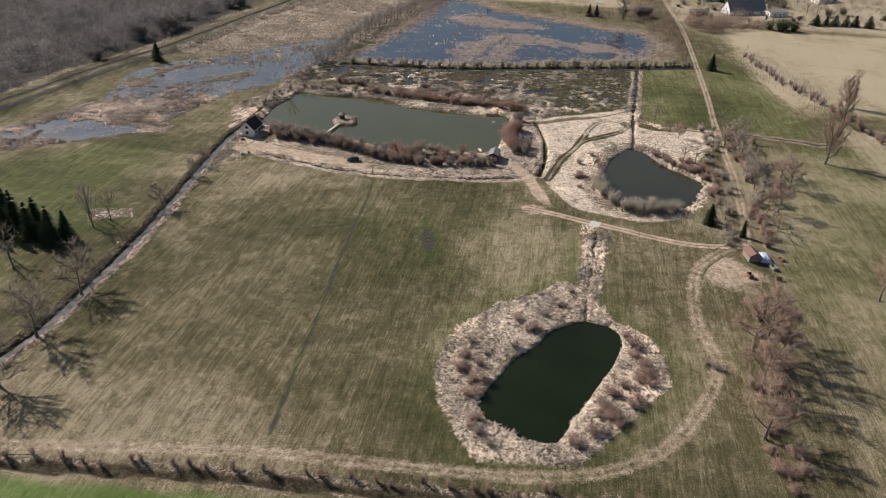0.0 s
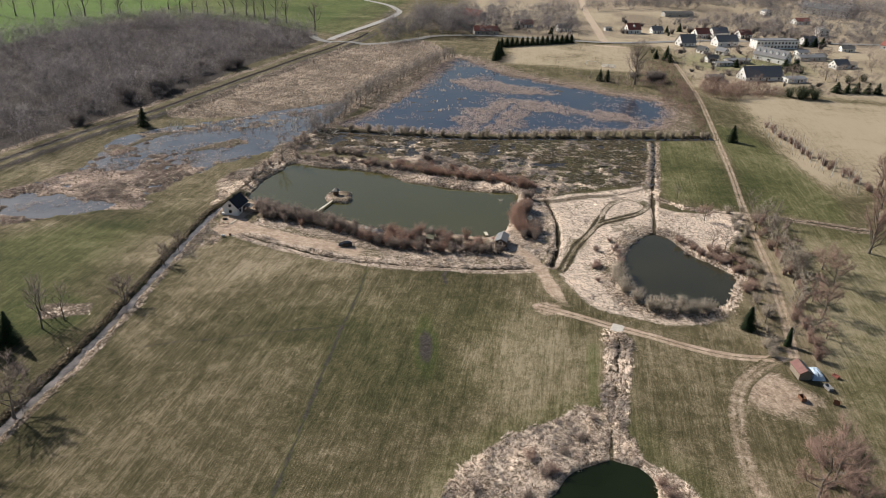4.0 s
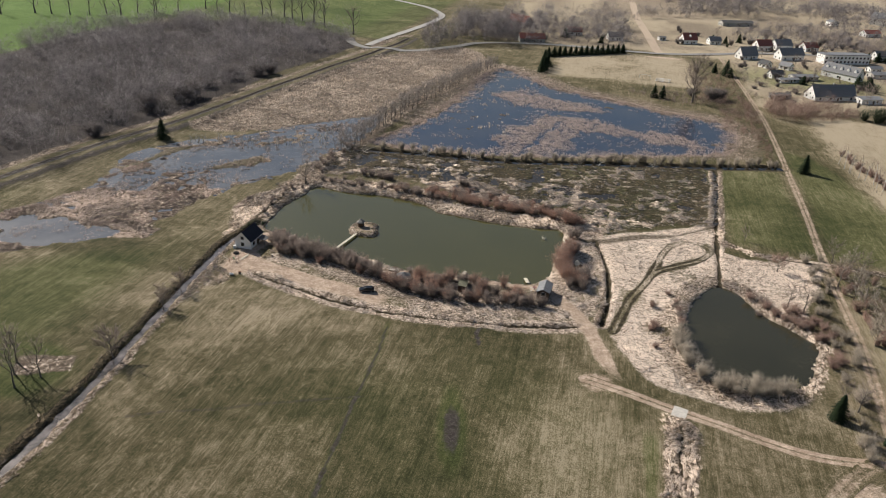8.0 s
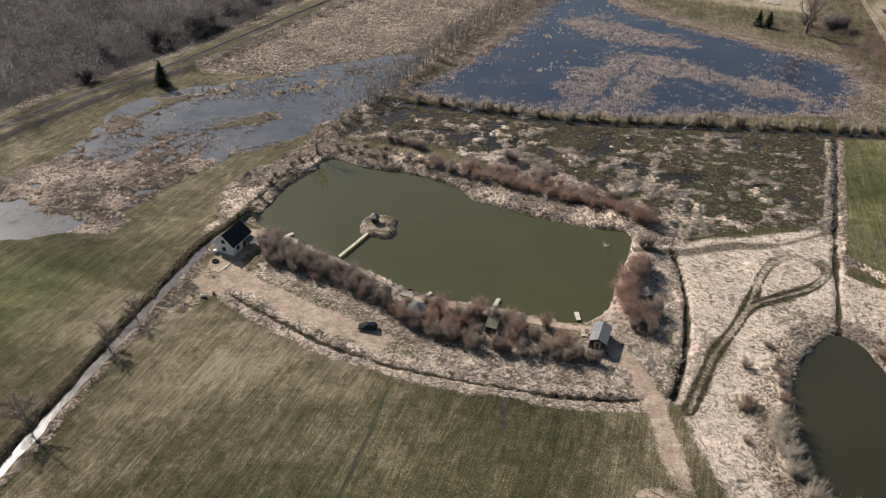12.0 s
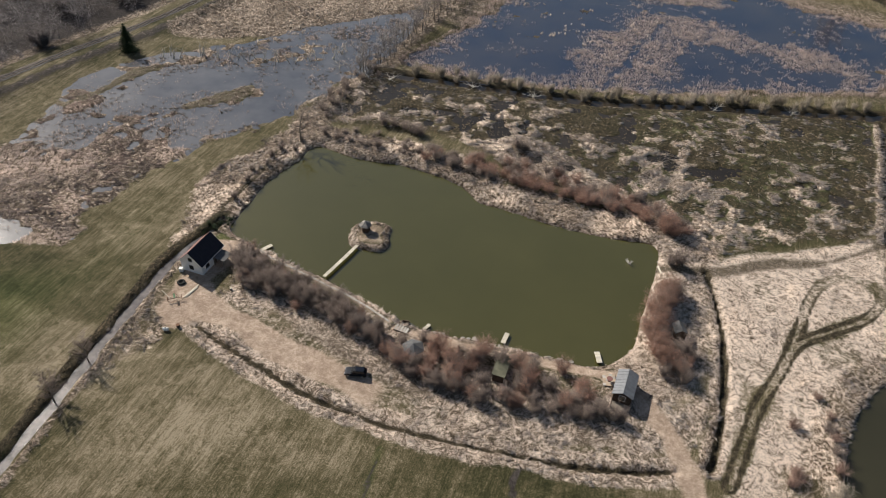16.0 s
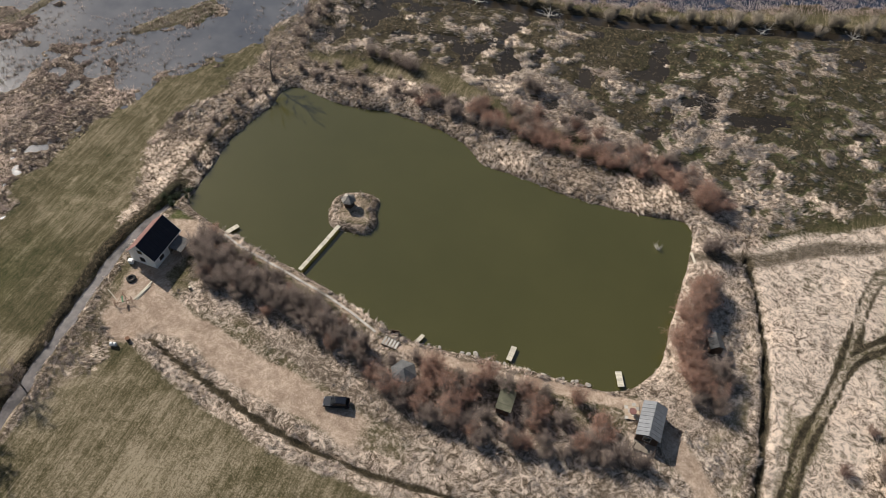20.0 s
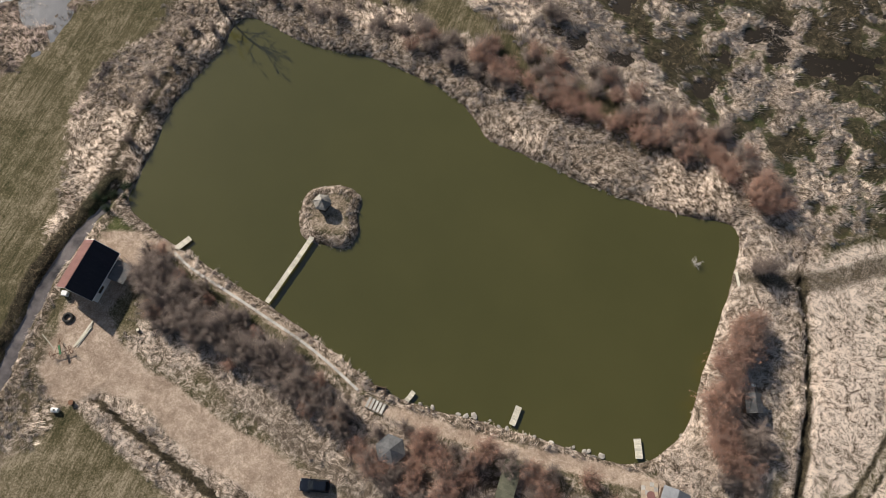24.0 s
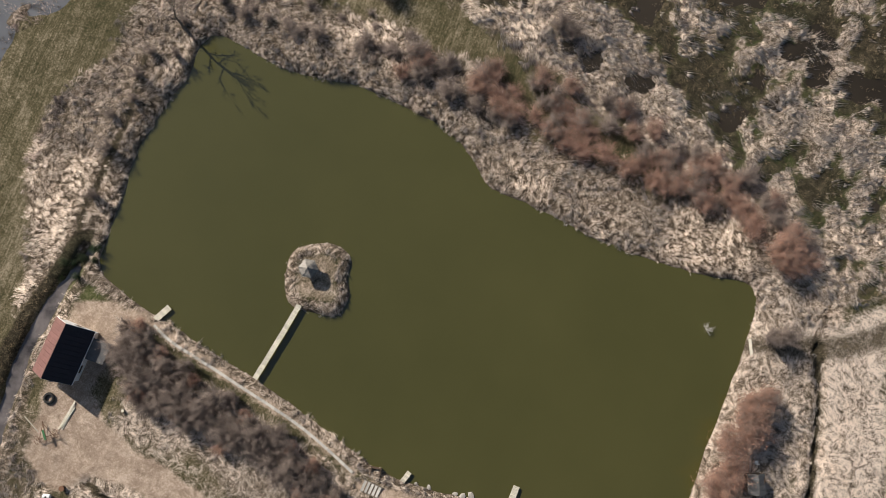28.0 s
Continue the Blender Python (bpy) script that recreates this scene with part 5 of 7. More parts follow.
tree_set("poplar_tree", "tall bare roadside tree beyond the wood", 108, 20, 4.2, 0.34, BARK, TWIG, near([(-400, 300), (-384, 318), (-372, 322), (-358, 326), (-346, 334), (-338, 344), (-326, 346), (-320, 360), (-308, 366), (-297, 384), (-285, 408), (-254, 394), (-243, 400), (-230, 407), (-208, 404), (-186, 392), (-175, 390), (-162, 381), (-127, 355), (-268, 398), (-310, 372), (-220, 404), (-198, 398)], 1.3, 1.9, 1.1, 1.5, 108), "roadside trees beyond the wood", limbs=12, forks=5, twigs=5)
tree_set("dead_tree", "bleached dead willow broken over the ditch", 109, 6, 3.2, 0.22, DEADWOOD, DEADWOOD, [(-29.3, 89.5, 1, 0.5), (-24.1, 91.8, 1.1, 0.5), (1.9, 98.4, 1, 0.5), (21.1, 99.7, 1.1, 0.5), (-42.8, 93.6, 0.8, 0.6), (75, 114, 0.8, 0.5), (98, 121, 0.8, 0.5)], "dead willows", limbs=9, forks=3, twigs=2, bare=0.05, lean=0.4)
tree_set("bare_tree", "leafless tree beside the conifers", 110, 13, 3.0, 0.2, BARK, TWIG, [(-44, -84, 1, 1), (-40.5, -88, 1, 1), (-47, -80, 1, 0.9), (-38, -83, 0.9, 0.9), (-52, -108, 1.3, 0.8), (-47, -113, 1.2, 0.7), (-57, -118, 1.3, 0.8)], "trees beside the conifers", limbs=10, forks=6, twigs=6, bare=0.3)
for i, (x, y, h, w, lab) in enumerate([(-68, -88, 11, 2.6, 0), (-62, -92, 12, 2.8, 0), (-56, -91, 10, 2.5, 0), (-52.7, -98, 12, 3.0, 0), (-46, -98.5, 12, 3.2, 0), (-44, -95, 9, 2.6, 0), (-60, -98, 11, 2.8, 0), (-66, -99, 11, 2.8, 0), (-110.6, 75.5, 10, 3.0, 1), (162.2, 137, 9, 2.8, 2), (137, -43.5, 7.2, 2.0, 2), (99.6, 249.2, 8, 2.4, 3), (104.3, 249.6, 8, 2.6, 3), (147.9, 335, 11, 4.2, 3), (141, 340, 7, 2.4, 3), (145.8, -49.5, 6, 0.9, 2)]):
    lab = ("dark green spruce in a small clump beside the stream", "lone dark spruce beside the flooded meadow", "lone dark green spruce beside the lane", "dark conifer at the edge of the village")[lab]
    s = make_spruce("spruce_tree", lab, 130 + i, h, w)
    s.location = (x, y, height(x, y)[0] - 0.1)
    if i < 8:
        s["group"] = "clump of spruces"


# the leafless wood beyond the railway, one mass of stems and twigs
def wood_mass(poly, n, seed, name, label, high, twig, per=46, fat=0.05):
    p = scatter(poly, n, seed)
    rnd = np.random.RandomState(seed)
    z = height(p[:, 0], p[:, 1])
    h = high * rnd.uniform(0.45, 1.4, len(p)) * (0.05 + 1.9 * fbm(p[:, 0], p[:, 1], 13, 5, 2))
    a = np.column_stack([p, z - 0.2])
    b = np.column_stack([p + rnd.normal(0, 0.4, p.shape), z + h])
    k = np.repeat(np.arange(len(p)), per)
    # a round crown: twigs start anywhere inside it and point outwards and up
    d = rnd.normal(0, 1, (len(k), 3))
    d *= (rnd.uniform(0.15, 1, len(k)) ** 0.5 / np.linalg.norm(d, axis=1))[:, None]
    c0 = a[k] + (d * [0.34, 0.34, 0.36] + [0, 0, 0.6]) * h[k][:, None]
    out = d + rnd.normal(0, 0.5, d.shape) + [0, 0, 0.35]
    c1 = c0 + out / np.linalg.norm(out, axis=1)[:, None] * (h[k] * rnd.uniform(0.12, 0.3, len(k)))[:, None]
    return tagged(mesh_part(name, *joined(spikes(a, b, 0.055 * np.ones(len(a))), spikes(c0, c1, fat * np.ones(len(k)))), twig), label, "trees", kind="stuff")


wood_mass(WOOD, 2700, 200, "bare_wood", "dense leafless grey-brown wood beyond the railway", 9.5, WOOD_TWIG, 58, 0.065)
wood_mass(smooth([(130, 640), (60, 560), (-60, 470), (-40, 400), (-10, 398), (30, 400), (85, 402), (80, 470), (85, 560), (240, 660), (420, 640), (420, 760), (130, 760)], True, 12), 900, 201, "bare_wood", "leafless brown trees beyond the village road", 13, WOOD_TWIG, 90, 0.09)
wood_mass(smooth([(165, 262), (160, 300), (150, 340), (160, 380), (300, 420), (420, 420), (420, 290), (300, 262)], True, 12), 420, 202, "garden_trees", "leafless garden trees between the village houses", 5, TWIG, 70, 0.06)


# ---- dry reeds and tussocks ----
def reeds(name, label, x0, x1, y0, y1, n, blades, tall, fat, seed, zone="straw", material=None, low=0.35, lay=0.55, gap=1.9):
    """Clumps of bent stalks that lie in swathes, with gaps between them."""
    rnd = np.random.RandomState(seed)
    p = rnd.uniform((x0, y0), (x1, y1), (n, 2))
    z, zones = height(p[:, 0], p[:, 1]), {k: sample(k, p[:, 0], p[:, 1]) for k in ("straw", "soil", "mud", "mown")}
    v = zones[zone] * (1 - zones["soil"]) * (1 - np.clip(zones["mud"] * 1.1, 0, 1) if zone == "straw" else 1)
    wet = 0.5 * fbm(p[:, 0], p[:, 1], 5, 55, 3) + 0.5 * fbm(p[:, 0], p[:, 1], gap, 57, 2) - 0.24 * zones["mown"]
    ok = (v + (wet - 0.5) * 2.2 + rnd.uniform(-0.12, 0.12, n) > low + 0.1) & (z > -0.5) & (v > 0.12)
    p, z = p[ok], z[ok]
    k = np.repeat(np.arange(len(p)), blades)
    m = len(k)
    size = (tall * (1 - 0.4 * zones["mown"][ok]))[k] * (0.5 + 1.0 * fbm(p[:, 0], p[:, 1], 2.6, 66, 2))[k] * rnd.uniform(0.65, 1.25, m)
    swirl = (fbm(p[:, 0], p[:, 1], 14, 31, 3) * 12)[k] + rnd.normal(0, 0.24, m) + np.repeat(rnd.normal(0, 0.4, len(p)), blades)
    flat = np.clip(lay + rnd.normal(0, 0.17, m), 0.05, 0.95)
    a = np.column_stack([p[k] + rnd.normal(0, 0.16, (m, 2)), z[k] - 0.08])
    b = a + np.column_stack([np.cos(swirl) * flat, np.sin(swirl) * flat, 1.08 - flat]) * size[:, None]
    return tagged(mesh_part(name, *spikes(a, b, fat * rnd.uniform(0.7, 1.3, m)), material or STRAW), label, "reeds", kind="stuff")


def tussocks(name, label, p, stalks, tall, fat, seed, material, water, spread=0.3, arch=0.6, lean=None, size=None):
    """Separate clumps of dead grass or reed; those in water stand on its bed and show above its surface."""
    rnd = np.random.RandomState(seed)
    z = np.maximum(height(p[:, 0], p[:, 1]), water - 0.1)
    k = np.repeat(np.arange(len(p)), stalks)
    m = len(k)
    own = rnd.uniform(0.55, 1.45, len(p)) if size is None else size
    az = rnd.uniform(0, 6.283, m)
    out = np.column_stack([np.cos(az), np.sin(az)])
    r = np.sqrt(rnd.rand(m))[:, None] * spread * own[k][:, None]
    a = np.column_stack([p[k] + out * r, z[k] - 0.06])
    dirn = out * (0.5 * arch)
    if lean is not None:
        turn = lean + (fbm(p[:, 0], p[:, 1], 18, 33, 2) - 0.5) * 3
        dirn = dirn + np.column_stack([np.cos(turn), np.sin(turn)])[k] * arch
    b = a + np.column_stack([dirn, rnd.uniform(0.45, 1.0, m) * (1.0 if lean is None else 0.22)]) * (tall * own[k] * rnd.uniform(0.6, 1.2, m))[:, None]
    return tagged(mesh_part(name, *spikes(a, b, fat * rnd.uniform(0.7, 1.3, m)), material), label, "reeds", kind="stuff")


reeds("dry_reeds", "pale flattened reeds and straw on the pond banks", -48, 122, -52, 100, 58000, 10, 0.92, 0.038, 301, lay=0.72)
reeds("dry_reeds", "pale dry reeds ringing the southern pond", 64, 122, -158, -46, 13000, 9, 1.1, 0.05, 302, lay=0.66)
reeds("dry_reeds", "pale dry reed field north of the flooded meadow", -128, 60, 98, 350, 21000, 7, 1.2, 0.085, 303, "straw", REED_GREY, lay=0.4, gap=4)
reeds("dry_reeds", "matted straw at the flooded meadow's edge", -128, -44, -50, 60, 20000, 8, 0.95, 0.055, 304, "straw", REED_PINK, lay=0.7)
reeds("dry_reeds", "straw along the field's ditches and pond", 120, 152, -50, 60, 6000, 9, 0.9, 0.05, 305)


def sown(poly, n, seed, density):
    """Places over an outline, thinned by a density from 0 to 1."""
    p = scatter(poly, n, seed)
    return p[np.random.RandomState(seed + 1).rand(len(p)) < np.clip(density(p[:, 0], p[:, 1]), 0, 1)]


def pale_patches(x, y):
    return (0.10 + 0.65 * step01(sample("straw", x, y), 0.15, 0.7)) * (height(x, y) > -0.4)


tussocks("pale_tussocks", "pale bent-over sedge tussocks on the dark wet marsh", sown(MARSH_NORTH, 10500, 311, pale_patches), 18, 1.0, 0.05, 311, STRAW, -0.34, 0.42, 0.9, -0.2)
tussocks("sedge_tussocks", "small dark green-brown sedge tussocks on the wet marsh", sown(MARSH_NORTH, 5000, 312, lambda x, y: 0.9 - 0.8 * pale_patches(x, y)), 12, 0.45, 0.05, 312, SEDGE, -0.34, 0.22, 0.5)


def blue_density(x, y):
    edge = area_distance(x, y, MARSH_BLUE)
    bed = np.minimum(area_distance(x, y, BLUE_REEDS), area_distance(x, y, BLUE_REEDS_EAST)) + (fbm(x, y, 9, 57, 2) - 0.5) * 12
    grain = fbm(x, y, 3.5, 58, 2)
    creek = line_distance(x, y, np.array([(52, 176), (50, 160), (46, 150), (45, 134), (41, 124), (42, 114)], float))
    shore = step01(edge + (grain - 0.5) * 14, -13, -1) * 0.75
    loose = 0.14 * step01(fbm(x, y, 22, 59, 3), 0.42, 0.62) * step01(grain, 0.35, 0.6)
    return np.maximum(np.maximum(step01(bed, 4, -4) * (0.65 + 0.6 * grain) * step01(creek, 0.6, 1.8), shore), loose)


tussocks("marsh_reeds", "grey-pink dead reeds standing in the blue flood water", sown(MARSH_BLUE, 34000, 313, blue_density), 9, 0.85, 0.055, 313, REED_PINK, -0.28, 0.75, 0.7)


def flood_density(x, y):
    edge = np.maximum(np.abs(area_distance(x, y, OPEN_B)), 0)
    edge = np.minimum(edge, np.abs(area_distance(x, y, OPEN_A)))
    edge = np.minimum(edge, np.abs(area_distance(x, y, OPEN_C)))
    north = step01(np.abs(x - np.interp(y, (60, 75, 86, 100, 115, 130, 140), (-112, -100, -84, -74, -63, -52, -44)) - 9), 14, 3) * step01(y, 62, 76)
    return np.maximum(step01(edge, 9, 1) * step01(fbm(x, y, 6, 63, 2), 0.40, 0.6) * (0.3 + 0.7 * step01(y, 52, 24)), north * step01(fbm(x, y, 5, 65, 2), 0.38, 0.6))


tussocks("sedge_tussocks", "dark sedge tussocks standing round the open flood pools", sown(MARSH_WEST, 10000, 314, flood_density), 12, 0.7, 0.06, 314, DARK_SEDGE, -0.28, 0.26, 0.5)
tussocks("marsh_reeds", "brown-pink reeds standing in shallow flood water", sown(MARSH_WEST, 16000, 316, lambda x, y: np.maximum(flood_density(x, y) * 0.8, 0.4 * step01(fbm(x, y, 7, 67, 3), 0.46, 0.62) * step01(y, 70, 30))), 9, 0.7, 0.05, 316, REED_PINK, -0.28, 0.5, 0.8)
tussocks("pale_tussocks", "straw-coloured grass on the flooded meadow's low ridge and islet", sown(MARSH_WEST, 9000, 315, lambda x, y: step01(np.minimum(line_distance(x, y, FLOOD_RIDGE) - 2.0, area_distance(x, y, FLOOD_ISLE)) + (fbm(x, y, 5, 64, 2) - 0.5) * 5, 1.0, -1.0) * 0.8), 12, 0.6, 0.05, 315, WILLOW, -0.28, 0.4, 0.6)
wood_mass(smooth([(-60, 318), (-36, 350), (20, 384), (26, 396), (-30, 440), (-70, 400)], True, 8), 190, 203, "bare_wood", "leafless trees round the road bend", 12, WOOD_TWIG, 105, 0.08)
wood_mass(smooth([(136, 190), (150, 200), (152, 300), (140, 330), (120, 262), (134, 240)], True, 8), 300, 204, "scrub", "low brown leafless scrub between marsh and lane", 3.4, RED_TWIG, 34)
wood_mass(smooth([(160, 232), (168, 264), (206, 258), (212, 250), (196, 236), (176, 224)], True, 8), 420, 205, "scrub", "low brown leafless scrub behind the farmhouse", 5.5, RED_TWIG, 40)
wood_mass(smooth([(86, 262), (118, 268), (140, 250), (120, 236), (92, 246)], True, 8), 160, 206, "scrub", "low brown leafless scrub on the marsh edge", 2.4, TWIG, 30)
wood_mass(smooth([(190, 470), (420, 480), (420, 640), (300, 640), (190, 560)], True, 12), 560, 207, "garden_trees", "leafless trees and gardens behind the village", 8, WOOD_TWIG, 105, 0.075)

# village gardens: round bushes, bare fruit trees and a few tall trees
rg = random.Random(400)
put(make_shrub("garden_bush", "round leafless bush in a village garden", 401, DARK_TWIG, None, 420, fat=0.018), [(rg.uniform(158, 250), rg.uniform(268, 400), rg.uniform(1.8, 3.4), rg.uniform(1.1, 2.2)) for _ in range(46)] + [(rg.uniform(120, 300), rg.uniform(432, 520), rg.uniform(2.5, 4.5), rg.uniform(1.6, 3)) for _ in range(46)], 401, "garden bushes")
put(make_shrub("evergreen_bush", "dark evergreen bush in a village garden", 402, EVERGREEN, EVERGREEN, 300, 1500), [(219, 243, 7, 4.2), (227, 245, 6.5, 4.0), (213, 246, 5.5, 3.4), (222, 248, 6, 4.0), (232, 330, 4.5, 3.5), (238, 322, 4, 3), (140, 362, 2.6, 2), (262, 300, 5, 3), (275, 310, 5, 3), (176, 436, 3, 2.4), (232, 452, 3.4, 2.6), (258, 462, 3.4, 2.6), (160, 452, 3, 2.4), (60, 432, 4, 3), (30, 440, 4, 3)], 402, "evergreen garden bushes")
put(make_shrub("evergreen_bush", "low dark evergreen bush at the stream head", 403, EVERGREEN, EVERGREEN, 260, 900), [(-31.4, 7.4, 1.3, 0.9), (-33.4, 6.0, 1.1, 0.7), (-29.4, 7.8, 0.9, 0.6)], 403, "evergreens at the stream head")
tree_set("garden_tree", "leafless garden tree among the village houses", 404, 9, 3.6, 0.2, BARK, TWIG, [(rg.uniform(155, 300), rg.uniform(300, 520), rg.uniform(0.8, 1.4), rg.uniform(0.7, 1.4)) for _ in range(34)], "garden trees", limbs=9, forks=6, twigs=8, bare=0.2)

# brown bushes standing in the straw round the smaller ponds
ARC_WEST = np.array([(76, -106), (72, -114), (70.5, -126), (72, -138), (78, -148), (84, -148), (79, -140), (79, -128), (85, -116), (90, -108), (84, -101)], float)
ARC_EAST = np.array([(99, -147), (107, -141), (113, -131), (116, -122), (115, -112), (109, -106), (109, -116), (106, -126), (101, -138), (97, -146)], float)
EAST_SHORE = np.array([(124, 10), (134, 12), (143, 4), (145, -14), (141, -26), (139.5, -14), (139, -8), (131, 0)], float)
WEST_SHORE = np.array([(97, 4), (104, 6), (105, -8), (103, -24), (99, -34), (95, -24)], float)
for poly, n, seed, r0, r1, h0, h1 in ((ARC_WEST, 12, 411, 1.6, 2.6, 0.6, 1.1), (ARC_EAST, 26, 412, 1.8, 2.7, 0.7, 1.2), (EAST_SHORE, 26, 413, 1.6, 2.8, 0.9, 1.7), (WEST_SHORE, 10, 414, 1.4, 2.2, 0.7, 1.2)):
    put(make_shrub("scrub_bush", "reddish-brown leafless bush in straw beside a pond", seed, RED_TWIG, None, 380), near(scatter(poly, n, seed), r0, r1, h0, h1, seed), seed, "brown bushes round the small ponds")

reeds("sedge_tussocks", "dark clods and dead grass along the stream bank", -44, -18, -176, 4, 9000, 8, 0.55, 0.05, 308, "mud", SEDGE, 0.3, 0.4)
reeds("dry_reeds", "pale dry grass fringing the stream", -44, -18, -176, -52, 6000, 8, 0.7, 0.045, 309)

wood_mass(smooth([(147, 158), (152.5, 158), (154, 262), (148.5, 262)], True, 8), 120, 208, "scrub", "brown leafless scrub lining the village lane", 3.2, RED_TWIG, 40)


# ---- roads, tracks and the railway ----
ASPHALT = simple("pale_worn_asphalt", (0.26, 0.25, 0.235), (0.40, 0.385, 0.365), 0.3, 0.9)
RUT = simple("trodden_sand", (0.36, 0.275, 0.20), (0.56, 0.46, 0.355), 0.9, 0.95, vary=0.05)
BALLAST = simple("railway_ballast", (0.10, 0.09, 0.082), (0.21, 0.195, 0.18), 1.2, 0.95)
RAIL = simple("rusty_rail_steel", (0.16, 0.10, 0.07), (0.30, 0.22, 0.17), 4, 0.5, 0.6)
SLEEPER = simple("tarred_sleepers", (0.06, 0.05, 0.042), (0.13, 0.11, 0.095), 2, 0.9)
CONCRETE = simple("weathered_concrete", (0.34, 0.32, 0.29), (0.56, 0.53, 0.48), 1.5, 0.9)
PLANK = simple("bleached_planks", (0.46, 0.42, 0.33), (0.74, 0.69, 0.58), 2.5, 0.85, vary=0.18)
OLD_WOOD = simple("grey_weathered_wood", (0.14, 0.115, 0.09), (0.30, 0.26, 0.21), 3, 0.9)
DARK_WOOD = simple("dark_stained_wood", (0.045, 0.03, 0.022), (0.12, 0.08, 0.055), 3, 0.8)
PLASTER = simple("white_render", (0.74, 0.73, 0.70), (0.88, 0.87, 0.85), 0.6, 0.9, vary=0.06)
GREY_PLASTER = simple("grey_render", (0.34, 0.33, 0.31), (0.50, 0.49, 0.46), 0.6, 0.9, vary=0.1)
RED_TILE = simple("red_clay_tiles", (0.21, 0.07, 0.055), (0.33, 0.135, 0.105), 2, 0.75, vary=0.12)
RED_SHEET = simple("faded_red_sheet_metal", (0.15, 0.072, 0.064), (0.245, 0.128, 0.112), 1.2, 0.65, 0.0, vary=0.08)
GREY_TILE = simple("grey_slate_roof", (0.13, 0.13, 0.135), (0.27, 0.27, 0.275), 2, 0.8, vary=0.15)
GREY_SHEET = simple("grey_sheet_metal", (0.15, 0.158, 0.17), (0.25, 0.258, 0.27), 1.2, 0.7, 0.0, vary=0.08)
DARK_SLOPE = simple("dark_navy_east_slope", (0.012, 0.012, 0.020), (0.024, 0.023, 0.034), 1.2, 0.6, 0.0, vary=0.05)
FELT = simple("grey_roofing_felt", (0.07, 0.07, 0.072), (0.16, 0.16, 0.16), 2, 0.9)
THATCH = simple("grey_brushwood", (0.14, 0.125, 0.11), (0.42, 0.39, 0.35), 4, 0.95, dist=0.12, bumpy=0.9)
WHITE = simple("white_paint", (0.70, 0.70, 0.69), (0.84, 0.84, 0.83), 2, 0.5, vary=0.04)
BLACK = simple("black_rubber", (0.012, 0.012, 0.012), (0.035, 0.034, 0.033), 6, 0.85)
PAINT = simple("dark_blue_car_paint", (0.008, 0.011, 0.018), (0.014, 0.018, 0.028), 1, 0.22, 0.3, 0.6, bumpy=0, vary=0.02)
CHROME = simple("dull_aluminium", (0.5, 0.5, 0.5), (0.65, 0.65, 0.65), 3, 0.35, 0.9, bumpy=0)
RUST = simple("rusty_iron", (0.10, 0.05, 0.03), (0.26, 0.14, 0.085), 5, 0.85)
GREEN_PAINT = simple("green_paint", (0.03, 0.11, 0.045), (0.07, 0.19, 0.08), 3, 0.6)
BLUE_TARP = simple("blue_white_tarpaulin", (0.10, 0.22, 0.38), (0.70, 0.76, 0.80), 1.1, 0.45, bumpy=0.8)
STONE = simple("pale_field_stones", (0.22, 0.20, 0.175), (0.50, 0.46, 0.41), 2, 0.9)
GLASS = simple("dark_window_glass", (0.015, 0.018, 0.022), (0.03, 0.034, 0.04), 1, 0.06, 0, 0.6, bumpy=0, vary=0.1)


def gz(x, y):
    return float(height(x, y)[0])


def strip(line, offset):
    d = np.gradient(line, axis=0)
    n = np.stack([-d[:, 1], d[:, 0]], 1) / (np.linalg.norm(d, axis=1)[:, None] + 1e-9)
    return line + n * offset


tagged(ribbon_mesh("road", ROAD_FAR, 6.5, 0.35, ASPHALT, 0, True, 2), "pale village road beyond the marsh", "road", kind="structure")
tagged(ribbon_mesh("road", ROAD_BEND, 6.0, 0.4, ASPHALT, 0, True, 2), "pale country road bending past green fields", "road", kind="structure")
tagged(ribbon_mesh("road", ROAD_NORTH, 7.0, 0.35, RUT, 0.6, True, 2), "wide sandy road leaving the village", "road", kind="structure")
rail_root = thing("railway", "single railway track on a low grey ballast bank", "railway")
bed = ribbon_mesh("ballast_bed", RAILWAY, 3.4, 0.12, BALLAST, 0.25, True, 2)
bed.parent = rail_root
for s in (-0.75, 0.75):
    ln = strip(RAILWAY, s)
    a = np.column_stack([ln, height(ln[:, 0], ln[:, 1]) + 0.36])
    r = mesh_part("rail", *tubes(a[:-1], a[1:], np.full(len(a) - 1, 0.07), np.full(len(a) - 1, 0.07), 4), RAIL, rail_root)
ties = along(RAILWAY, 0.9, 3, 0.0)
tz = height(ties[:, 0], ties[:, 1]) + 0.22
td = np.gradient(ties, axis=0)
td = np.stack([-td[:, 1], td[:, 0]], 1) / np.linalg.norm(td, axis=1)[:, None]
tagged(mesh_part("sleeper", *tubes(np.column_stack([ties - td * 1.25, tz]), np.column_stack([ties + td * 1.25, tz]), np.full(len(ties), 0.13), np.full(len(ties), 0.13), 4), SLEEPER, rail_root), kind="stuff")


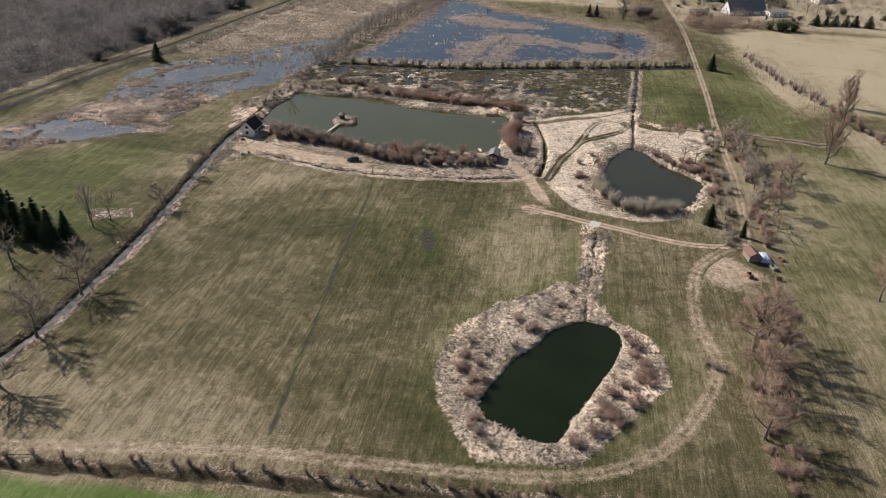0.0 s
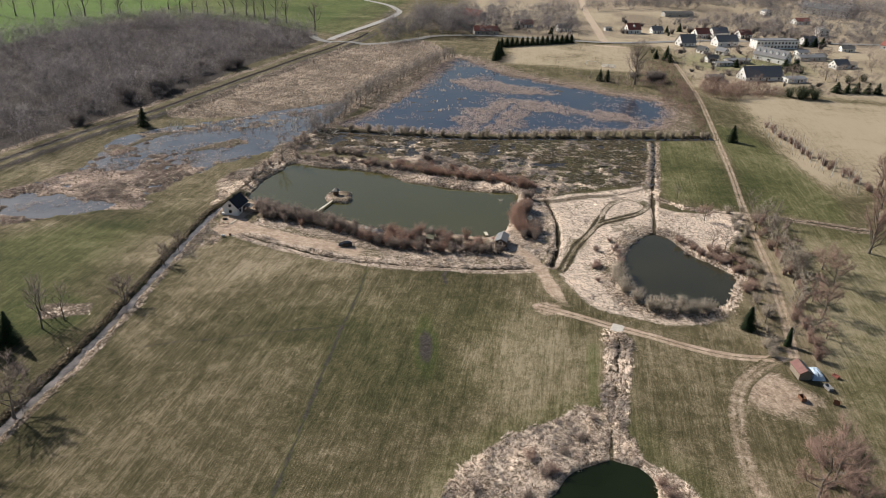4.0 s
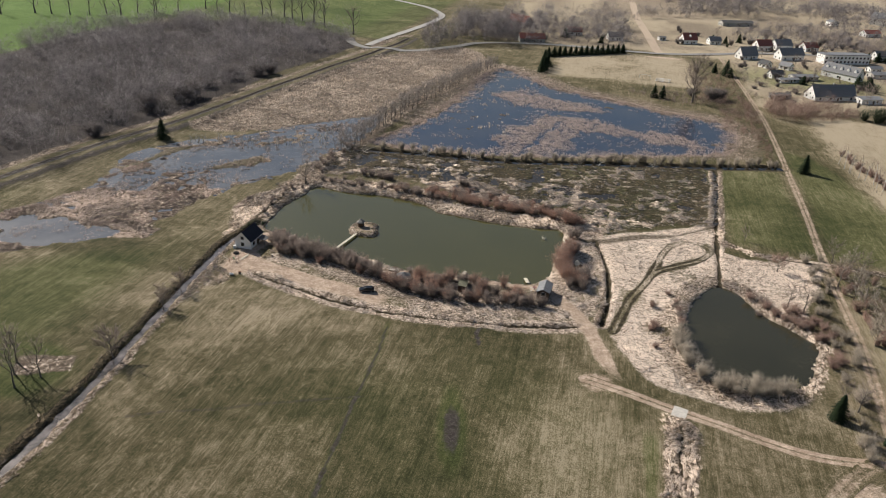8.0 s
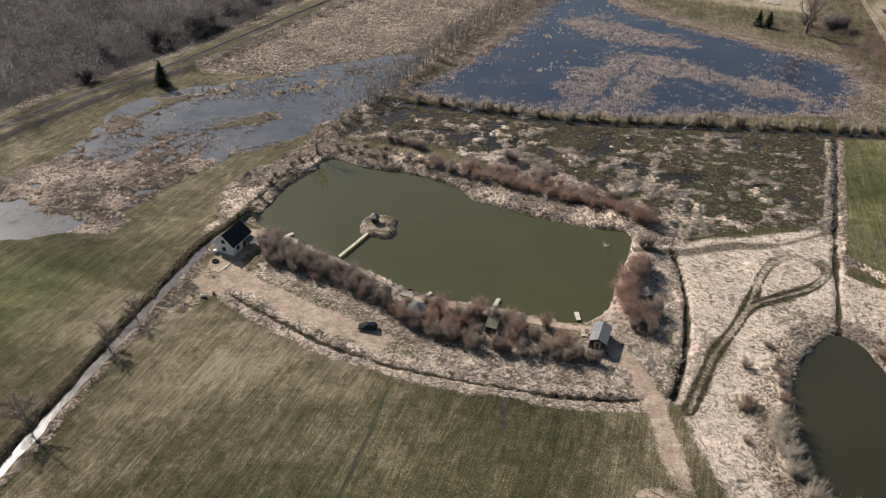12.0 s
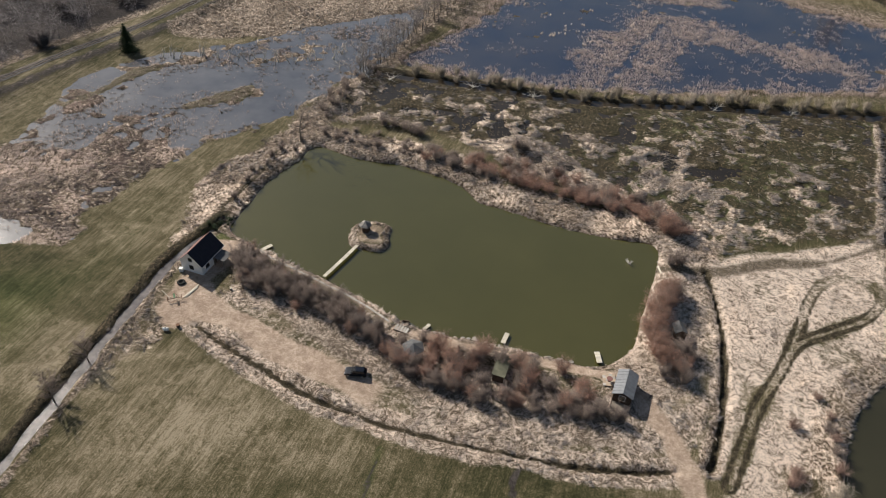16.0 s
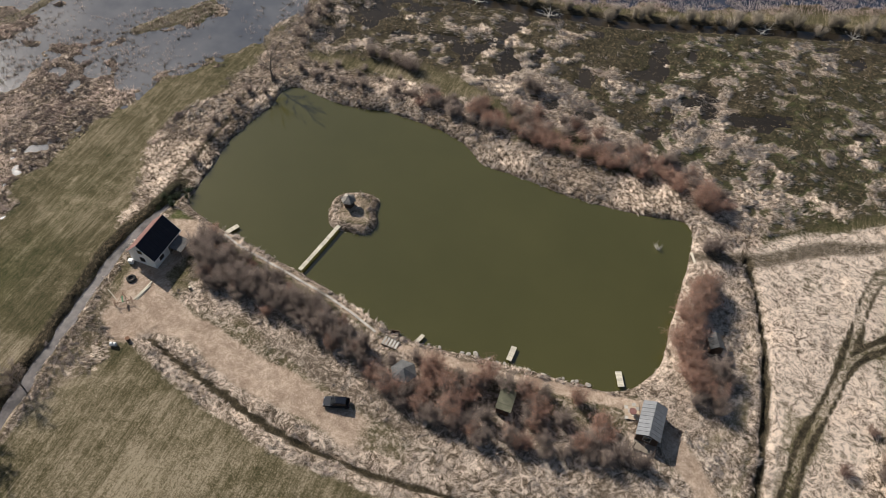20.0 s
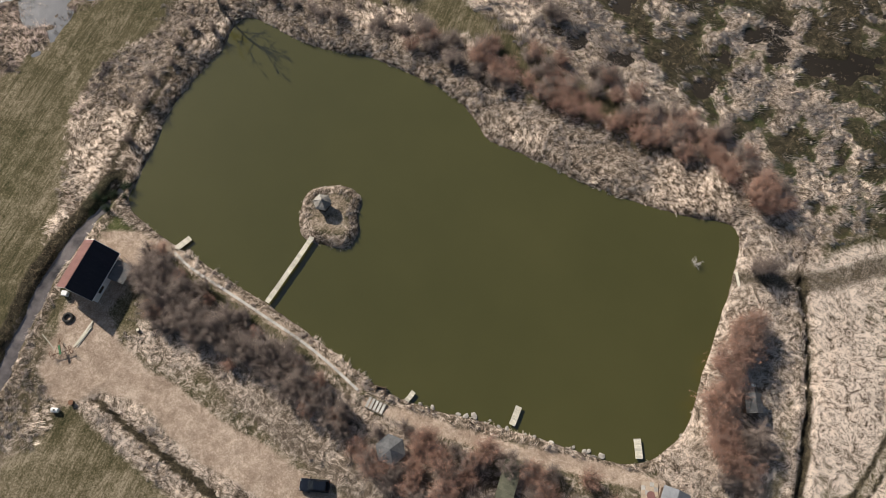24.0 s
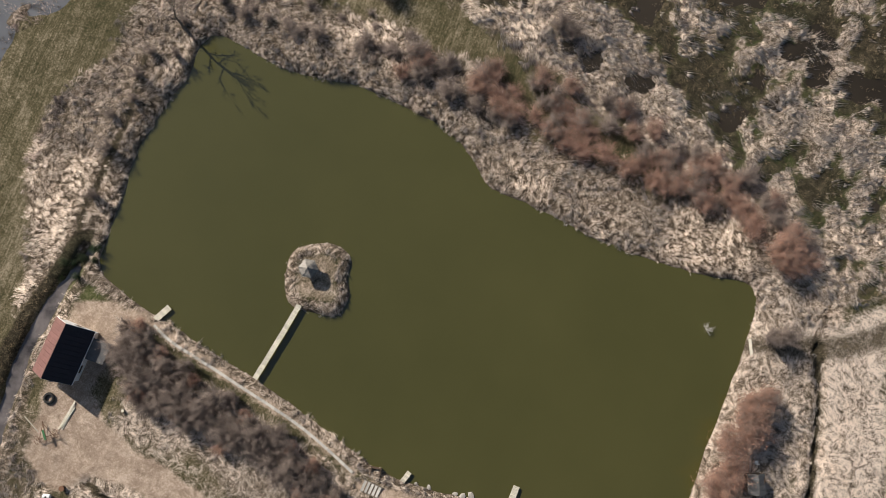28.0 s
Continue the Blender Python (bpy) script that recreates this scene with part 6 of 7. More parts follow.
# ---- buildings ----
def window(parent, x, y, z, w, h, face):
    """A window set into a wall that faces +x, -x, +y or -y of its house."""
    ax = "xy".index(face[1])
    s = 1 if face[0] == "+" else -1
    for nm, grow, d0, d1, mat in (("window", 0.08, -0.05, 0.04, WHITE), ("pane", 0.0, 0.0, 0.055, GLASS)):
        bm = bmesh.new()
        a, b = w / 2 + grow, h / 2 + grow
        if ax == 0:
            lo, hi = sorted((x + s * d0, x + s * d1))
            box(bm, lo, hi, y - a, y + a, z - b, z + b)
        else:
            lo, hi = sorted((y + s * d0, y + s * d1))
            box(bm, x - a, x + a, lo, hi, z - b, z + b)
        if nm == "window":
            frame_ob = part("window", bm, mat, parent)
        else:
            part("pane", bm, mat, frame_ob)


def roof_slab(root, w, l, eave, ridge, over, side, material, panels=0):
    """One slope of a gable roof; the ridge runs along y."""
    run, rise = w / 2 + over, ridge - eave
    slope = rise / (w / 2)
    x1, z1 = side * run, ridge - slope * run
    t = 0.14
    bm = bmesh.new()
    solid(bm, [(0, ridge + 0.02), (x1, z1 + 0.02), (x1, z1 + t), (0, ridge + t)], -l / 2 - over, l / 2 + over, "y")
    slab = part("roof", bm, material, root)
    for k in range(panels):
        y0 = -l / 2 - over + (l + 2 * over) * k / panels
        y1 = y0 + (l + 2 * over) / panels - 0.05
        bm = bmesh.new()
        solid(bm, [(side * 0.05, ridge + t - 0.02), (x1 * 1.01, z1 + t - 0.02), (x1 * 1.01, z1 + t + 0.05), (side * 0.05, ridge + t + 0.05)], y0, y1, "y")
        part("roof_panel", bm, material, slab)
    return slab


def gable_house(name, label, x, y, rot, w, l, eave, ridge, wall, roof, storeys=1, chimney=1, dormers=0, windows=3, panels=0, door=True, over=0.4, category="house", group="village houses", windows_gable=1, other=None):
    root = thing(name, label, category, group, pose(x, y, gz(x, y) - 0.05, 0, 0, rot))
    bm = bmesh.new()
    solid(bm, [(-w / 2, -0.3), (w / 2, -0.3), (w / 2, eave), (0, ridge), (-w / 2, eave)], -l / 2, l / 2, "y")
    part("wall", bm, wall, root)
    for s in (-1, 1):
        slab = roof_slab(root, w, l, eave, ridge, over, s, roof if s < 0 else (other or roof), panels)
        if s == 1 and chimney:
            for k in range(chimney):
                bm = bmesh.new()
                yy = (k + 1) * l / (chimney + 1) - l / 2
                box(bm, -0.3, 0.3, yy - 0.35, yy + 0.35, ridge - 0.8, ridge + 0.9)
                part("chimney", bm, RED_TILE if wall is not PLASTER else GREY_PLASTER, slab)
        for k in range(dormers):
            yy = -l / 2 + l * (k + 0.5) / dormers
            hx = w * 0.28
            zt = eave + (ridge - eave) * 0.62
            bm = bmesh.new()
            solid(bm, [(yy - 0.9, zt - 1.4), (yy + 0.9, zt - 1.4), (yy + 0.9, zt), (yy, zt + 0.7), (yy - 0.9, zt)], *sorted((s * 0.2, s * (hx + 0.5))), "x")
            part("dormer", bm, wall, slab)
    for s in (-1, 1):
        for f in range(storeys):
            z = 1.5 + f * 2.7
            if z + 0.7 > eave:
                continue
            for k in range(windows):
                window(root, s * w / 2, -l / 2 + l * (k + 0.5) / windows, z, min(1.2, l / windows * 0.5), 1.2, "+x" if s > 0 else "-x")
            for k in range(windows_gable):
                window(root, -w / 2 + w * (k + 0.5) / windows_gable, s * l / 2, z, 1.1, 1.2, "+y" if s > 0 else "-y")
        if ridge - eave > 2.4 and windows_gable:
            window(root, 0, s * l / 2, eave + 0.7, 1.0, 1.0, "+y" if s > 0 else "-y")
    if door:
        bm = bmesh.new()
        box(bm, w / 2 - 0.04, w / 2 + 0.06, l * 0.04, l * 0.04 + 1.0, 0, 2.05, bevel=0.02)
        part("door", bm, DARK_WOOD, root)
    return root


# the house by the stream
# East slope's darkness is put into its colour: near-black blue beside the red.
home = gable_house("house", "small white house with a red sheet-metal roof by the stream", -27.2, -5.7, -1, 5.4, 7.6, 2.9, 5.5, PLASTER, RED_SHEET, 1, 0, 0, 2, 12, True, 0.35, group="", other=DARK_SLOPE)
for face, yy in (("gutter", 3.06),):
    for s in (-1, 1):
        bm = bmesh.new()
        cyl(bm, (s * 3.1, -4.1, 2.5), (s * 3.1, 4.1, 2.5), 0.07, n=8)
        part("gutter", bm, WHITE, home)
for s in (-1, 1):
    bm = bmesh.new()
    solid(bm, [(-3.1, 2.5), (0, 5.5), (3.1, 2.5), (3.1, 2.7), (0, 5.7), (-3.1, 2.7)], s * 4.12 - 0.05, s * 4.12 + 0.05, "y")
    part("bargeboard", bm, WHITE, home)
bm = bmesh.new()
box(bm, -0.4, 0.4, -0.35, 0.35, 0, 0.9, bevel=0.06)
box(bm, -0.3, 0.3, -0.37, -0.34, 0.2, 0.7)
meter = thing("storage_box", "white storage box standing against the house", "box", m=pose(-29.7, -10.1, gz(-29.7, -10.1), 0, 0, 12))
part("body", bm, WHITE, meter)
bm = bmesh.new()
box(bm, -0.44, 0.44, -0.4, 0.4, 0.9, 0.97, bevel=0.02)
part("lid", bm, WHITE, meter)
# a lean-to beside it
lean = thing("lean_to", "small grey lean-to roof on posts beside the house", "shelter", m=pose(-23.0, -4.2, gz(-23, -4.2), 0, 0, 0))
bm = bmesh.new()
box(bm, -1.3, 1.3, -1.6, 1.6, 2.05, 2.15, Matrix.Rotation(radians(7), 4, "Y"))
part("roof", bm, FELT, lean)
for sx in (-1.1, 1.1):
    for sy in (-1.4, 1.4):
        bm = bmesh.new()
        box(bm, sx - 0.06, sx + 0.06, sy - 0.06, sy + 0.06, -0.1, 2.08)
        part("post", bm, OLD_WOOD, lean)

# the grey shed at the pond's corner
shed = gable_house("shed", "wooden shed with a grey sheet-metal gable roof", 66.5, -8.2, -2, 3.4, 5.9, 2.2, 3.0, DARK_WOOD, GREY_SHEET, 1, 0, 0, 1, 9, True, 0.25, "shed", "")
bm = bmesh.new()
solid(bm, [(-1.7, -4.6), (1.7, -4.6), (1.7, -2.95), (-1.7, -2.95)], 0.02, 0.14)
part("porch_floor", bm, OLD_WOOD, shed)
for sx in (-1.6, 1.6):
    bm = bmesh.new()
    box(bm, sx - 0.06, sx + 0.06, -4.5, -4.38, 0.1, 2.0)
    part("porch_post", bm, DARK_WOOD, shed)
# terrace with a round table beside it
ter = thing("terrace", "pale paved terrace in front of the shed", "terrace", m=pose(63.4, -6.6, gz(63.4, -6.6) + 0.05, 0, 0, 12))
for i in range(4):
    for j in range(5):
        bm = bmesh.new()
        box(bm, i * 0.62 - 1.2, i * 0.62 - 0.6, j * 0.62 - 1.5, j * 0.62 - 0.9, 0, 0.07, bevel=0.015)
        part("slab", bm, RUT if (i + j) % 3 else CONCRETE, ter)
tab = thing("garden_table", "round rust-red garden table on the terrace", "table", m=pose(63.5, -6.9, gz(63.5, -6.9) + 0.11))
bm = bmesh.new()
cyl(bm, (0, 0, 0.70), (0, 0, 0.75), 0.6, n=20)
part("tabletop", bm, RED_SHEET, tab)
bm = bmesh.new()
cyl(bm, (0, 0, 0), (0, 0, 0.7), 0.06, n=8)
cyl(bm, (0, 0, 0), (0, 0, 0.04), 0.3, n=12)
part("pedestal", bm, DARK_WOOD, tab)

# the dark hut under the eastern bushes, and the hut in the thicket
gable_house("hut", "small dark wooden hut under rusty oak bushes", 74.6, 11.2, 20, 2.2, 2.6, 1.8, 2.5, DARK_WOOD, FELT, 1, 0, 0, 0, 4, True, 0.2, "hut", "", 0)
MOSS = simple("mossy_roofing_felt", (0.050, 0.052, 0.036), (0.20, 0.195, 0.135), 0.9, 0.95, vary=0.05, dist=0.1, bumpy=0.6)
low_shed = thing("shed", "long low dark shed with a mossy grey-green flat roof", "shed", m=pose(43.5, -12.2, gz(43.5, -12.2) - 0.05, 0, 0, 2))
for x0, x1, y0, y1 in ((-1.05, -0.95, -2.5, 2.5), (0.95, 1.05, -2.5, 2.5), (-0.95, 0.95, 2.4, 2.5), (-0.95, 0.95, -2.5, -2.4)):
    bm = bmesh.new()
    box(bm, x0, x1, y0, y1, 0, 2.0)
    part("wall", bm, DARK_WOOD, low_shed)
for k in range(5):
    bm = bmesh.new()
    box(bm, -1.3, 1.3, -2.8 + k * 1.12, -1.7 + k * 1.12, 2.0, 2.06, Matrix.Rotation(radians(3), 4, "Y") @ Matrix.Translation((0, 0, 0.02 * (k % 2))))
    part("roof_panel", bm, MOSS, low_shed)
bm = bmesh.new()
box(bm, -0.45, 0.45, 2.5, 2.55, 0.05, 1.85)
part("door", bm, OLD_WOOD, low_shed)

# the round pavilion
pav = thing("pavilion", "six-sided open pavilion with a grey felt roof", "pavilion", m=pose(26.3, -14.2, gz(26.3, -14.2) - 0.05))
hexa = [(math.cos(k * math.pi / 3) * 2.3, math.sin(k * math.pi / 3) * 2.3) for k in range(6)]
for k in range(6):
    a, b = hexa[k], hexa[(k + 1) % 6]
    bm = bmesh.new()
    vs = [bm.verts.new(p) for p in ((*a, 2.2), (*b, 2.2), (0, 0, 3.3), (*a, 2.28), (*b, 2.28), (0, 0, 3.4))]
    for f in ((0, 1, 2), (3, 5, 4), (0, 3, 4, 1), (1, 4, 5, 2), (2, 5, 3, 0)):
        bm.faces.new([vs[i] for i in f])
    part("roof_panel", bm, FELT, pav)
    bm = bmesh.new()
    cyl(bm, (a[0] * 0.86, a[1] * 0.86, 0), (a[0] * 0.86, a[1] * 0.86, 2.3), 0.08, n=6)
    part("post", bm, DARK_WOOD, pav)
    if k:
        bm = bmesh.new()
        cyl(bm, (a[0] * 0.86, a[1] * 0.86, 0.95), (b[0] * 0.86, b[1] * 0.86, 0.95), 0.05, n=6)
        part("railing", bm, DARK_WOOD, pav)

# ---- island, footbridge and jetties ----
hut = thing("island_hut", "six-sided hut with a rough grey brushwood roof on the island", "hut", m=pose(1.5, 17.9, gz(1.5, 17.9) - 0.05, 0, 0, 12))
bm = bmesh.new()
solid(bm, [(math.cos(k * math.pi / 3) * 1.05, math.sin(k * math.pi / 3) * 1.05) for k in range(6)], 0, 1.9)
part("wall", bm, DARK_WOOD, hut)
rr = random.Random(8)
for k in range(6):
    t0, t1 = k * math.pi / 3 - 0.03, (k + 1) * math.pi / 3 + 0.03
    bm = bmesh.new()
    pts = [(math.cos(t0) * 1.55, math.sin(t0) * 1.55, 1.65 + rr.uniform(-0.05, 0.05)), (math.cos(t1) * 1.55, math.sin(t1) * 1.55, 1.65 + rr.uniform(-0.05, 0.05)), (0, 0, 2.7)]
    vs = [bm.verts.new(p) for p in pts] + [bm.verts.new((p[0] * 0.98, p[1] * 0.98, p[2] + 0.22)) for p in pts]
    for f in ((0, 1, 2), (3, 5, 4), (0, 3, 4, 1), (1, 4, 5, 2), (2, 5, 3, 0)):
        bm.faces.new([vs[i] for i in f])
    bmesh.ops.subdivide_edges(bm, edges=bm.edges, cuts=3, use_grid_fill=True)
    for v in bm.verts:
        v.co += Vector((rr.uniform(-0.05, 0.05), rr.uniform(-0.05, 0.05), rr.uniform(-0.07, 0.07)))
    part("roof_panel", bm, THATCH, hut)
bridge = thing("footbridge", "narrow pale plank footbridge to the island", "bridge")
mid_line = smooth([(-0.2, -0.2), (0.45, 3.4), (1.15, 7.4), (1.75, 11.2), (2.0, 13.4), (1.9, 14.8), (1.65, 16.8)], False, 0.28)
for k in range(len(mid_line) - 1):
    p, q = mid_line[k], mid_line[k + 1]
    d = (q - p) / np.linalg.norm(q - p)
    ang = math.atan2(d[1], d[0])
    bm = bmesh.new()
    ln = float(np.linalg.norm(q - p))
    box(bm, 0.01, ln - 0.015, -0.4 + rr.uniform(-0.03, 0.03), 0.4 + rr.uniform(-0.03, 0.03), 0.22, 0.27, Matrix.Translation((p[0], p[1], 0)) @ Matrix.Rotation(ang, 4, "Z"))
    part("plank", bm, PLANK, bridge)
for s in (-0.3, 0.3):
    ln = strip(mid_line, s)
    a = np.column_stack([ln, np.full(len(ln), 0.15)])
    mesh_part("beam", *tubes(a[:-1], a[1:], np.full(len(a) - 1, 0.07), np.full(len(a) - 1, 0.07), 4), OLD_WOOD, bridge)
    for k in range(4, len(ln) - 8, 8):
        bm = bmesh.new()
        cyl(bm, (ln[k][0], ln[k][1], -1.5), (ln[k][0], ln[k][1], 0.2), 0.07, n=6)
        part("pile", bm, OLD_WOOD, bridge)


def jetty(label, x, y, rot, w, l, z=-0.02):
    root = thing("jetty", label, "jetty", "jetties on the pond", pose(x, y, 0, 0, 0, rot))
    n = max(4, round(l / 0.22))
    for k in range(n):
        bm = bmesh.new()
        box(bm, -w / 2 + rr.uniform(-0.02, 0.02), w / 2 + rr.uniform(-0.02, 0.02), -l / 2 + k * l / n, -l / 2 + (k + 1) * l / n - 0.015, z, z + 0.05)
        part("plank", bm, PLANK, root)
    for sx in (-1, 1):
        bm = bmesh.new()
        box(bm, sx * w * 0.36 - 0.05, sx * w * 0.36 + 0.05, -l / 2, l / 2, z - 0.13, z)
        part("beam", bm, OLD_WOOD, root)
        for sy in (-1, 1):
            bm = bmesh.new()
            cyl(bm, (sx * w * 0.4, sy * l * 0.42, -1.7), (sx * w * 0.4, sy * l * 0.42, z - 0.02), 0.06, n=6)
            part("pile", bm, OLD_WOOD, root)


jetty("short pale plank jetty on the pond", -16.9, 4.0, -27, 0.95, 2.8)
jetty("short pale plank jetty below the boardwalk", 41.8, -2.9, -3, 0.95, 3.0)
jetty("skewed pale plank jetty at the pond's corner", 60.4, -1.0, 22, 1.1, 2.9)
jetty("tiny pale plank jetty beside the steps", 26.0, -5.8, -18, 0.75, 1.8)
board = thing("plank_footway", "weathered narrow plank laid on the east bank", "plank", m=pose(68.6, 30.1, gz(68.6, 30.1) + 0.04, 0, 0, 24))
bm = bmesh.new()
box(bm, -0.22, 0.22, -1.4, 1.4, 0, 0.09, bevel=0.02)
part("board", bm, PLANK, board)

# concrete edging path along the pond, steps and sluice
PATH_LINE = smooth([(-17.2, 2.0), (-13.7, 0.6), (-6.5, -0.9), (0, -2.3), (7.2, -3.9), (12.7, -5.6), (18.4, -7.8)], False, 1.0)
kerb = tagged(new("footpath"), "pale concrete slab path along the pond bank", "path", kind="structure")
pz = height(PATH_LINE[:, 0], PATH_LINE[:, 1])
for k in range(len(PATH_LINE) - 1):
    p, q = PATH_LINE[k], PATH_LINE[k + 1]
    ang = math.atan2(q[1] - p[1], q[0] - p[0])
    bm = bmesh.new()
    box(bm, 0.01, float(np.linalg.norm(q - p)) - 0.02, -0.2, 0.2, 0.0, 0.1, Matrix.Translation((p[0], p[1], max(pz[k], 0.05) + 0.06 + rr.uniform(-0.015, 0.015))) @ Matrix.Rotation(ang, 4, "Z"))
    part("slab", bm, CONCRETE, kerb)
steps_ob = thing("steps", "four grey wooden steps down to the sluice", "steps", m=pose(21.8, -9.0, gz(21.8, -9.0), 0, 0, -4))
for k in range(5):
    bm = bmesh.new()
    box(bm, -1.4 + k * 0.58, -1.0 + k * 0.58, -0.8, 0.8, 0.12 + (4 - k) * 0.05, 0.2 + (4 - k) * 0.05)
    part("tread", bm, CONCRETE, steps_ob)
for s in (-0.82, 0.82):
    bm = bmesh.new()
    box(bm, -1.5, 1.5, s - 0.06, s + 0.06, 0.0, 0.3)
    part("stringer", bm, OLD_WOOD, steps_ob)
sluice = thing("sluice_box", "dark open concrete sluice box at the water's edge", "sluice", m=pose(21.6, -6.9, -0.6, 0, 0, 10))
for x0, x1, y0, y1 in ((-0.8, -0.65, -0.9, 0.9), (0.65, 0.8, -0.9, 0.9), (-0.65, 0.65, -0.9, -0.75), (-0.65, 0.65, 0.75, 0.9)):
    bm = bmesh.new()
    box(bm, x0, x1, y0, y1, -0.6, 0.95)
    part("side_wall", bm, DARK_WOOD, sluice)

# stones along the southern shore
shore = smooth([(28, -6.4), (34.8, -5.4), (41.8, -4.9), (47.8, -4.7), (56, -4.0)], False, 0.9)
for k, (x, y) in enumerate(shore):
    if rr.random() < 0.55:
        continue
    st_ob = thing("boulder", "pale rounded field stone on the pond's shore", "stone", "stones on the shore", pose(x + rr.uniform(-0.4, 0.4), y + rr.uniform(-0.3, 0.3), max(gz(x, y), -0.4) + 0.02, 0, 0, rr.uniform(0, 360)))
    bm = bmesh.new()
    bmesh.ops.create_icosphere(bm, subdivisions=2, radius=rr.choice((0.16, 0.22, 0.28, 0.42)))
    for v in bm.verts:
        v.co *= 1 + rr.uniform(-0.2, 0.2)
        v.co.z *= 0.5
        v.co.x *= 1.4
    part("stone", bm, STONE, st_ob)

# ---- yard ----
tyre = thing("tyre", "large old black tractor tyre lying in the yard", "tyre", m=pose(-27.5, -13.3, gz(-27.5, -13.3)))
bm = bmesh.new()
n, m_ = 24, 10
ring = [[bm.verts.new(((0.62 + 0.2 * math.cos(b * 2 * math.pi / m_)) * math.cos(a * 2 * math.pi / n), (0.62 + 0.2 * math.cos(b * 2 * math.pi / m_)) * math.sin(a * 2 * math.pi / n), 0.2 + 0.2 * math.sin(b * 2 * math.pi / m_))) for b in range(m_)] for a in range(n)]
for a in range(n):
    for b in range(m_):
        bm.faces.new((ring[a][b], ring[(a + 1) % n][b], ring[(a + 1) % n][(b + 1) % m_], ring[a][(b + 1) % m_]))
part("casing", bm, BLACK, tyre, smooth_faces=True)
for k in range(24):
    bm = bmesh.new()
    box(bm, 0.78, 0.86, -0.05, 0.05, 0.05, 0.35, Matrix.Rotation(k * math.pi / 12, 4, "Z"))
    part("tread_lug", bm, BLACK, tyre)
pile = thing("board_pile", "long pale boards stacked on the sandy yard", "boards", m=pose(-23.9, -14.7, gz(-23.9, -14.7), 0, 0, -8))
for k, (dx, dz, ln, dr) in enumerate(((-0.22, 0, 2.3, 0), (0.02, 0, 2.2, 1), (0.26, 0, 2.1, -1), (-0.1, 0.08, 2.2, 2), (0.14, 0.08, 1.9, -3))):
    bm = bmesh.new()
    box(bm, dx - 0.11, dx + 0.11, -ln + 0.3 * (k % 2), ln - 0.4 * (k % 3), dz + 0.02, dz + 0.09, Matrix.Rotation(radians(dr), 4, "Z"))
    part("board", bm, PLANK, pile)
harrow = thing("farm_implement", "rusty hay rake with a drawbar and green seat arm", "implement", m=pose(-25.4, -18.4, gz(-25.4, -18.4), 0, 0, 40))
for a, b, r in (((-1.4, 0, 0.7), (1.4, 0, 0.7), 0.06), ((0, 0, 0.7), (0, 2.4, 0.45), 0.05), ((-1.0, 0, 0.7), (0, 2.0, 0.5), 0.04), ((1.0, 0, 0.7), (0, 2.0, 0.5), 0.04)):
    bm = bmesh.new()
    cyl(bm, a, b, r, n=6)
    part("beam", bm, RUST, harrow)
for s in (-1.4, 1.4):
    wheel = None
    bm = bmesh.new()
    for k in range(16):
        t0, t1 = k * math.pi / 8, (k + 1) * math.pi / 8
        cyl(bm, (s, math.cos(t0) * 0.65, 0.66 + math.sin(t0) * 0.65), (s, math.cos(t1) * 0.65, 0.66 + math.sin(t1) * 0.65), 0.035, n=5)
    wheel = part("wheel", bm, RUST, harrow)
    for k in range(6):
        t0 = k * math.pi / 3
        bm = bmesh.new()
        cyl(bm, (s, 0, 0.66), (s, math.cos(t0) * 0.65, 0.66 + math.sin(t0) * 0.65), 0.018, n=4)
        part("spoke", bm, RUST, wheel)
for k in range(12):
    bm = bmesh.new()
    x = -1.2 + k * 0.218
    cyl(bm, (x, -0.05, 0.66), (x, -0.6, 0.35), 0.018, n=4)
    cyl(bm, (x, -0.6, 0.35), (x, -0.45, 0.03), 0.018, n=4)
    part("tine", bm, RUST, harrow)
bm = bmesh.new()
box(bm, -0.15, 0.15, -0.4, 1.1, 1.0, 1.09, bevel=0.03)
part("seat_arm", bm, GREEN_PAINT, harrow)
bm = bmesh.new()
cyl(bm, (0, 0.2, 0.7), (0, 0.2, 1.02), 0.04, n=6)
part("seat_post", bm, RUST, harrow)
pole = thing("fallen_pole", "pale debarked pole lying in the yard", "pole", m=pose(-28.4, -17.6, gz(-28.4, -17.6) + 0.08))
bm = bmesh.new()
cyl(bm, (-1.4, 0.7, 0), (1.5, -0.7, 0.03), 0.09, 0.06, n=8)
part("stem", bm, PLANK, pole)
drum = thing("water_tank", "white plastic tank lying on the grass", "tank", m=pose(-22.0, -26.2, gz(-22, -26.2), 0, 0, 15))
bm = bmesh.new()
cyl(bm, (-0.55, 0, 0.38), (0.55, 0, 0.38), 0.36, n=16)
bmesh.ops.bevel(bm, geom=[e for e in bm.edges if len(e.link_faces) == 2 and e.calc_face_angle() > 1], offset=0.06, segments=2, affect="EDGES")
part("shell", bm, WHITE, drum)
bm = bmesh.new()
cyl(bm, (0, 0, 0.7), (0, 0, 0.8), 0.13, n=10)
part("cap", bm, BLACK, drum)
bucket = thing("barrel", "squat dark barrel standing on the grass", "barrel", m=pose(-20.4, -24.4, gz(-20.4, -24.4)))
bm = bmesh.new()
cyl(bm, (0, 0, 0), (0, 0, 0.6), 0.33, 0.36, n=14)
part("body", bm, DARK_WOOD, bucket)
bm = bmesh.new()
cyl(bm, (0, 0, 0.56), (0, 0, 0.63), 0.39, n=14)
part("rim", bm, RUST, bucket)
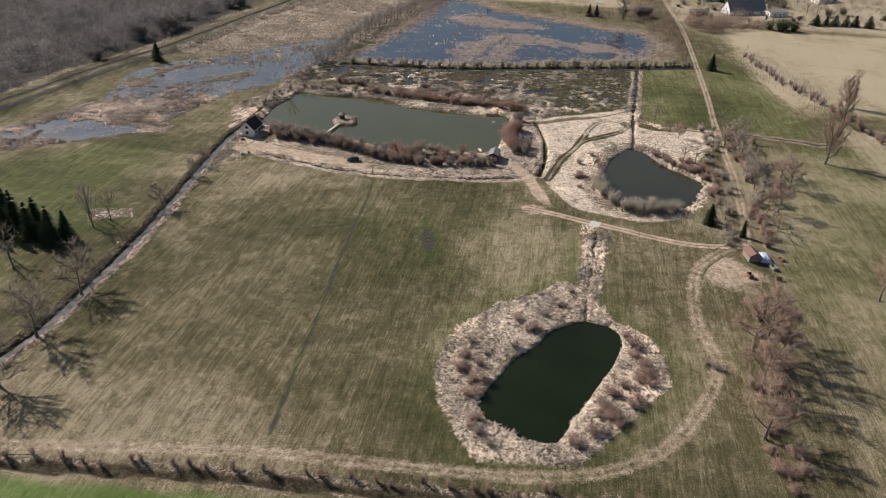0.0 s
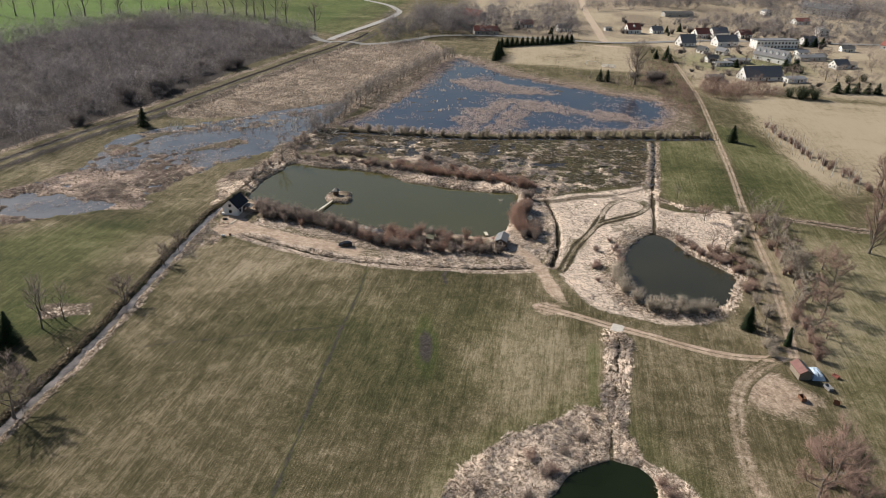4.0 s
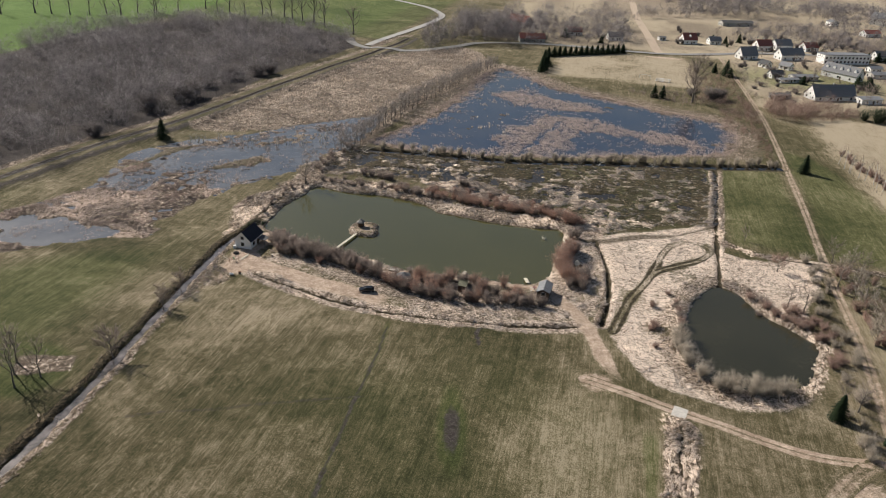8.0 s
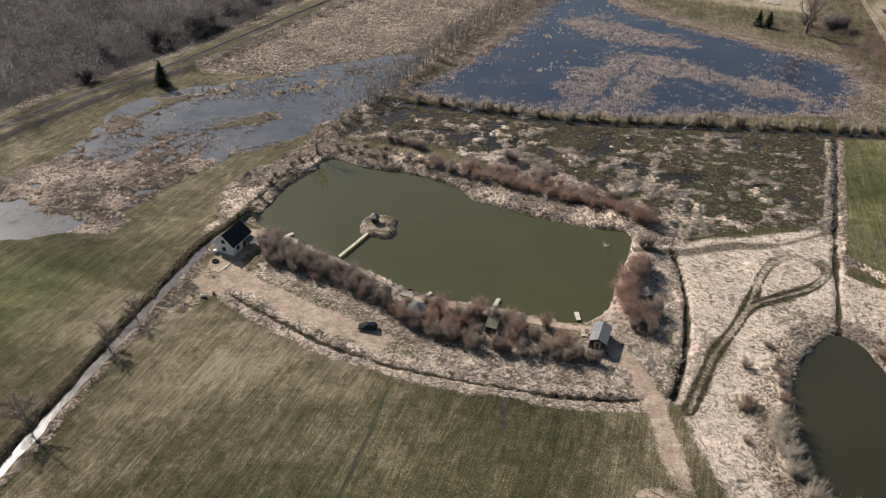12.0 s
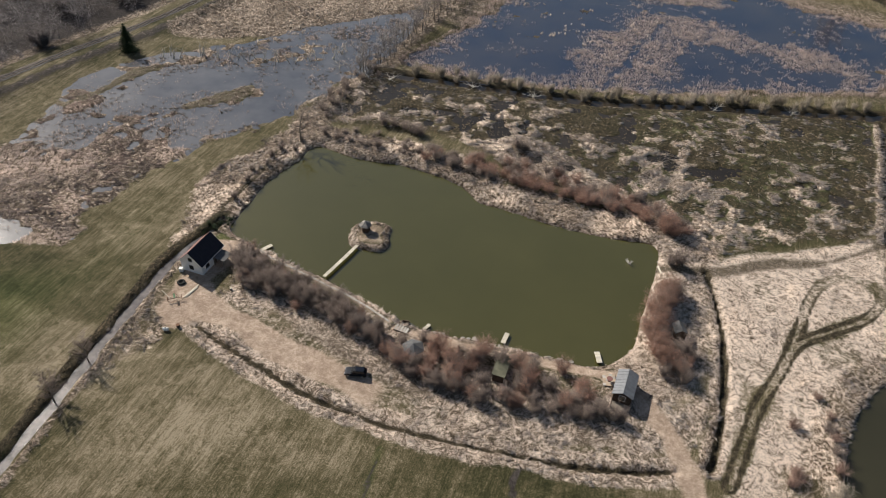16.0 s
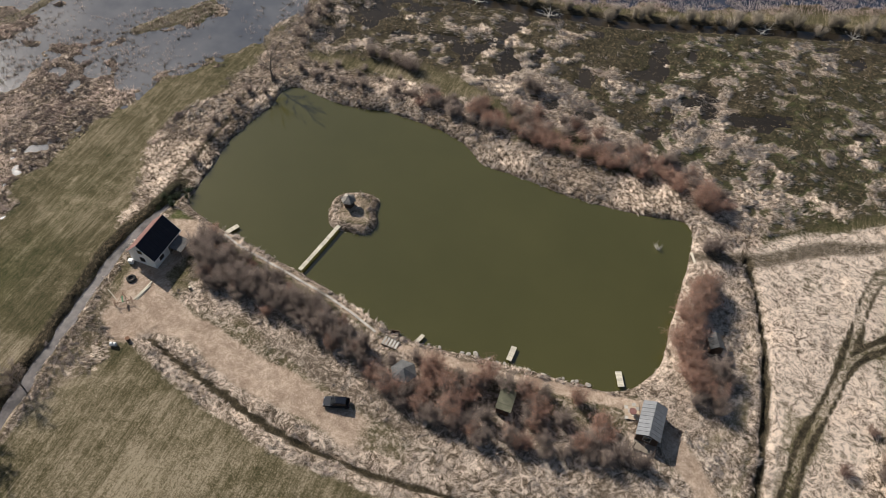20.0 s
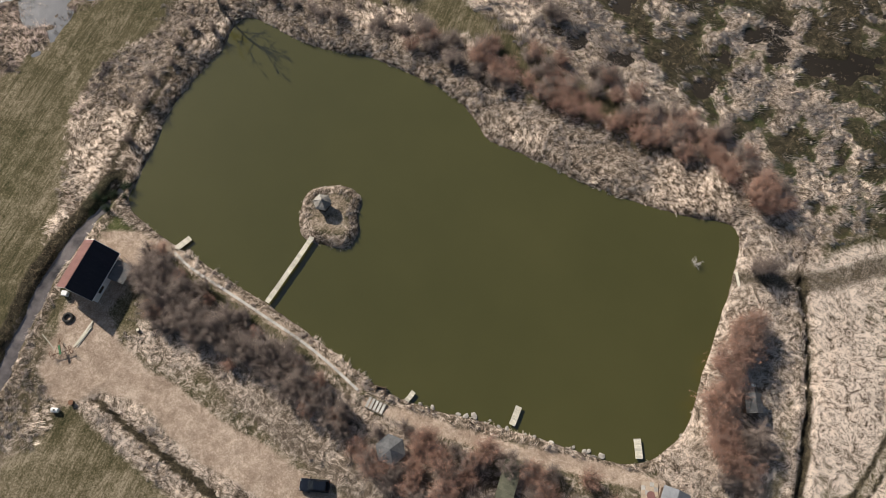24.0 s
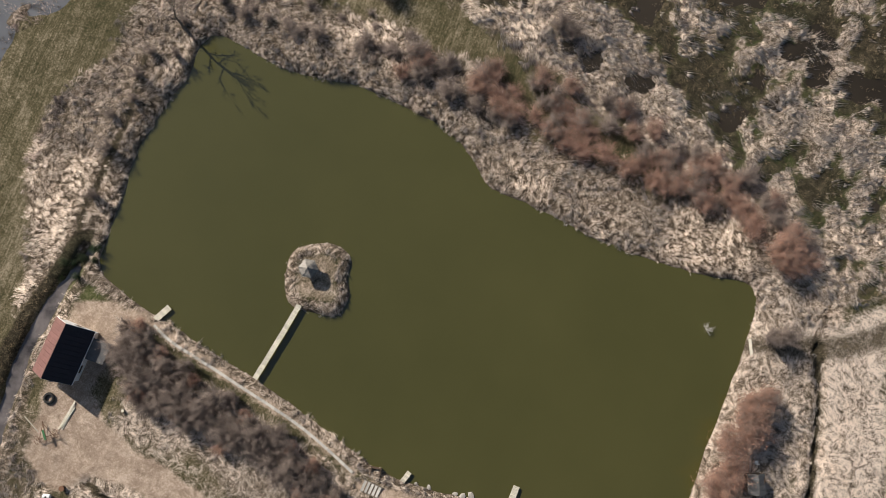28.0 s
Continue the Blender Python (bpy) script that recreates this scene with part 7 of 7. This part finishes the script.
for x, y, s in ((-16.6, -11.2, 0.6), (-15.2, -3.4, 0.9), (-13.6, -2.2, 0.7), (-14.6, -4.6, 0.6), (-18.6, 0.6, 0.5)):
    log = thing("tree_stump", "grey cut tree stump on bare ground", "stump", "stumps by the house", pose(x, y, gz(x, y) - 0.03))
    bm = bmesh.new()
    cyl(bm, (0, 0, 0), (0, 0, 0.45), 0.5 * s, 0.42 * s, n=11)
    part("stem", bm, OLD_WOOD, log)
    bm = bmesh.new()
    cyl(bm, (0, 0, 0.45), (0, 0, 0.47), 0.38 * s, n=11)
    part("cut_face", bm, PLANK, log)
bench = thing("garden_chair", "white plastic garden chair beside the dark hut", "chair", m=pose(74.3, 14.2, gz(74.3, 14.2), 0, 0, 200))
for nm, dims in (("seat", (-0.24, 0.24, -0.24, 0.24, 0.42, 0.46)), ("backrest", (-0.24, 0.24, 0.2, 0.25, 0.46, 0.92)), ("armrest", (-0.29, -0.24, -0.22, 0.22, 0.62, 0.66)), ("armrest", (0.24, 0.29, -0.22, 0.22, 0.62, 0.66))):
    bm = bmesh.new()
    box(bm, *dims, bevel=0.012)
    part(nm, bm, WHITE, bench)
for sx in (-0.22, 0.22):
    for sy in (-0.22, 0.22):
        bm = bmesh.new()
        box(bm, sx - 0.025, sx + 0.025, sy - 0.025, sy + 0.025, 0, 0.43)
        part("leg", bm, WHITE, bench)

# ---- the car ----
car = thing("car", "dark blue hatchback parked on the sandy drive", "car", m=pose(17.9, -22.5, gz(17.9, -22.5) + 0.02, 0, 0, 196))
bm = bmesh.new()
solid(bm, [(-2.1, 0.28), (-2.16, 0.62), (-2.08, 0.9), (-1.8, 0.98), (0.8, 0.98), (1.75, 0.84), (2.08, 0.66), (2.14, 0.42), (2.08, 0.28)], -0.86, 0.86, "y")
bmesh.ops.bevel(bm, geom=list(bm.edges), offset=0.06, segments=2, affect="EDGES")
part("body", bm, PAINT, car)
bm = bmesh.new()
solid(bm, [(-2.0, 0.96), (-1.62, 1.46), (0.05, 1.48), (0.95, 0.96)], -0.78, 0.78, "y")
for v in bm.verts:
    if v.co.z > 1.2:
        v.co.y *= 0.8
bmesh.ops.bevel(bm, geom=list(bm.edges), offset=0.05, segments=2, affect="EDGES")
part("cabin", bm, PAINT, car)


def car_glass(nm, pts, mat=GLASS, thick=0.02):
    bm = bmesh.new()
    vs = [bm.verts.new(p) for p in pts]
    f = bm.faces.new(vs)
    bmesh.ops.solidify(bm, geom=[f], thickness=thick)
    part(nm, bm, mat, car)


car_glass("windscreen", [(0.93, -0.66, 1.02), (0.93, 0.66, 1.02), (0.15, 0.56, 1.46), (0.15, -0.56, 1.46)])
car_glass("rear_window", [(-2.0, -0.62, 1.02), (-2.0, 0.62, 1.02), (-1.68, 0.54, 1.42), (-1.68, -0.54, 1.42)])
for s in (-1, 1):
    for x0, x1, x2, x3 in ((-1.72, -0.72, -0.76, -1.5), (-0.64, 0.74, 0.12, -0.66)):
        car_glass("side_window", [(x0, s * 0.775, 1.02), (x1, s * 0.775, 1.02), (x2, s * 0.665, 1.42), (x3, s * 0.665, 1.42)])
    for nm, x, z, m_ in (("headlight", 2.06, 0.68, CHROME), ("tail_light", -2.12, 0.78, RED_TILE)):
        bm = bmesh.new()
        box(bm, x - 0.06, x + 0.06, s * 0.62 - 0.15, s * 0.62 + 0.15, z - 0.08, z + 0.08, bevel=0.025)
        part(nm, bm, m_, car)
    bm = bmesh.new()
    box(bm, 0.55, 0.75, s * 0.95 - 0.1, s * 0.95 + 0.1, 0.98, 1.12, bevel=0.03)
    part("mirror", bm, PAINT, car)
    for x in (-1.32, 1.32):
        bm = bmesh.new()
        cyl(bm, (x, s * 0.7, 0.31), (x, s * 0.9, 0.31), 0.31, n=18)
        wh = part("wheel", bm, BLACK, car)
        bm = bmesh.new()
        cyl(bm, (x, s * 0.8, 0.31), (x, s * 0.915, 0.31), 0.19, n=12)
        part("rim", bm, CHROME, wh)
bm = bmesh.new()
box(bm, 2.08, 2.17, -0.75, 0.75, 0.32, 0.5, bevel=0.03)
part("bumper", bm, BLACK, car)

# ---- the red-roofed barn beside the lane, with its clutter ----
gable_house("barn", "small barn with a faded red roof beside the lane", 145.8, -62.6, 12, 3.0, 4.8, 1.9, 2.8, OLD_WOOD, RED_SHEET, 1, 0, 0, 1, 7, True, 0.25, "barn", "", 0, FELT)
tarp = thing("tarpaulin_heap", "crumpled blue and white tarpaulin over a heap", "tarpaulin", m=pose(149.4, -61.8, gz(149.4, -61.8), 0, 0, 10))
bm = bmesh.new()
bmesh.ops.create_grid(bm, x_segments=14, y_segments=18, size=1)
for v in bm.verts:
    e = max(abs(v.co.x), abs(v.co.y))
    v.co = Vector((v.co.x * 1.7, v.co.y * 2.6, 1.5 * (1 - e ** 3) + 0.35 * noise.noise(v.co * 3.5) * (1 - e)))
bmesh.ops.solidify(bm, geom=bm.faces[:], thickness=0.04)
part("sheet", bm, BLUE_TARP, tarp)
for x, y, w_, l_, h_, mt, nm, lb, rt in ((151.0, -67.4, 1.2, 2.2, 0.9, GREY_SHEET, "trailer", "small grey box trailer beside the barn", 20), (154.2, -61.8, 1.0, 1.6, 0.7, RED_TILE, "crate", "rust-red crate lying in the grass", 40), (143.6, -73.5, 1.2, 1.8, 1.1, RUST, "scrap_container", "rusty scrap container in the trodden yard", 15), (151.2, -73.2, 1.0, 1.4, 0.9, RUST, "scrap_container", "rusty scrap container behind the barn", 70)):
    ob = thing(nm, lb, nm.replace("_", " "), m=pose(x, y, gz(x, y), 0, 0, rt))
    bm = bmesh.new()
    for x0, x1, y0, y1, z0, z1 in ((-w_ / 2, w_ / 2, -l_ / 2, l_ / 2, 0.25, 0.32), (-w_ / 2, -w_ / 2 + 0.05, -l_ / 2, l_ / 2, 0.32, h_), (w_ / 2 - 0.05, w_ / 2, -l_ / 2, l_ / 2, 0.32, h_), (-w_ / 2 + 0.05, w_ / 2 - 0.05, -l_ / 2, -l_ / 2 + 0.05, 0.32, h_), (-w_ / 2 + 0.05, w_ / 2 - 0.05, l_ / 2 - 0.05, l_ / 2, 0.32, h_)):
        box(bm, x0, x1, y0, y1, z0, z1)
    part("tub", bm, mt, ob)
    for sx in (-1, 1):
        bm = bmesh.new()
        box(bm, sx * w_ * 0.4 - 0.06, sx * w_ * 0.4 + 0.06, -l_ * 0.4, l_ * 0.4, 0, 0.26)
        part("skid", bm, OLD_WOOD, ob)
culv = thing("culvert", "pale concrete culvert slab under the track", "culvert", m=pose(102.4, -51.8, gz(102.4, -51.8) - 0.1, 0, 0, -14))
bm = bmesh.new()
box(bm, -1.6, 1.6, -1.9, 1.9, -0.3, 0.2, bevel=0.05)
part("slab", bm, CONCRETE, culv)
bm = bmesh.new()
cyl(bm, (0, -2.3, -0.5), (0, 2.3, -0.5), 0.4, n=14)
part("pipe", bm, CONCRETE, culv)
# dead twigs sticking out of the pond
put(make_shrub("dead_branches", "bleached dead branches standing in the pond", 321, DEADWOOD, None, 60), [(61.7, 30.7, 1.4, 0.7)], 321)
put(make_shrub("evergreen_bush", "dark green evergreen bush by the stream's head", 322, NEEDLE, NEEDLE, 300, 900), [(-30.6, 4.6, 1.1, 0.9), (-32.4, 6.2, 0.9, 0.7), (-30, 9.6, 1.3, 0.7)], 322)

# ---- village ----
V = [
    ("long grey house with a red tiled roof by the road", 6.8, 396, 110, 9, 20, 3.2, 6.6, GREY_PLASTER, RED_TILE, 1, 2, 0, 6),
    ("white house with a steep dark red roof", 129, 455, 116, 9, 12, 3.6, 8.4, PLASTER, RED_TILE, 1, 1, 1, 3),
    ("white gabled house with a dark slate roof", 169.5, 409, 122, 9, 14, 3.0, 8.8, PLASTER, GREY_TILE, 1, 1, 0, 4),
    ("long white house with a grey roof", 202, 422, 118, 9.5, 20, 4.2, 8.6, PLASTER, GREY_TILE, 1, 2, 0, 6),
    ("white house with a red tiled roof in the second row", 187, 455, 118, 9, 13, 4, 8.2, PLASTER, RED_TILE, 1, 1, 0, 4),
    ("white house with a grey roof in the second row", 203, 466, 118, 9, 15, 4, 8.0, PLASTER, GREY_TILE, 1, 1, 0, 4),
    ("grey-roofed house with a row of dormers", 227, 364, 48, 10, 25, 4.2, 9.2, PLASTER, GREY_TILE, 1, 2, 5, 7),
    ("long farmhouse with a dark roof and white gable", 205, 294, 114, 11, 28, 2.8, 8.8, PLASTER, GREY_TILE, 1, 1, 0, 8),
    ("small white gabled outbuilding in a garden", 179, 379, 40, 6, 7, 2.8, 5.2, PLASTER, FELT, 1, 0, 0, 2),
    ("small dark-roofed outbuilding in a garden", 193, 378, 50, 6, 8, 2.8, 5.2, PLASTER, GREY_TILE, 1, 0, 0, 2),
    ("low garage row with a pale flat-pitched roof", 199, 347, 110, 7, 18, 2.6, 3.6, GREY_PLASTER, GREY_SHEET, 1, 0, 0, 4),
    ("long low shed with pale walls beyond the road", 180, 583, 114, 9, 32, 3.5, 5.0, GREY_PLASTER, FELT, 1, 0, 0, 6),
    ("small white house far beyond the road", 279, 643, 20, 8, 9, 4, 5.5, PLASTER, GREY_SHEET, 1, 1, 0, 2),
    ("low row of grey sheds behind the village", 258, 381, 114, 8, 22, 2.8, 4.2, GREY_PLASTER, GREY_SHEET, 1, 0, 0, 4),
    ("tall white house standing by itself", 301, 512, 10, 9, 9, 6, 7.6, PLASTER, GREY_TILE, 2, 1, 0, 3),
    ("large white manor with a dark hipped roof", 346, 672, 60, 15, 46, 7, 12, PLASTER, GREY_TILE, 2, 4, 6, 10),
    ("small house with a pale roof among gardens", 300, 434, 95, 7, 10, 3, 5.0, PLASTER, FELT, 1, 1, 0, 2),
    ("small garden house with a white front", 281, 362, 95, 6, 8, 2.8, 4.4, PLASTER, OLD_WOOD, 1, 0, 0, 2),
    ("brick house with a reddish roof among gardens", 342, 458, 40, 9, 14, 3.2, 6.4, GREY_PLASTER, RED_TILE, 1, 1, 0, 3),
    ("low white barn annex with a flat roof", 226, 293, 114, 8, 14, 3.0, 3.8, PLASTER, GREY_SHEET, 1, 0, 0, 3),
    ("ruined low outbuilding with pinkish walls", 174, 281, 116, 6, 11, 2.6, 3.4, GREY_PLASTER, FELT, 1, 0, 0, 2),
    ("dark farmhouse behind the trees by the bend", -14, 470, 60, 11, 20, 4, 9, GREY_PLASTER, RED_TILE, 1, 2, 0, 4),
    ("small white shed beside the red-roofed house", 108, 459, 116, 4, 6, 2.6, 3.2, PLASTER, FELT, 1, 0, 0, 1),
    ("white house far behind the village", 386, 730, 110, 10, 18, 4, 7, PLASTER, GREY_TILE, 1, 1, 0, 4),
    ("pale row house beyond the gardens", 300, 585, 116, 9, 16, 3.4, 6, PLASTER, RED_TILE, 1, 1, 0, 4),
    ("small white house with a dark roof in a garden", 181, 345, 114, 6, 9, 2.6, 5.0, PLASTER, FELT, 1, 1, 0, 2),
    ("low flat-pitched garden shed with white walls", 187, 333, 118, 5, 14, 2.4, 3.0, PLASTER, GREY_SHEET, 1, 0, 0, 2),
    ("white house with a dark roof beside the playing field road", 150, 463, 114, 7, 10, 3, 6, PLASTER, GREY_TILE, 1, 1, 0, 2),
    ("small pale shed among garden trees", 257, 401, 114, 6, 10, 2.6, 4, PLASTER, GREY_SHEET, 1, 0, 0, 2),
    ("small pale garage among garden trees", 268, 393, 114, 6, 9, 2.6, 3.6, PLASTER, FELT, 1, 0, 0, 1),
    ("white house at the village edge", 272, 356, 118, 8, 12, 3, 6.4, PLASTER, GREY_TILE, 1, 1, 0, 3),
    ("white house with a grey roof in the back row", 275, 455, 118, 9, 13, 3.4, 7, PLASTER, GREY_TILE, 1, 1, 0, 3),
    ("white house with a red roof in the back row", 225, 470, 118, 9, 12, 3.4, 7, PLASTER, RED_TILE, 1, 1, 0, 3),
    ("white house with a dark roof across the road", 70, 440, 110, 8, 12, 3, 6.4, PLASTER, GREY_TILE, 1, 1, 0, 3),
    ("red-roofed house by the road bend", -22, 430, 110, 9, 14, 3.2, 7, GREY_PLASTER, RED_TILE, 1, 1, 0, 3),
    ("white house with a red roof behind the hedge", 36, 446, 110, 8, 12, 3, 6.6, PLASTER, RED_TILE, 1, 1, 0, 3),
]
for lb, x, y, rot, w_, l_, e_, r_, wl, rf, stor, chim, dorm, win in V:
    gable_house("house", lb, x, y, rot - 180, w_, l_, e_, r_, wl, rf, stor, chim, dorm, max(2, int(win * 0.5)), windows_gable=2)
# the long flat-roofed block
blk = thing("apartment_block", "long white two-storey block with a flat roof", "building", "village houses", pose(241, 426, gz(241, 426), 0, 0, 23))
bm = bmesh.new()
box(bm, -19, 19, -5, 5, -0.3, 6.6)
part("wall", bm, PLASTER, blk)
bm = bmesh.new()
box(bm, -19.3, 19.3, -5.3, 5.3, 6.6, 7.0, bevel=0.05)
part("roof", bm, GREY_SHEET, blk)
for f in range(2):
    for k in range(12):
        window(blk, -17.4 + k * 3.16, -5, 1.7 + f * 2.9, 1.5, 1.4, "-y")
# conifer hedge round the playing field, garden conifers
HEDGE = [(28.4, 288), (29.5, 294), (28, 300), (30, 307), (27, 316)] + [(26.5 + 4.6 * k * 0.8, 343 + 41 * k / 14.6 * 0.99) for k in range(15)]
put(make_spruce("hedge_conifer", "dense dark conifer in a hedge by the playing field", 330, 9, 2.6), [(x, y, 1.15, 1.15 if y < 330 else 0.78) for x, y in HEDGE], 330, "conifer hedge", 1)
put(make_spruce("garden_conifer", "dark green garden conifer in the village", 331, 8, 3.0), near([(246, 268), (253, 270), (259, 272), (266, 273), (272, 274), (280, 272), (236, 330), (231, 338), (240, 345), (262, 440), (270, 443), (278, 446), (286, 452), (160, 470), (150, 474), (172, 480), (300, 300), (310, 296), (196, 330), (150, 330), (60, 418), (30, 430), (14, 412)], 0.8, 1.3, 0.6, 1.1, 331), 331, "garden conifers", 1)
# playing field: goal, stand
goal = thing("football_goal", "white tubular football goal on the grass", "goal", m=pose(94.5, 300, gz(94.5, 300), 0, 0, -8))
for a, b in (((-3.6, 0, 0), (-3.6, 0, 2.4)), ((3.6, 0, 0), (3.6, 0, 2.4)), ((-3.6, 0, 2.4), (3.6, 0, 2.4))):
    bm = bmesh.new()
    cyl(bm, a, b, 0.09, n=8)
    part("post", bm, WHITE, goal)
stand = thing("bench_stand", "small white stepped bench stand", "bench", m=pose(105.5, 293.5, gz(105.5, 293.5), 0, 0, -6))
for k in range(4):
    bm = bmesh.new()
    box(bm, -4.5, 4.5, k * 0.9, k * 0.9 + 0.45, 0.4 + k * 0.4, 0.5 + k * 0.4)
    part("bench", bm, WHITE, stand)
    for sx in (-4, 0, 4):
        bm = bmesh.new()
        box(bm, sx - 0.1, sx + 0.1, k * 0.9, k * 0.9 + 0.4, 0, 0.4 + k * 0.4)
        part("leg", bm, CONCRETE, stand)
# fence of the eastern meadow
fence = thing("wire_fence", "low wooden post fence along the meadow", "fence")
for x, y in along(smooth([(176, 166), (186, 128), (196, 92), (203, 66), (215, 36), (228, 10)]), 3.2, 340, 0.1):
    bm = bmesh.new()
    z = gz(x, y)
    cyl(bm, (x, y, z - 0.2), (x, y, z + 1.3), 0.07, n=6)
    part("post", bm, OLD_WOOD, fence)
